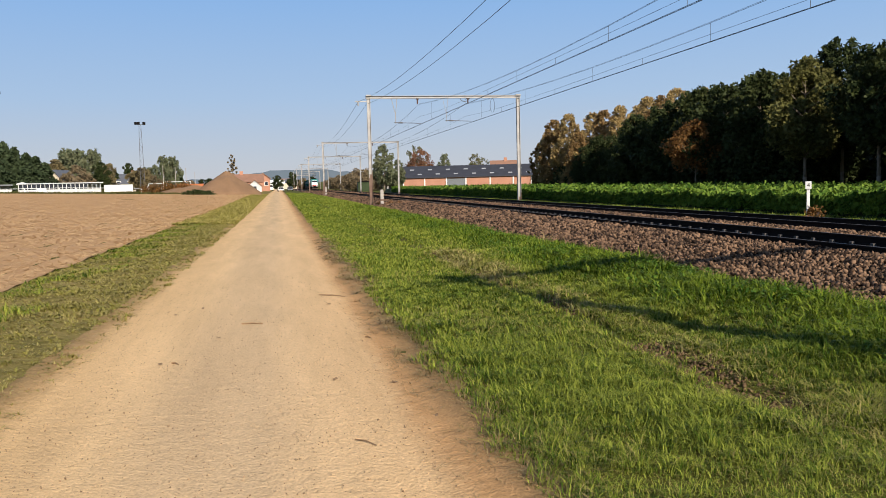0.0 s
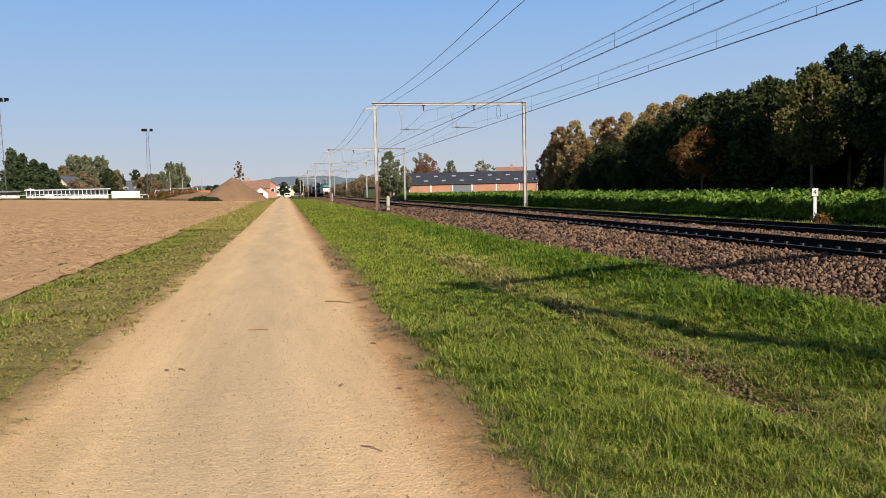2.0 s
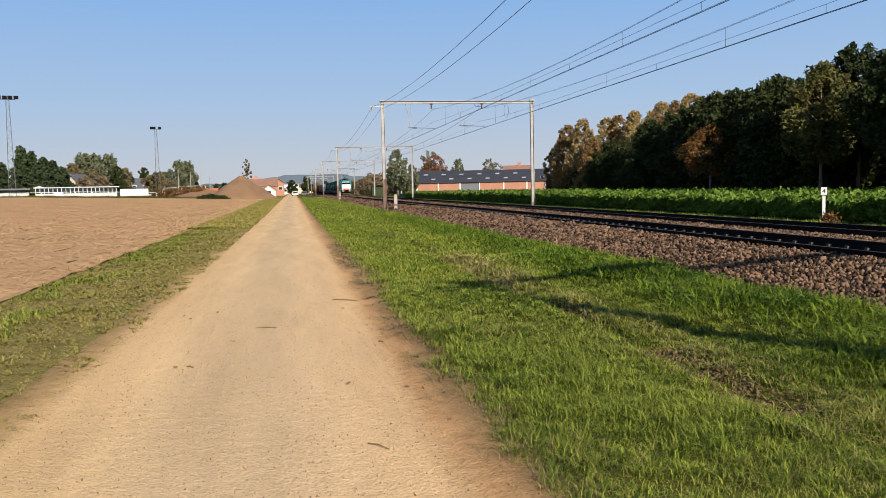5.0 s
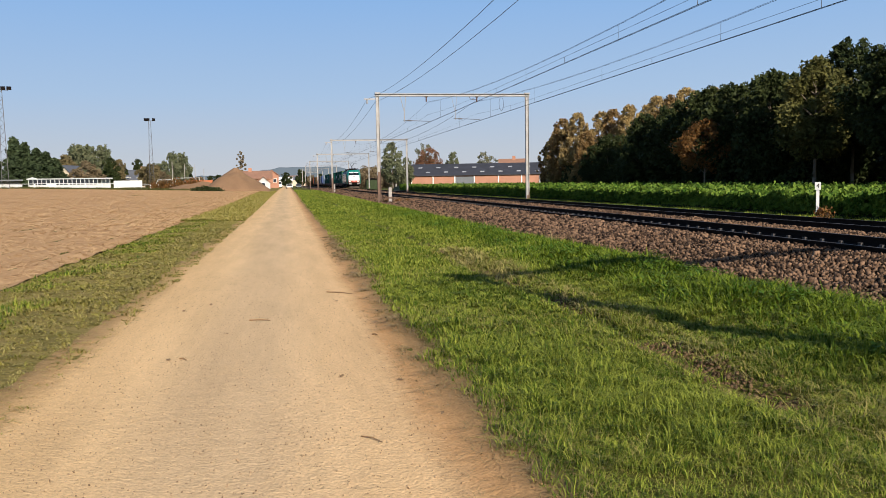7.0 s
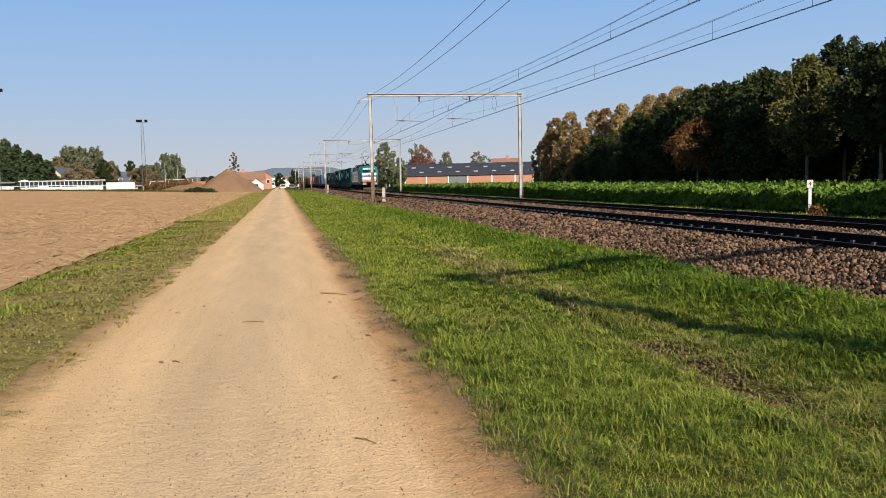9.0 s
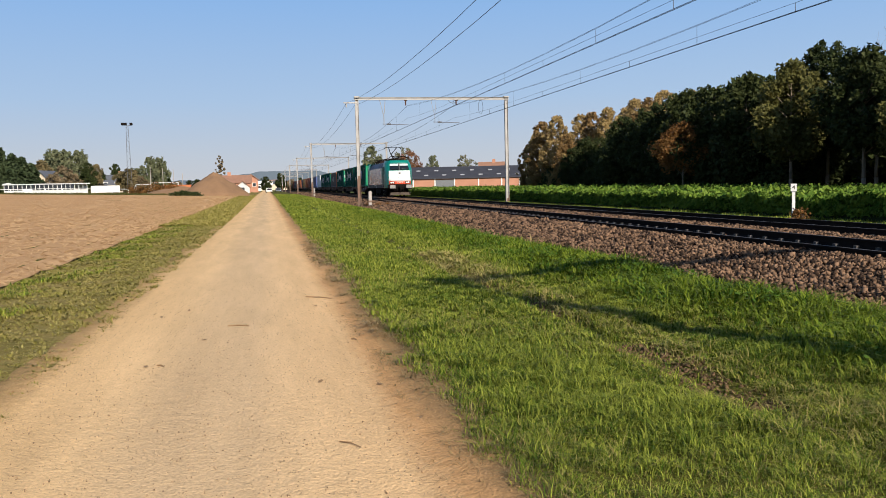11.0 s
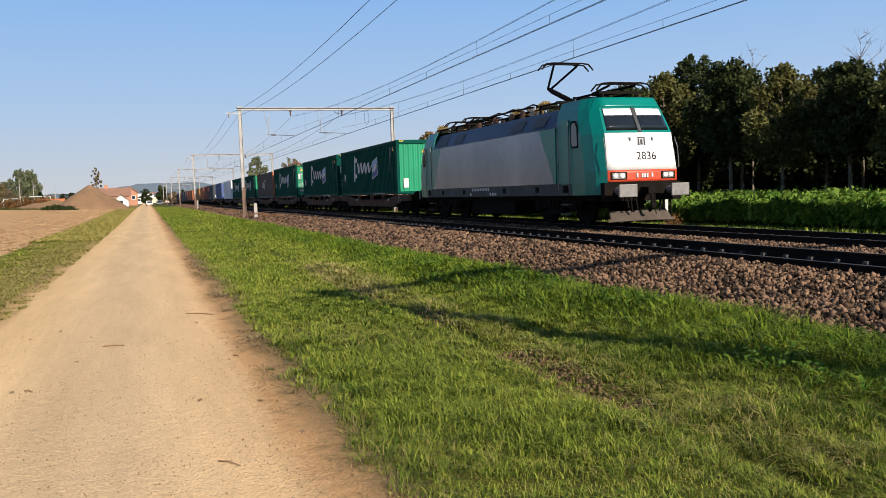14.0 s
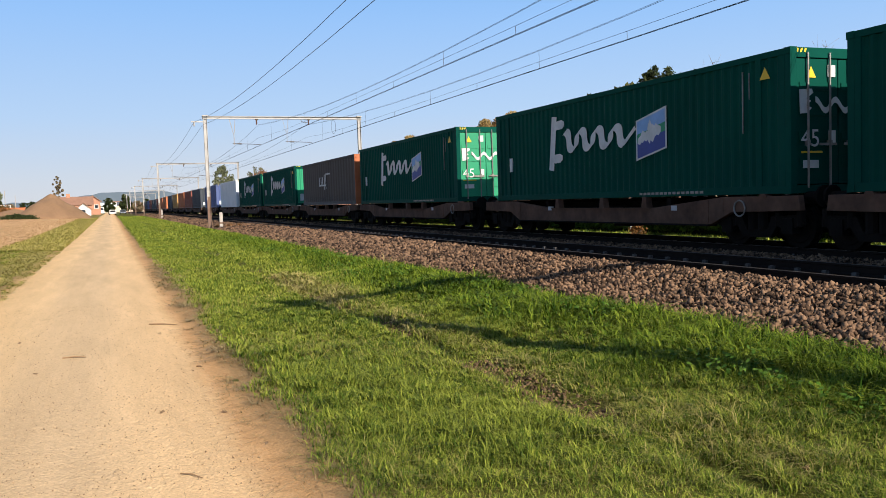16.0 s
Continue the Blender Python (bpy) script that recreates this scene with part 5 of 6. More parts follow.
# far trees along the left horizon
FL = [tree("tree", lab, h, r, z0, lf, 3600, 30 + i, shp, size=sz * 0.8, trunk=0.2, nblob=36) for i, (lab, h, r, z0, lf, shp, sz) in enumerate((
    ("dark green conifer beyond the sports ground", 12, 3.7, 0.4, M_CONIF, "cone", 0.6),
    ("grey-green tree beyond the sports ground", 10, 3.3, 1.5, M_FARGR, "round", 0.38),
    ("brownish autumn tree beyond the sports ground", 8, 3.6, 0.5, M_FARBR, "round", 0.4),
    ("dark green tree beyond the sports ground", 9, 3.2, 1.0, M_LEAFDK, "round", 0.4),
    ("ochre autumn tree beyond the sports ground", 9, 3.4, 0.8, M_FAROC, "round", 0.4)))]
place(FL[0], *polar(-16.3, 216), 0.95)
for az, d, s, sz in ((-15.7, 218, 0.92, 0.9), (-15.1, 216, 0.95, 0.78), (-14.6, 217, 1.0, 0.72), (-17.4, 222, 0.9, 0.7), (-18.3, 222, 0.9, 0.7)):
    plant(FL[0], *polar(az, d), s, az * 40, sz)
place(FL[1], *polar(-12.9, 245), 1.15)
place(FL[2], *polar(-12.3, 222), 0.8)
place(FL[3], *polar(-11.0, 225), 0.8)
place(FL[4], *polar(-13.5, 240), 0.95)
for k, az, d, s, sz in ((1, -12.2, 250, 0.95, 1.0), (1, -11.3, 250, 0.85, 1.0), (2, -11.7, 224, 0.75, 0.65), (2, -13.0, 224, 0.8, 0.7), (4, -10.5, 240, 0.8, 0.85), (3, -10.2, 243, 0.85, 0.75), (3, -9.35, 246, 0.85, 1.05), (4, -8.5, 226, 0.9, 0.7), (2, -7.9, 226, 0.95, 0.65), (4, -8.9, 228, 0.8, 0.62), (1, -7.2, 246, 0.75, 0.85), (1, -6.6, 250, 0.7, 0.85), (3, -6.2, 255, 0.7, 0.55), (2, -5.6, 262, 0.8, 0.5), (3, -4.9, 270, 0.7, 0.5), (2, -18.0, 235, 1, 0.7), (4, -19.0, 235, 1.1, 0.8), (1, -20, 235, 1.1, 0.9), (3, -21, 235, 1.2, 0.9), (2, -14.0, 236, 0.9, 0.85), (0, -14.1, 218, 0.9, 0.6), (2, -16.0, 232, 1.1, 0.8), (2, -15.0, 232, 1.1, 0.8), (4, -12.0, 262, 1.1, 0.8), (3, -10.8, 262, 1.2, 0.8), (2, -9.9, 262, 1.1, 0.7), (1, -8.2, 262, 1.0, 0.6), (2, -7.4, 265, 1.1, 0.55), (4, -6.8, 262, 1.1, 0.5), (3, -4.4, 320, 1.0, 0.6), (2, -3.8, 340, 1.0, 0.5), (3, 0.9, 420, 1.3, 1.2), (2, 1.6, 430, 1.2, 0.9), (3, -0.1, 330, 1.0, 0.8), (3, 2.2, 520, 1.3, 1.0)):
    plant(FL[k], *polar(az, d), s, az * 77, sz)
pop = tree("tree", "slim grey-brown poplar standing alone far off", 16.5, 2.5, 3, M_FARBR, 2600, 40, "poplar", size=0.36, trunk=0.2, nblob=34)
place(pop, *polar(-2.95, 395), 0.95)
# trees round the barn and along the line
RB = [tree("tree", lab, h, r, z0, lf, 4200, 50 + i, shp, size=sz * 0.85, trunk=0.2, nblob=40) for i, (lab, h, r, z0, lf, shp, sz) in enumerate((
    ("green poplar beside the railway", 10.5, 3.2, 1.5, M_FARGR, "round", 0.3),
    ("russet autumn tree behind the barn", 11, 4.2, 2.0, M_LEAFRE, "round", 0.28),
    ("brown thicket beside the railway", 6, 4.5, 0.2, M_FARBR, "round", 0.3)))]
place(RB[0], *polar(7.0, 192), 0.98)
plant(RB[0], *polar(11.1, 262), 1.0, 50)
plant(RB[0], *polar(7.9, 200), 0.7, 150)
place(RB[1], *polar(9.4, 262), 1.08)
place(RB[2], *polar(5.2, 215), 0.9)
for az, d, s, sz in ((4.6, 250, 1, 0.85), (5.8, 230, 0.9, 1.05), (6.3, 210, 0.8, 0.8), (4.0, 300, 1.1, 0.9), (7.5, 205, 0.7, 0.6), (3.5, 360, 1.2, 0.9), (8.6, 280, 1.2, 1.3), (10.2, 280, 1.2, 1.1), (12.2, 285, 1.0, 0.9), (16.4, 290, 1.2, 1.0)):
    plant(RB[2], *polar(az, d), s, az * 91, sz)
bare2 = tree("bare_tree", "thin half-bare tree behind the barn", 10.5, 3.0, 3.5, M_LEAFGR, 1100, 60, size=0.26, trunk=0.16, bare=1.0, nblob=22)
place(bare2, *polar(13.1, 268), 1.0)
plant(bare2, *polar(9.2, 268), 1.28, 100)
plant(bare2, *polar(13.6, 275), 0.9, 60)

# ---- the leafy crop beyond the line ----
rng = np.random.default_rng(5)


def crop_top(x, y):
    return 0.2 + 0.74 + 0.14 * nz(x, y, 0.45, 1) + 0.22 * nz(x, y, 1.9, 2) + 0.12 * smooth01(30, 90, y)


cx = spaced((18.3, 18.9, 0.15), (18.9, 34.5, 0.75))
cy = spaced((12, 70, 0.5), (70, 150, 2))
# added underlay sheet, coloured as leaf-gap shade; stops views through the crop
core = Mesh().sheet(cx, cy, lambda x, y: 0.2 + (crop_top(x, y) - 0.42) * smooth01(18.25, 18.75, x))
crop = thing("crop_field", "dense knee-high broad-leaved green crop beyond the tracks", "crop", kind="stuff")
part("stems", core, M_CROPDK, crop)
n = 92000
ex = np.where(rng.uniform(size=n) < 0.55, 18.15 + rng.exponential(0.3, n), 18.5 + 15.8 * rng.uniform(size=n) ** 1.6)
ey = 14 + 125 * rng.uniform(size=n) ** 1.7
ez = np.array([crop_top(a, b) for a, b in zip(ex, ey)])
edge = ex < 18.8
ez = np.where(edge, 0.22 + (ez - 0.22) * rng.uniform(0.1, 1.08, n) ** 0.7, ez + rng.normal(-0.06, 0.1, n))
ctr = np.stack([ex, ey, ez], 1)
u = rng.normal(size=(n, 3)) * (1, 1, 0.7) + (-0.2, -0.4, 0.1)
u /= np.linalg.norm(u, axis=1)[:, None]
v = np.cross(u, rng.normal(size=(n, 3)) * 0.85 + np.where(edge[:, None], (-0.7, -0.8, 0.5), (0.1, -0.3, 0.8)))
v /= np.linalg.norm(v, axis=1)[:, None]
s = 0.11 * rng.uniform(0.45, 1.5, n)[:, None]
up = np.array([0, 0, 0.35])
raw("leaf", np.stack([ctr - u * s, ctr + v * s * 0.6 + up * s, ctr + u * s - up * s, ctr - v * s * 0.6 + up * s], 1), [(0, 1, 2, 3)], M_CROP, crop)["kind"] = "stuff"


# ---- buildings ----
def wall_block(parent, name, x0, x1, y0, y1, z0, z1, material, label=""):
    return part(name, Mesh().box(x0, x1, y0, y1, z0, z1), material, parent, label)


def gable(parent, x0, x1, y0, y1, ze, zr, material, over=0.4, axis="x"):
    """A pitched roof of two thick slabs, ridge along axis."""
    for s in (0, 1):
        m = Mesh()
        if axis == "x":
            yc = (y0 + y1) / 2
            ya = y0 - over if s == 0 else y1 + over
            m.add([(x0 - over, ya, ze - 0.1), (x1 + over, ya, ze - 0.1), (x1 + over, yc, zr), (x0 - over, yc, zr), (x0 - over, ya, ze + 0.1), (x1 + over, ya, ze + 0.1), (x1 + over, yc, zr + 0.22), (x0 - over, yc, zr + 0.22)], [(0, 1, 2, 3), (7, 6, 5, 4), (0, 4, 5, 1), (1, 5, 6, 2), (2, 6, 7, 3), (3, 7, 4, 0)])
        else:
            xc = (x0 + x1) / 2
            xa = x0 - over if s == 0 else x1 + over
            m.add([(xa, y0 - over, ze - 0.1), (xa, y1 + over, ze - 0.1), (xc, y1 + over, zr), (xc, y0 - over, zr), (xa, y0 - over, ze + 0.1), (xa, y1 + over, ze + 0.1), (xc, y1 + over, zr + 0.22), (xc, y0 - over, zr + 0.22)], [(0, 1, 2, 3), (7, 6, 5, 4), (0, 4, 5, 1), (1, 5, 6, 2), (2, 6, 7, 3), (3, 7, 4, 0)])
        yield part("roof", m, material, parent)


def barn():
    D = 229.0
    bx_, by_ = polar(12.58, D)
    b = thing("barn", "long low orange-brick barn with a dark sheet roof", "barn", at=pose(bx_, by_, 0.2, 0, 0, -12.6))
    Lh, Dp, ze, zr = 17.4, 12.0, 3.0, 6.0
    wall_block(b, "wall", -Lh, -5.6, 0, 0.3, 0, ze, M_BRICK, "orange brick front wall")
    wall_block(b, "wall", -0.5, Lh, 0, 0.3, 0, ze, M_BRICK, "orange brick front wall")
    wall_block(b, "wall", -5.6, -0.5, 0, 0.3, 2.6, ze, M_BRICK)
    part("sliding_door", Mesh().box(-5.6, -0.5, 0.06, 0.16, 0, 2.6), M_DOORGREY, b, "grey sheet-metal sliding door")
    for x in (-Lh, -11.6, -5.75, -0.5, 6.0, 12.2, Lh - 0.3):
        part("pier", Mesh().box(x, x + 0.3, -0.12, 0.0, 0, ze), M_WHITE, b, "pale concrete pier")
    for x in (-Lh, Lh - 0.3):
        g = Mesh().prism([(0.3, 0), (Dp, 0), (Dp, ze), (Dp / 2, zr - 0.1), (0.3, ze)], "x", x, x + 0.3)
        part("gable_wall", g, M_BRICK, b)
    wall_block(b, "wall", -Lh + 0.3, Lh - 0.3, Dp - 0.3, Dp, 0, ze, M_BRICK)
    roofs = list(gable(b, -Lh, Lh, 0, Dp, ze, zr, M_ROOFDARK, 0.5))
    for i in range(7):
        for j, (f0, f1, off) in enumerate(((0.22, 0.3, 1.2), (0.62, 0.7, -1.0))):
            x = -14.6 + i * 4.9 + off
            y0, y1 = -0.5 + f0 * (Dp / 2 + 0.5), -0.5 + f1 * (Dp / 2 + 0.5)
            z0, z1 = ze + 0.1 + f0 * (zr + 0.12 - ze), ze + 0.1 + f1 * (zr + 0.12 - ze)
            part("rooflight", Mesh().add([(x, y0, z0 + 0.03), (x + 1.1, y0, z0 + 0.03), (x + 1.1, y1, z1 + 0.03), (x, y1, z1 + 0.03), (x, y0, z0 - 0.05), (x + 1.1, y0, z0 - 0.05), (x + 1.1, y1, z1 - 0.05), (x, y1, z1 - 0.05)], [(0, 1, 2, 3), (0, 4, 5, 1), (1, 5, 6, 2), (2, 6, 7, 3), (3, 7, 4, 0)]), M_SKYLIGHT, roofs[0], "milky rooflight sheet")


barn()


def house(label, az, d, w, dp, ze, zr, wallm, roofm, axis="x", base=0.3, windows=((-2, 1.2), (1, 1.2)), chimney=None, turn=0.0):
    x, y = polar(az, d)
    h = thing("house", label, "house", "village houses", at=pose(x, y, base, 0, 0, -az + turn))
    wall_block(h, "wall", -w / 2, w / 2, 0, dp, -0.5, ze, wallm)
    if axis == "y":
        part("gable_wall", Mesh().prism([(-w / 2, ze), (w / 2, ze), (0, zr)], "y", 0, 0.3), wallm, h)
        part("gable_wall", Mesh().prism([(-w / 2, ze), (w / 2, ze), (0, zr)], "y", dp - 0.3, dp), wallm, h)
    else:
        for xx in (-w / 2, w / 2 - 0.3):
            part("gable_wall", Mesh().prism([(0, ze), (dp, ze), (dp / 2, zr)], "x", xx, xx + 0.3), wallm, h)
    rs = list(gable(h, -w / 2, w / 2, 0, dp, ze, zr, roofm, 0.4, axis))
    for wx, wz in windows:
        wd = part("window", Mesh().box(wx, wx + 1.2, -0.06, 0.02, wz, wz + 1.3), M_WHITE, h)
        part("pane", Mesh().box(wx + 0.12, wx + 1.08, -0.08, -0.06, wz + 0.12, wz + 1.18), M_WINDOW, wd)
    if chimney:
        part("chimney", Mesh().box(chimney - 0.5, chimney + 0.5, dp / 2 - 0.5, dp / 2 + 0.5, zr - 1.0, zr + 1.1), M_BRICK, rs[0])
    return h


house("cream house with a steep slate gable among trees", -13.65, 225, 4.6, 8, 3.6, 6.4, M_CREAM, M_SLATE, "y", 0.5, ((-0.6, 1.5),), turn=-25)
house("white house with a grey mansard roof", -9.6, 240, 6.0, 7, 3.2, 5.6, M_CREAM, M_SLATE, "x", 0.3, ((-2, 2.6), (0.8, 2.6)), 2.4)
house("farmhouse with a tiled roof and brick chimney behind the barn", 15.1, 268, 8.5, 8, 5.4, 8.0, M_BRICK, M_TILE, "x", 0.2, ((-3, 3), (1, 3)), 0.3)
house("brick house with an orange tiled roof behind the spoil heap", -1.95, 262, 8.5, 8, 3.2, 5.4, M_BRICK, M_TILE, "x", 0.2, ((-3, 1.6), (1.5, 1.6)), -2.0)
house("brick house beside the far end of the track", -1.0, 285, 4.5, 7, 4.2, 6.0, M_BRICK, M_TILE, "y", 0.2, ((-1.6, 2), (0.4, 2)))
house("white gabled outbuilding below the brick houses", -1.55, 232, 3.6, 5, 1.7, 3.4, M_OFFWHITE, M_TILE, "y", 0.2, ((-0.6, 0.6),))
for az, d, hh, m in ((-0.2, 470, 5, M_WHITE), (0.9, 560, 6, M_SLATE), (1.5, 520, 5, M_TILE), (0.4, 610, 7, M_TILE)):
    house("small far-off village house", az, d, 9, 8, hh - 2, hh, M_CREAM, m, "x", 0.3, ((-2, 1), (1, 1)))


# sports ground: stand, awning, rail, goals, floodlights
def stand():
    d = 206.0
    x, y = polar(-13.3, d)
    b = thing("club_stand", "long white sports stand with a row of dark windows", "stand", at=pose(x, y, 1.15, 0, 0, 13.3) @ Matrix.Diagonal((0.87, 1, 0.9, 1)))
    wall_block(b, "wall", -9.6, 9.6, 0, 0.3, 0, 1.3, M_OFFWHITE, "white panelled front")
    wall_block(b, "back_wall", -9.6, 9.6, 3.6, 3.9, 0, 2.9, M_WHITE)
    part("roof", Mesh().box(-10.0, 10.2, -0.3, 4.1, 2.64, 2.86), M_DOORGREY, b, "flat grey roof with white fascia")
    part("fascia", Mesh().box(-10.0, 10.2, -0.36, -0.3, 2.66, 2.88), M_OFFWHITE, b)
    for i in range(20):
        part("window_post", Mesh().box(-9.6 + i * 1.0, -9.45 + i * 1.0, 0.0, 0.2, 1.3, 2.62), M_OFFWHITE, b)
    part("glazing", Mesh().box(-9.5, 6.5, 0.1, 0.14, 1.3, 2.62), M_WINDOW, b)
    part("gable_front", Mesh().prism([(-9.9, 2.86), (-7.4, 2.86), (-8.6, 3.25)], "y", -0.3, 0), M_OFFWHITE, b)
    x, y = polar(-17.9, d)
    c = thing("club_stand", "white sports stand beside the longer one", "stand", at=pose(x, y, 1.0, 0, 0, 17.9) @ Matrix.Diagonal((0.87, 1, 1, 1)))
    wall_block(c, "wall", -8, 8, 0, 0.3, 0, 1.5, M_OFFWHITE)
    part("roof", Mesh().box(-8.2, 8.2, -0.8, 4, 2.3, 2.6), M_DOORGREY, c)
    wall_block(c, "back_wall", -8, 8, 3.6, 3.9, 0, 2.3, M_WHITE)
    x, y = polar(-9.95, 204)
    t = thing("awning", "white canvas awning beside the stand", "awning", at=pose(x, y, 1.1, 0, 0, 10))
    part("canvas", Mesh().prism([(0, 0.4), (4, 0.4), (4, 1.6), (2, 1.95), (0, 1.9)], "x", -3.0, 3.0), M_WHITE, t)
    for s in (-2.9, 2.9):
        part("pole", Mesh().rod((s, 0, 0), (s, 0, 1.9), 0.06), M_WHITE, t)


stand()
rail = thing("pitch_rail", "white rail on posts round the sports pitch", "fence")
d0 = 196
rp = [polar(a, d0) for a in np.linspace(-21, -8.6, 14)]
for (xa, ya), (xb, yb) in zip(rp, rp[1:]):
    part("rail", Mesh().rod((xa, ya, gz(xa, ya) + 0.95), (xb, yb, gz(xb, yb) + 0.95), 0.05), M_WHITE, rail)
for xa, ya in rp:
    part("post", Mesh().box(xa - 0.09, xa + 0.09, ya - 0.09, ya + 0.09, gz(xa, ya) - 0.2, gz(xa, ya) + 1.0), M_WHITE, rail)
bd = part("board", Mesh().box(-0.9, 0.9, -0.03, 0.03, 0.2, 0.95), M_WHITE, rail, "white advertising board")
bd.matrix_basis = pose(rp[7][0], rp[7][1] - 0.2, gz(*rp[7]))


def goal(az, d, w=7.3, h=2.44):
    x, y = polar(az, d)
    g = thing("football_goal", "white football goal frame", "goal", "goals", at=pose(x, y, gz(x, y), 0, 0, -az + 35))
    for s in (-1, 1):
        part("post", Mesh().rod((s * w / 2, 0, 0), (s * w / 2, 0, h), 0.06), M_WHITE, g)
        part("stay", Mesh().line([(s * w / 2, 0, h), (s * w / 2, 1.5, 0)], 0.03), M_WHITE, g)
    part("crossbar", Mesh().rod((-w / 2, 0, h), (w / 2, 0, h), 0.06), M_WHITE, g)


goal(-6.4, 205)
goal(-7.6, 214, 5, 2.0)
for az, h in ((-7.25, 6.6), (-6.5, 6.2), (-5.85, 6.0), (-5.3, 5.0)):
    x, y = polar(az, 225)
    part_ob = tagged(part("net_pole", Mesh().rod((0, 0, -0.3), (0, 0, h), 0.09, 8, 0.06), M_CONC), "slim pale pole of a ball-stop net", "pole", "ball-stop poles")
    part_ob.matrix_basis = pose(x, y, gz(x, y))


def floodlight(az, d, h, flip):
    x, y = polar(az, d)
    f = thing("floodlight_mast", "tall slender lattice floodlight mast on the sports ground", "floodlight", "floodlights", at=pose(x, y, gz(x, y), 0, 0, -az))
    for s in (-1, 1):
        for q in (-1, 1):
            part("leg", Mesh().rod((s * 0.55, q * 0.55, -0.3), (s * 0.22, q * 0.22, h), 0.05, 6), M_POLE, f)
    lat = Mesh()
    n_ = 24
    for i in range(n_):
        z0, z1 = h * i / n_, h * (i + 1) / n_
        a, b = 0.55 - 0.33 * i / n_, 0.55 - 0.33 * (i + 1) / n_
        s = 1 if i % 2 else -1
        lat.rod((-a * s, -a, z0), (b * s, -b, z1), 0.02, 4).rod((-a * s, a, z0), (b * s, b, z1), 0.02, 4)
    part("lattice", lat, M_POLE, f)
    part("crossarm", Mesh().box(-1.2, 1.2, -0.05, 0.05, h - 0.05, h + 0.05), M_POLE, f)
    for s in ((-0.95, -0.35, 0.95) if flip else (-1.3, -0.4, 0.4, 1.3)):
        lamp = Mesh().prism([(-0.32, 0.0), (0.3, 0.2), (0.3, 0.65), (-0.32, 0.4)], "x", s - 0.36, s + 0.36)
        ob = part("lamp_head", lamp, M_UNDER, f, "dark floodlight head", False, 0.02)
        ob.location.z = h


floodlight(-8.5, 219, 16.2, True)
floodlight(-16.85, 158, 16.2, False)

# spoil heap with dark weeds at its foot
hx, hy = polar(-3.55, 152)
hm = Mesh()
hr = np.linspace(0, 1, 22)
ha = np.linspace(0, 2 * math.pi, 49)[:-1]
hv, hf = [], []
for r in hr:
    for a in ha:
        q = 6.6 * r * (1 + 0.12 * math.sin(3 * a + 1) + 0.08 * nz(math.cos(a), math.sin(a), 2.0, 5))
        x, y = q * math.cos(a) * 0.9, q * math.sin(a)
        z = 4.05 * max(0, 1 - r) ** 0.9 * (1 + 0.15 * nz(x, y, 0.5, 3)) + 0.12 * nz(x, y, 2.0, 7) * (1 - r)
        if r > 0.98:
            z = -0.3
        hv.append((x + 0.5 * (1 - r), y, z))
for j in range(len(hr) - 1):
    for i in range(48):
        hf.append((j * 48 + i, j * 48 + (i + 1) % 48, (j + 1) * 48 + (i + 1) % 48, (j + 1) * 48 + i))
heap = tagged(part("earth_mound", Mesh().add(hv, hf), M_HEAP, smooth=True), "large conical heap of brown sandy soil", "soil heap")
heap.matrix_basis = pose(hx, hy, gz(hx, hy))
for az, d, s in ((-5.6, 158, 0.5), (-6.5, 160, 0.35)):
    x, y = polar(az, d)
    low = tagged(part("soil_mound", Mesh().add([(p[0] * s * 2.2, p[1] * s, p[2] * s * 0.8) for p in hv], hf), M_HEAP, smooth=True), "low mound of dry brown soil", "soil heap")
    low.matrix_basis = pose(x, y, gz(x, y))
weeds = shrub("weed_clump", "dark green weeds at the foot of the heap", 1.4, 0.5, M_LEAFDK, 500, 71, 0.16)
place(weeds, *polar(-5.3, 143), 1.0)
for az in (-4.9, -5.7, -4.5):
    plant(weeds, *polar(az, 143), 0.9, az * 60, 0.8)
brush = shrub("brushwood", "dry brown brushwood beside the heap", 2.4, 1.8, M_LEAFBR, 500, 72, 0.2)
place(brush, *polar(-7.0, 172), 1.0)
for az, s in ((-6.3, 0.9), (-7.8, 0.8), (-8.4, 0.7), (-5.9, 1.0)):
    plant(brush, *polar(az, 175), s, az * 60)
x, y = polar(-5.6, 195)
sk = thing("skip_container", "orange open site container", "container", at=pose(x, y, gz(x, y), 0, 0, 5))
part("body", Mesh().prism([(-2.2, 0.2), (2.2, 0.2), (2.9, 1.9), (-2.9, 1.9)], "y", 0, 2), M_CORANGE, sk, "", False, 0.05)
part("skid", Mesh().box(-2, 2, 0.2, 0.4, 0, 0.2), M_UNDER, sk)


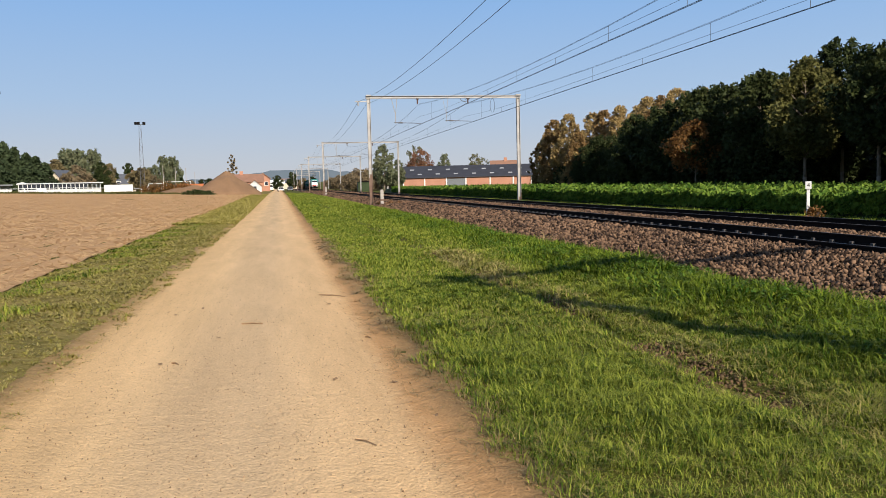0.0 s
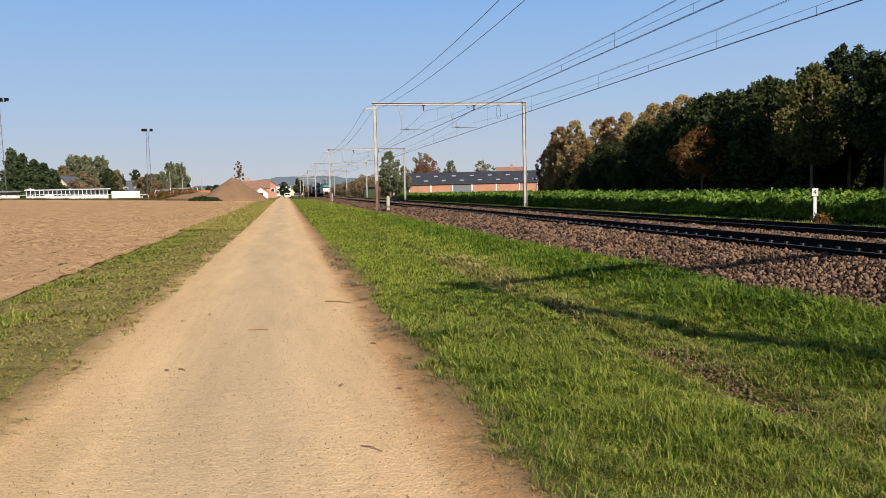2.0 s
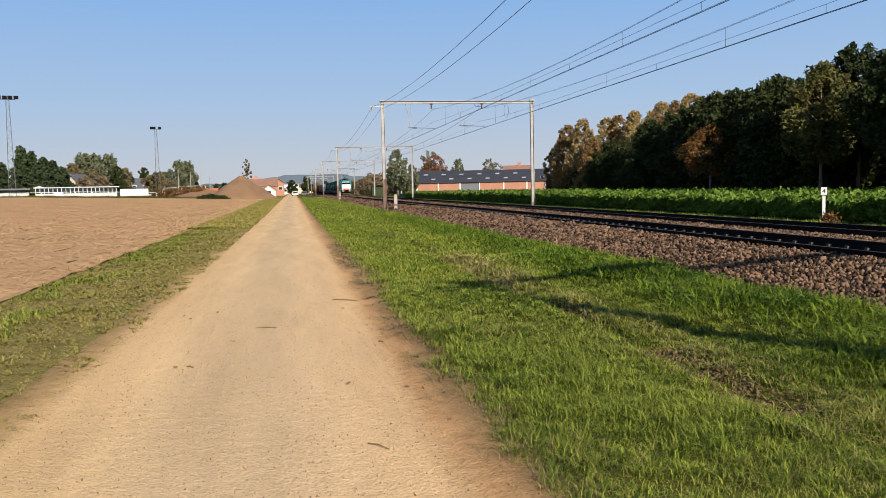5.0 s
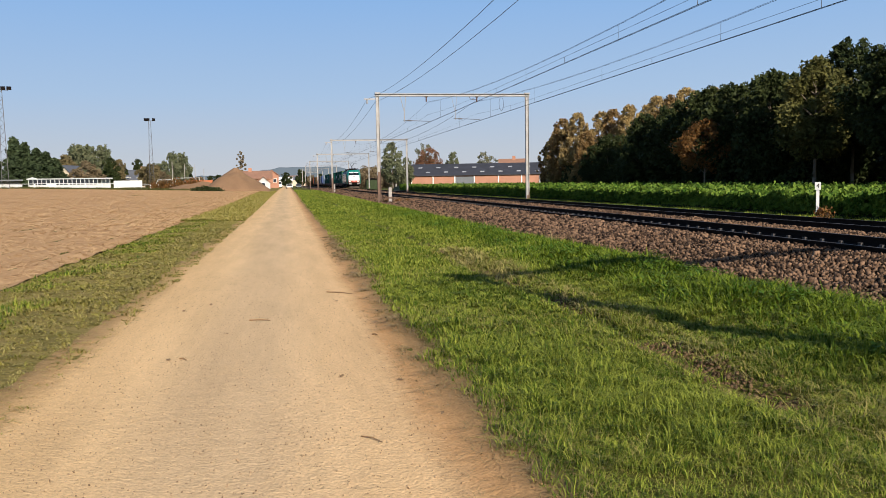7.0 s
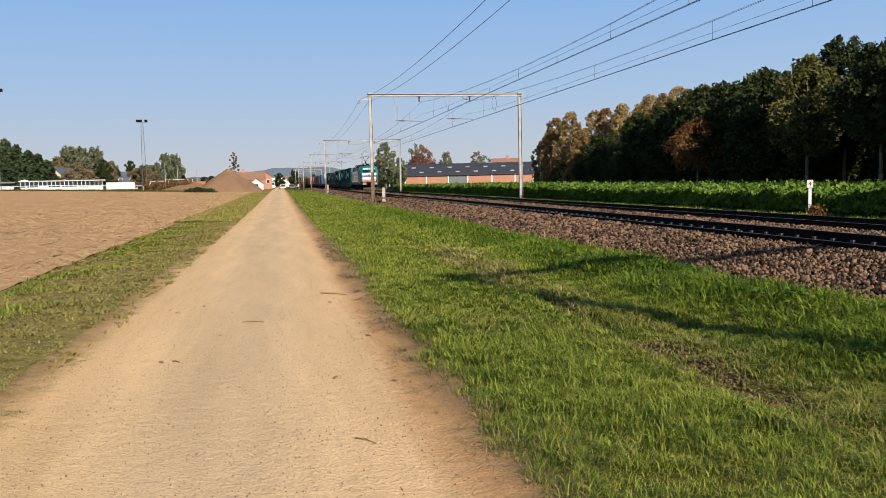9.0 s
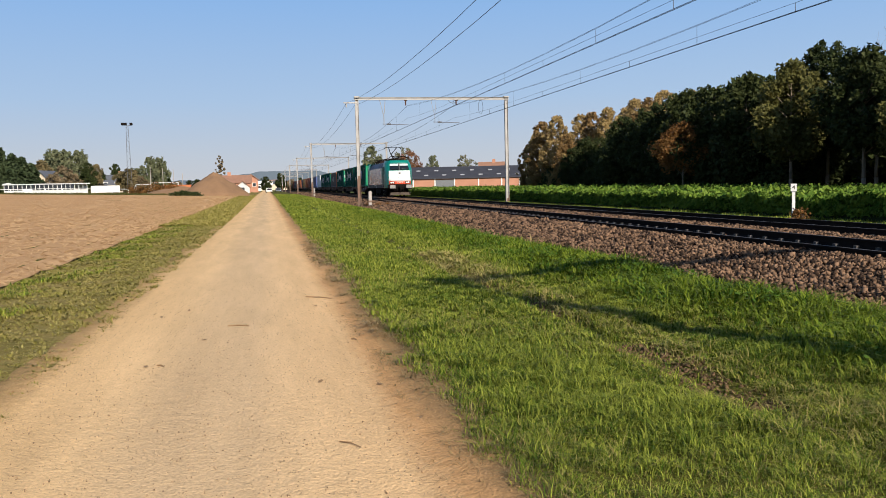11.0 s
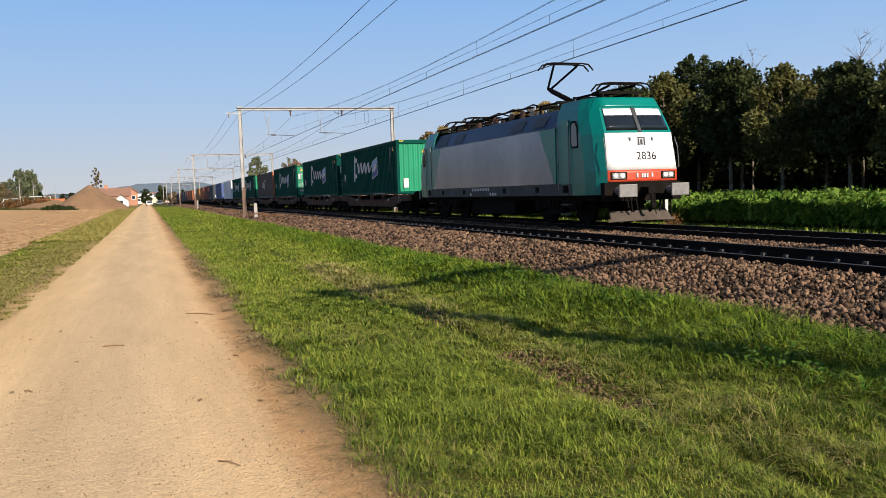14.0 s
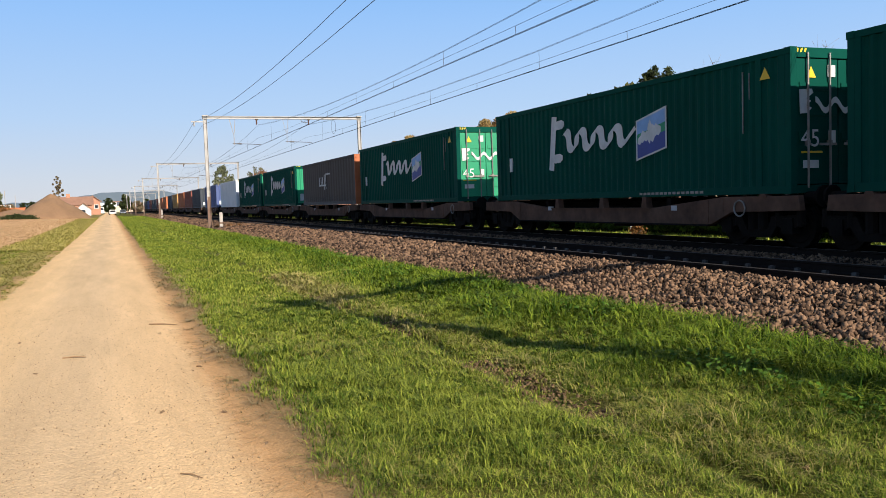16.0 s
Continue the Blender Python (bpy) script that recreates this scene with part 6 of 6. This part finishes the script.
def vehicle(name, label, az, d, w, h, L_, body, z=None):
    x, y = polar(az, d)
    v_ = thing(name, label, name.split("_")[-1], at=pose(x, y, (gz(x, y) if z is None else z), 0, 0, 2))
    part("body", Mesh().prism([(-w / 2, 0.35), (w / 2, 0.35), (w / 2, h * 0.55), (w / 2 - 0.15, h), (-w / 2 + 0.15, h), (-w / 2, h * 0.55)], "y", 0, L_), body, v_, "", False, 0.06)
    part("windscreen", Mesh().prism([(-w / 2 + 0.12, h * 0.56), (w / 2 - 0.12, h * 0.56), (w / 2 - 0.25, h * 0.9), (-w / 2 + 0.25, h * 0.9)], "y", -0.03, 0.05), M_WINDOW, v_, "dark windscreen")
    for s in (-1, 1):
        part("headlight", Mesh().box(s * (w / 2 - 0.3) - 0.14, s * (w / 2 - 0.3) + 0.14, -0.03, 0.02, h * 0.33, h * 0.4), M_SKYLIGHT, v_)
        for yy in (0.8, L_ - 0.8):
            wh = part("wheel", Mesh().rod((s * (w / 2 - 0.2), yy, 0.33), (s * w / 2, yy, 0.33), 0.33, 14), M_UNDER, v_, "black tyre")
            part("rim", Mesh().rod((s * w / 2, yy, 0.33), (s * (w / 2 + 0.015), yy, 0.33), 0.2, 12), M_BUFFER, wh)


vehicle("delivery_van", "white delivery van parked at the far end of the track", -0.55, 300, 2.0, 2.4, 5.2, M_WHITE)
vehicle("parked_car", "white car parked far down the track", 0.15, 255, 1.8, 1.4, 4.2, M_WHITE)
vehicle("parked_car", "grey car parked far down the track", 0.75, 300, 1.8, 1.5, 4.2, M_SILVER)


# ---- posts and signs by the line ----
def marker(x, y, h, label):
    p = thing("marker_post", label, "post", "trackside posts", at=pose(x, y, bed_z(x) if x > 6.6 else gz(x, y)))
    part("post", Mesh().prism([(-0.11, -0.1), (0.11, -0.1), (0.11, h - 0.06), (0.06, h), (-0.06, h), (-0.11, h - 0.06)], "y", -0.09, 0.09), M_CONC, p, "weathered pale concrete post", False, 0.01)
    part("stain", Mesh().box(-0.114, 0.114, -0.094, 0.094, h * 0.3, h * 0.42), M_RUSTBASE, p, "rust-coloured band")


marker(7.12, 59.6, 1.15, "short weathered concrete marker post beside the track")
marker(7.2, 133.0, 1.35, "white concrete marker post beside the track")
marker(19.0, 150.0, 1.35, "short white post beyond the tracks")
sg = thing("distance_sign", "white trackside board with a black figure on a white post", "sign", at=pose(17.38, 25.58, 0.13, 0, 0, -32))
part("post", Mesh().box(-0.05, 0.05, -0.04, 0.04, -0.1, 1.1), M_WHITE, sg, "white post", False, 0.008)
brd = part("board", Mesh().box(-0.095, 0.095, -0.07, -0.04, 1.02, 1.28), M_WHITE, sg, "square white board", False, 0.006)
words("figure", "4", 0.2, M_BLACK, brd, pose(0, -0.073, 1.15, 90, 0, 0))
dry = shrub("dry_weeds", "dry brown weeds at the sign's foot", 0.4, 0.4, M_LEAFBR, 300, 75, 0.05)
place(dry, 17.4, 25.4, 1.0, 0, None, 0.1)
plant(dry, 7.6, 59.2, 0.9, 40, 0.9, 0.05)
plant(dry, 8.1, 58.0, 0.8, 90, 0.8, 0.1)
plant(dry, 6.95, 60.6, 0.8, 10, 0.8, 0.05)


def street_lamp(az, d, h):
    x, y = polar(az, d)
    l_ = thing("street_lamp", "grey street lamp with a bent arm near the wood", "street lamp", "street lamps", at=pose(x, y, 0.2, 0, 0, -az))
    part("pole", Mesh().rod((0, 0, 0), (0, 0, h), 0.09, 8, 0.06).rod((0, 0, h), (1.0, 0, h + 0.25), 0.05), M_CONC, l_)
    part("lamp_head", Mesh().box(0.9, 1.6, -0.12, 0.12, h + 0.2, h + 0.34), M_CONC, l_, "", False, 0.03)


street_lamp(17.35, 150, 4.2)
street_lamp(17.95, 150, 5.1)
shed = thing("equipment_hut", "dark green trackside equipment hut", "hut", at=pose(19.0, 190, 0.1))
part("body", Mesh().box(-1.6, 1.6, 0, 2.4, 0, 2.2), M_CONIF, shed, "", False, 0.03)
part("roof", Mesh().prism([(-1.8, 2.2), (1.8, 2.2), (0, 2.55)], "y", -0.2, 2.6), M_UNDER, shed)

# far hills closing the view
hl = Mesh()
hv = []
az_ = np.linspace(-40, 40, 161)
for a in az_:
    hgt = 20 + 26 * smooth01(-4, 0.5, a) * smooth01(7.5, 2.5, a) + 8 * nz(a, 0, 0.35, 2) + 5 * nz(a, 0, 1.4, 5) + 10 * smooth01(4, 12, a)
    for z in (-30, hgt + 10):
        x, y = polar(a, 2600 + (200 if z > 0 else 0))
        hv.append((x, y, z))
hl.add(hv, [(2 * i, 2 * i + 2, 2 * i + 3, 2 * i + 1) for i in range(len(az_) - 1)])
tagged(part("hills", hl, M_HILL, smooth=True), "low wooded hills on the horizon, tinted blue as by haze", "hills", kind="structure")


# ---- grass, ballast stones, straw ----
rng = np.random.default_rng(9)
NZ = np.vectorize(lambda x, y, s, k: noise.noise(Vector((x * s, y * s, k))))
GZ = np.vectorize(gz)


def blades(name, label, x, y, h, width, lean, material, droop=0.5, simple=False):
    """Bent grass blades of five points; simple ones, far off, of three."""
    n = len(x)
    z = GZ(x, y) - 0.01
    base = np.stack([x, y, z], 1)
    a = rng.uniform(0, 2 * np.pi, n)
    d = np.stack([np.cos(a), np.sin(a), np.zeros(n)], 1)
    side = np.stack([-np.sin(a), np.cos(a), np.zeros(n)], 1) * (width * rng.uniform(0.6, 1.3, n))[:, None]
    k = (lean * rng.uniform(0.2, 1.3, n))[:, None]
    hh = h[:, None]
    upv = np.array([0, 0, 1.0])
    mid = base + d * hh * k * 0.4 + upv * hh * 0.6
    tip = base + d * hh * k * (0.9 + droop) + upv * hh * (1.0 - 0.25 * k)
    if simple:
        return tagged(raw(name, np.stack([base - side * 1.2, base + side * 1.2, tip], 1), [(0, 1, 2)], material), label, "grass", kind="stuff")
    v = np.stack([base - side, base + side, mid + side * 0.8, mid - side * 0.8, tip], 1)
    return tagged(raw(name, v, [(0, 1, 2), (0, 2, 3), (3, 2, 4)], material), label, "grass", kind="stuff")


def verge(n, x0, x1, y0, y1, p=1.0):
    """Random places, denser towards y0."""
    y = y0 + (y1 - y0) * rng.uniform(size=n) ** p
    return rng.uniform(x0, x1, n), y


def grow(name, label, n, x0, x1, y0, y1, p, hmin, hmax, width, material, keep, lean=0.8):
    x, y = verge(n, x0, x1, y0, y1, p)
    cover = NZ(x, y, 0.7, 1.0) + 0.6 * NZ(x, y, 2.3, 2.0)
    ok = keep(x, y, cover)
    x, y, cover = x[ok], y[ok], cover[ok]
    dist = np.hypot(x, y)
    tuft = NZ(x, y, 5.5, 50.0)
    grow_ = 0.72 + 0.45 * cover + (0.25 if y0 >= 12 else 0.7) * tuft + 0.35 * np.clip((x - 4.2) / 1.5, 0, 1)
    h = rng.uniform(hmin, hmax, len(x)) * np.clip(grow_, 0.3, 1.8)
    return blades(name, label, x, y, h, width * np.clip(dist / 7.0, 0.7, 3.2), np.full(len(x), lean), material, simple=y0 >= 12)


def right_ok(x, y, c):
    e = PATH_R + 0.27 + 0.16 * NZ(x * 0, y, 0.9, 5.0) + 0.1 * NZ(x * 0, y, 3.0, 6.0)
    rut = np.abs(x - 3.42 - 0.08 * NZ(x * 0, y, 0.5, 7.0)) < 0.17 + 0.32 * NZ(x, y, 0.8, 8.0)
    thin = (c < -0.42) & (x < 3.2)
    r = rng.uniform(size=len(x))
    edge = np.clip((x - e) / 0.35, 0, 1)
    return (x > e) & (r < 0.12 + 0.88 * edge) & ~(rut & (r > 0.12)) & ~(thin & (r > 0.75))


def left_ok(x, y, c):
    e = PATH_L + 0.12 + 0.12 * NZ(x * 0, y, 0.9, 15.0)
    f = FIELD_EDGE + 0.12 * NZ(x * 0, y, 0.6, 16.0)
    return (x < e) & (x > f)


def lush_ok(x, y, c):
    b = 4.35 + 0.35 * NZ(x * 0, y, 0.35, 60.0)
    foot = 6.45 + 0.1 * NZ(x * 0, y, 1.3, 61.0)
    return (x > b) & (x < foot) & (rng.uniform(size=len(x)) < np.clip((x - b) / 0.8, 0.1, 1) * np.clip((foot - x) / 0.25, 0, 1))


def short_ok(x, y, c):
    return right_ok(x, y, c) & (x < 6.5) & (rng.uniform(size=len(x)) < np.clip((5.6 - x) / 1.0, 0.35, 1))


grow("grass", "short green grass on the verge between track and railway", 255000, 1.0, 6.5, 2.5, 13, 1.25, 0.05, 0.15, 0.0047, M_GRASS, short_ok, 1.0)
grow("grass", "short green grass further along the verge", 150000, 1.0, 6.6, 12, 45, 1.5, 0.06, 0.14, 0.0062, M_GRASS, short_ok)
grow("grass", "green grass strip far along the railway", 50000, 0.9, 6.7, 44, 190, 1.4, 0.10, 0.2, 0.016, M_GRASS, right_ok)
grow("dry_grass", "straw-coloured dry grass among the green", 48000, 1.0, 6.3, 2.5, 11.9, 1.3, 0.05, 0.15, 0.0034, M_GRASSDRY, lambda x, y, c: right_ok(x, y, c) & (c + 0.8 * NZ(x, y, 0.4, 30.0) < 0.05), 1.3)
grow("dry_grass", "straw-coloured dry grass further along the verge", 24000, 1.0, 6.3, 12, 30, 1.35, 0.06, 0.14, 0.0045, M_GRASSDRY, lambda x, y, c: right_ok(x, y, c) & (c + 0.8 * NZ(x, y, 0.4, 30.0) < 0.0), 1.2)
grow("dry_grass", "dry grass tufts overhanging the old wheel rut", 11000, 3.1, 4.05, 3.5, 20, 1.2, 0.08, 0.20, 0.004, M_GRASSDRY, lambda x, y, c: (np.abs(x - 3.74) < 0.2) | (c > 0.2), 1.5)
grow("tall_grass", "lush taller grass at the foot of the ballast bank", 62000, 3.9, 6.75, 3.0, 16, 1.3, 0.10, 0.23, 0.0062, M_LUSH, lush_ok, 1.1)
grow("tall_grass", "lush taller grass further along the ballast bank", 36000, 4.2, 6.75, 15.5, 60, 1.5, 0.10, 0.2, 0.0075, M_LUSH, lush_ok)
grow("dry_grass", "thin dry stalks along the foot of the ballast", 2600, 6.3, 6.95, 4, 60, 1.5, 0.12, 0.3, 0.003, M_LITTER, lambda x, y, c: c > -0.1, 0.6)
grow("grass", "dull green grass between farm track and field", 46000, -4.7, -1.75, 4.5, 40, 1.35, 0.035, 0.085, 0.005, M_GRASSOL, left_ok, 1.3)
grow("dry_grass", "bleached dry grass between farm track and field", 80000, -4.7, -1.75, 5.5, 40, 1.35, 0.03, 0.085, 0.005, M_GRASSDRY, lambda x, y, c: left_ok(x, y, c) & (c < 0.6), 1.6)
grow("grass", "fresh green tufts along the field's edge", 22000, -4.75, -3.2, 5, 40, 1.35, 0.05, 0.12, 0.005, M_GRASS, lambda x, y, c: left_ok(x, y, c) & (c + 0.6 * NZ(x, y, 1.1, 70.0) > 0.05))
grow("grass", "green grass strip far along the field's edge", 26000, -4.9, -1.95, 39, 165, 1.4, 0.10, 0.2, 0.016, M_GRASSOL, lambda x, y, c: x > FIELD_EDGE - 0.2)
grow("grass", "green grass strip between the far track and the crop", 30000, 16.5, 18.3, 14, 120, 1.5, 0.06, 0.16, 0.012, M_GRASS, lambda x, y, c: c > -0.4)
grow("dead_grass", "matted dead grass and clippings along the sandy track's edge", 48000, 0.9, 1.6, 2.2, 26, 1.4, 0.025, 0.085, 0.0034, M_LITTER, lambda x, y, c: rng.uniform(size=len(x)) < np.clip((x - 0.86) / 0.3, 0.03, 1), 2.2)
grow("dry_grass", "bleached grass far along the field's edge", 20000, -4.9, -1.95, 39, 165, 1.4, 0.10, 0.18, 0.016, M_GRASSDRY, lambda x, y, c: x > FIELD_EDGE - 0.2)
grow("tall_grass", "rank dull grass along the field's far edge", 16000, -80, -9, 151, 158, 1.0, 0.35, 0.6, 0.014, M_LEAFOL, lambda x, y, c: c > -0.5)
# weeds: broad small leaves near the ballast foot
n = 16000
x, y = verge(n, 4.6, 6.5, 3.5, 40, 1.4)
c = NZ(x, y, 0.8, 40.0)
ok = c > 0.12
x, y = x[ok], y[ok]
n = len(x)
ctr = np.stack([x, y, GZ(x, y) + rng.uniform(0.05, 0.2, n)], 1)
u = rng.normal(size=(n, 3)) * (1, 1, 0.4)
u /= np.linalg.norm(u, axis=1)[:, None]
v = np.cross(u, rng.normal(size=(n, 3)) * 0.4 + (0, 0, 1.0))
v /= np.linalg.norm(v, axis=1)[:, None]
s = rng.uniform(0.014, 0.036, n)[:, None]
tagged(raw("weeds", np.stack([ctr - u * s, ctr + v * s * 0.6, ctr + u * s, ctr - v * s * 0.6], 1), [(0, 1, 2, 3)], M_WEED), "broad-leaved green weeds at the ballast's foot", "weeds", kind="stuff")


def stones(name, label, x, y, z, size, material, category):
    """Broken stones: six corners pushed about, eight sharp faces."""
    n = len(x)
    tip = np.array([(1, 0, 0), (-1, 0, 0), (0, 1, 0), (0, -1, 0), (0, 0, 1), (0, 0, -1)], float)
    p = tip[None] * rng.uniform(0.65, 1.25, (n, 6, 1)) + rng.uniform(-0.38, 0.38, (n, 6, 3))
    ax = rng.normal(size=(n, 4))
    ax /= np.linalg.norm(ax, axis=1)[:, None]
    w, i, j, k = ax.T
    R = np.stack([np.stack([1 - 2 * (j * j + k * k), 2 * (i * j - k * w), 2 * (i * k + j * w)], 1), np.stack([2 * (i * j + k * w), 1 - 2 * (i * i + k * k), 2 * (j * k - i * w)], 1), np.stack([2 * (i * k - j * w), 2 * (j * k + i * w), 1 - 2 * (i * i + j * j)], 1)], 1)
    p = np.einsum("nij,nkj->nki", R, p * (size * rng.uniform(0.55, 1.35, n))[:, None, None])
    p += np.stack([x, y, z], 1)[:, None, :]
    return tagged(raw(name, p, [(0, 2, 4), (2, 1, 4), (1, 3, 4), (3, 0, 4), (2, 0, 5), (1, 2, 5), (3, 1, 5), (0, 3, 5)], material), label, category, kind="stuff")


BZ = np.vectorize(bed_z)
n = 62000
x = 6.42 + 2.9 * rng.uniform(size=n)
y = 4 + 60 * rng.uniform(size=n) ** 1.75
stones("ballast_stones", "loose brown crushed stones on the ballast bank", x, y, BZ(x) + rng.uniform(-0.05, 0.075, n), 0.038 * np.clip(np.hypot(x, y) / 17, 1, 2.2), M_STONE, "ballast")
n = 26000
x = rng.choice((1, 2, 3), n, p=(0.06, 0.72, 0.22))
x = np.where(x == 1, rng.uniform(9.6, 10.8, n), np.where(x == 2, rng.uniform(11.1, 13.1, n), rng.uniform(14.85, 16.4, n)))
y = 6 + 75 * rng.uniform(size=n) ** 1.6
stones("ballast_stones", "loose brown crushed stones between the tracks", x, y, BZ(x) + rng.uniform(-0.015, 0.02, n), 0.042 * np.clip(np.hypot(x, y) / 22, 1, 2.2), M_STONE, "ballast")
n = 14000
x = np.where(rng.uniform(size=n) < 0.7, rng.uniform(6.45, 9.3, n), rng.uniform(11.1, 13.1, n))
y = 58 + 190 * rng.uniform(size=n) ** 1.3
stones("ballast_stones", "brown crushed stones far along the ballast", x, y, BZ(x) + rng.uniform(-0.04, 0.03, n), 0.085 * np.clip(y / 70, 1, 2), M_STONE, "ballast")
# pebbles and crumbs on the farm track, earth crumbs along its edge
n = 9000
x, y = verge(n, PATH_L + 0.05, PATH_R - 0.02, 2.5, 16, 1.6)
stones("pebbles", "small pale pebbles lying on the sandy track", x, y, GZ(x, y) + 0.024, rng.uniform(0.002, 0.0055, n), M_PEBBLE, "pebbles")
n = 5200
x = np.where(rng.uniform(size=n) < 0.75, PATH_R + 0.12 + rng.normal(0, 0.14, n), PATH_L - 0.06 + rng.normal(0, 0.08, n))
y = 2.5 + 22 * rng.uniform(size=n) ** 1.6
stones("earth_crumbs", "brown earth crumbs along the track's edges", x, y, GZ(x, y) + 0.014, rng.uniform(0.003, 0.009, n), M_SANDW, "earth")
n = 6000
x = 3.42 + rng.normal(0, 0.13, n)
y = 3.5 + 18 * rng.uniform(size=n) ** 1.3
ok = NZ(x, y, 0.8, 8.0) > 0.0
x, y, n = x[ok], y[ok], int(ok.sum())
stones("earth_crumbs", "dark earth crumbs in the old wheel rut", x, y, GZ(x, y) + 0.012, rng.uniform(0.008, 0.024, n), M_DARKSOIL, "earth")

# straw on the stubble
n = 110000
x = FIELD_EDGE - 0.1 - 60 * rng.uniform(size=n) ** 1.4
y = 8 + 140 * rng.uniform(size=n) ** 1.4
z = GZ(x, y) + 0.05
a = rng.uniform(0, 2 * np.pi, n)
d = np.stack([np.cos(a), np.sin(a), rng.normal(0, 0.35, n)], 1) * (rng.uniform(0.03, 0.09, n) * np.clip(np.hypot(x, y) / 30, 1, 1.5))[:, None]
q = np.stack([-np.sin(a), np.cos(a), np.full(n, 0.6)], 1) * (0.003 * np.clip(np.hypot(x, y) / 14, 1, 2.6))[:, None]
c = np.stack([x, y, z], 1)
tagged(raw("straw", np.stack([c - d - q, c + d - q, c + d + q, c - d + q], 1), [(0, 1, 2, 3)], M_STRAW), "scattered pale straw and stubble on the field", "straw", kind="stuff")


# twigs and dry leaves lying on the track
def twig(x0, y0, x1, y1, r):
    t = Mesh()
    mx, my = (x0 + x1) / 2, (y0 + y1) / 2 + 0.02
    t.rod((x0, y0, 0.026), (mx, my, 0.032), r, 5).rod((mx, my, 0.032), (x1, y1, 0.026), r, 5, r * 0.6)
    tagged(part("twig", t, M_TWIG), "thin dry twig lying on the sandy track", "twig", "twigs on the track")


twig(-0.5, 10.35, -0.25, 10.27, 0.009)
twig(0.42, 5.34, 0.54, 5.18, 0.005)
twig(0.53, 12.74, 0.89, 12.41, 0.009)
twig(-1.05, 8.2, -0.98, 8.12, 0.008)
twig(0.85, 9.0, 0.9, 8.93, 0.01)
rl = random.Random(3)
leaf_pts = [(0, -0.03), (0.02, -0.012), (0.022, 0.01), (0, 0.035), (-0.02, 0.012), (-0.018, -0.012)]
for i in range(14):
    m = Mesh().add([(u_, w_, 0.006 * (1 if j % 2 else 0)) for j, (u_, w_) in enumerate(leaf_pts)], [(0, 1, 2), (0, 2, 3), (0, 3, 4), (0, 4, 5)])
    lf = tagged(part("fallen_leaf", m, M_TWIG), "small dry brown leaf on the sandy track", "leaf", "fallen leaves")
    side = rl.random() < 0.6
    lf.matrix_basis = pose(rl.uniform(0.6, 1.1) if side else rl.uniform(-1.9, 0.6), rl.uniform(3.2, 13), 0.03, rl.uniform(-15, 15), rl.uniform(-15, 15), rl.uniform(0, 360))

# sleepers and rail clips of both tracks, nearest first
for ob in [o for o in scene.objects if o.name.startswith("railway_track")]:
    for i in range(130):
        s_ = new("sleeper", SLEEPER_D)
        s_.parent, s_.matrix_basis = ob, pose(0, 5 + i * 0.6, 0)
        c_ = new("rail_clip", CLIP_D)
        c_.parent = s_


# ---- what moves ----
FRONT_AT_0 = 21.09 + 14.0 * V_TRAIN


def motions():
    for ob, behind in ROLLING:
        z = RAIL_Z + (ob["base"] if "base" in ob else 0.0)
        walk(ob, [(t, pose(TRAIN_X, FRONT_AT_0 - V_TRAIN * t + behind, z)) for t in (0.0, 4.0, 8.0, 12.0, 16.0)])


motions()
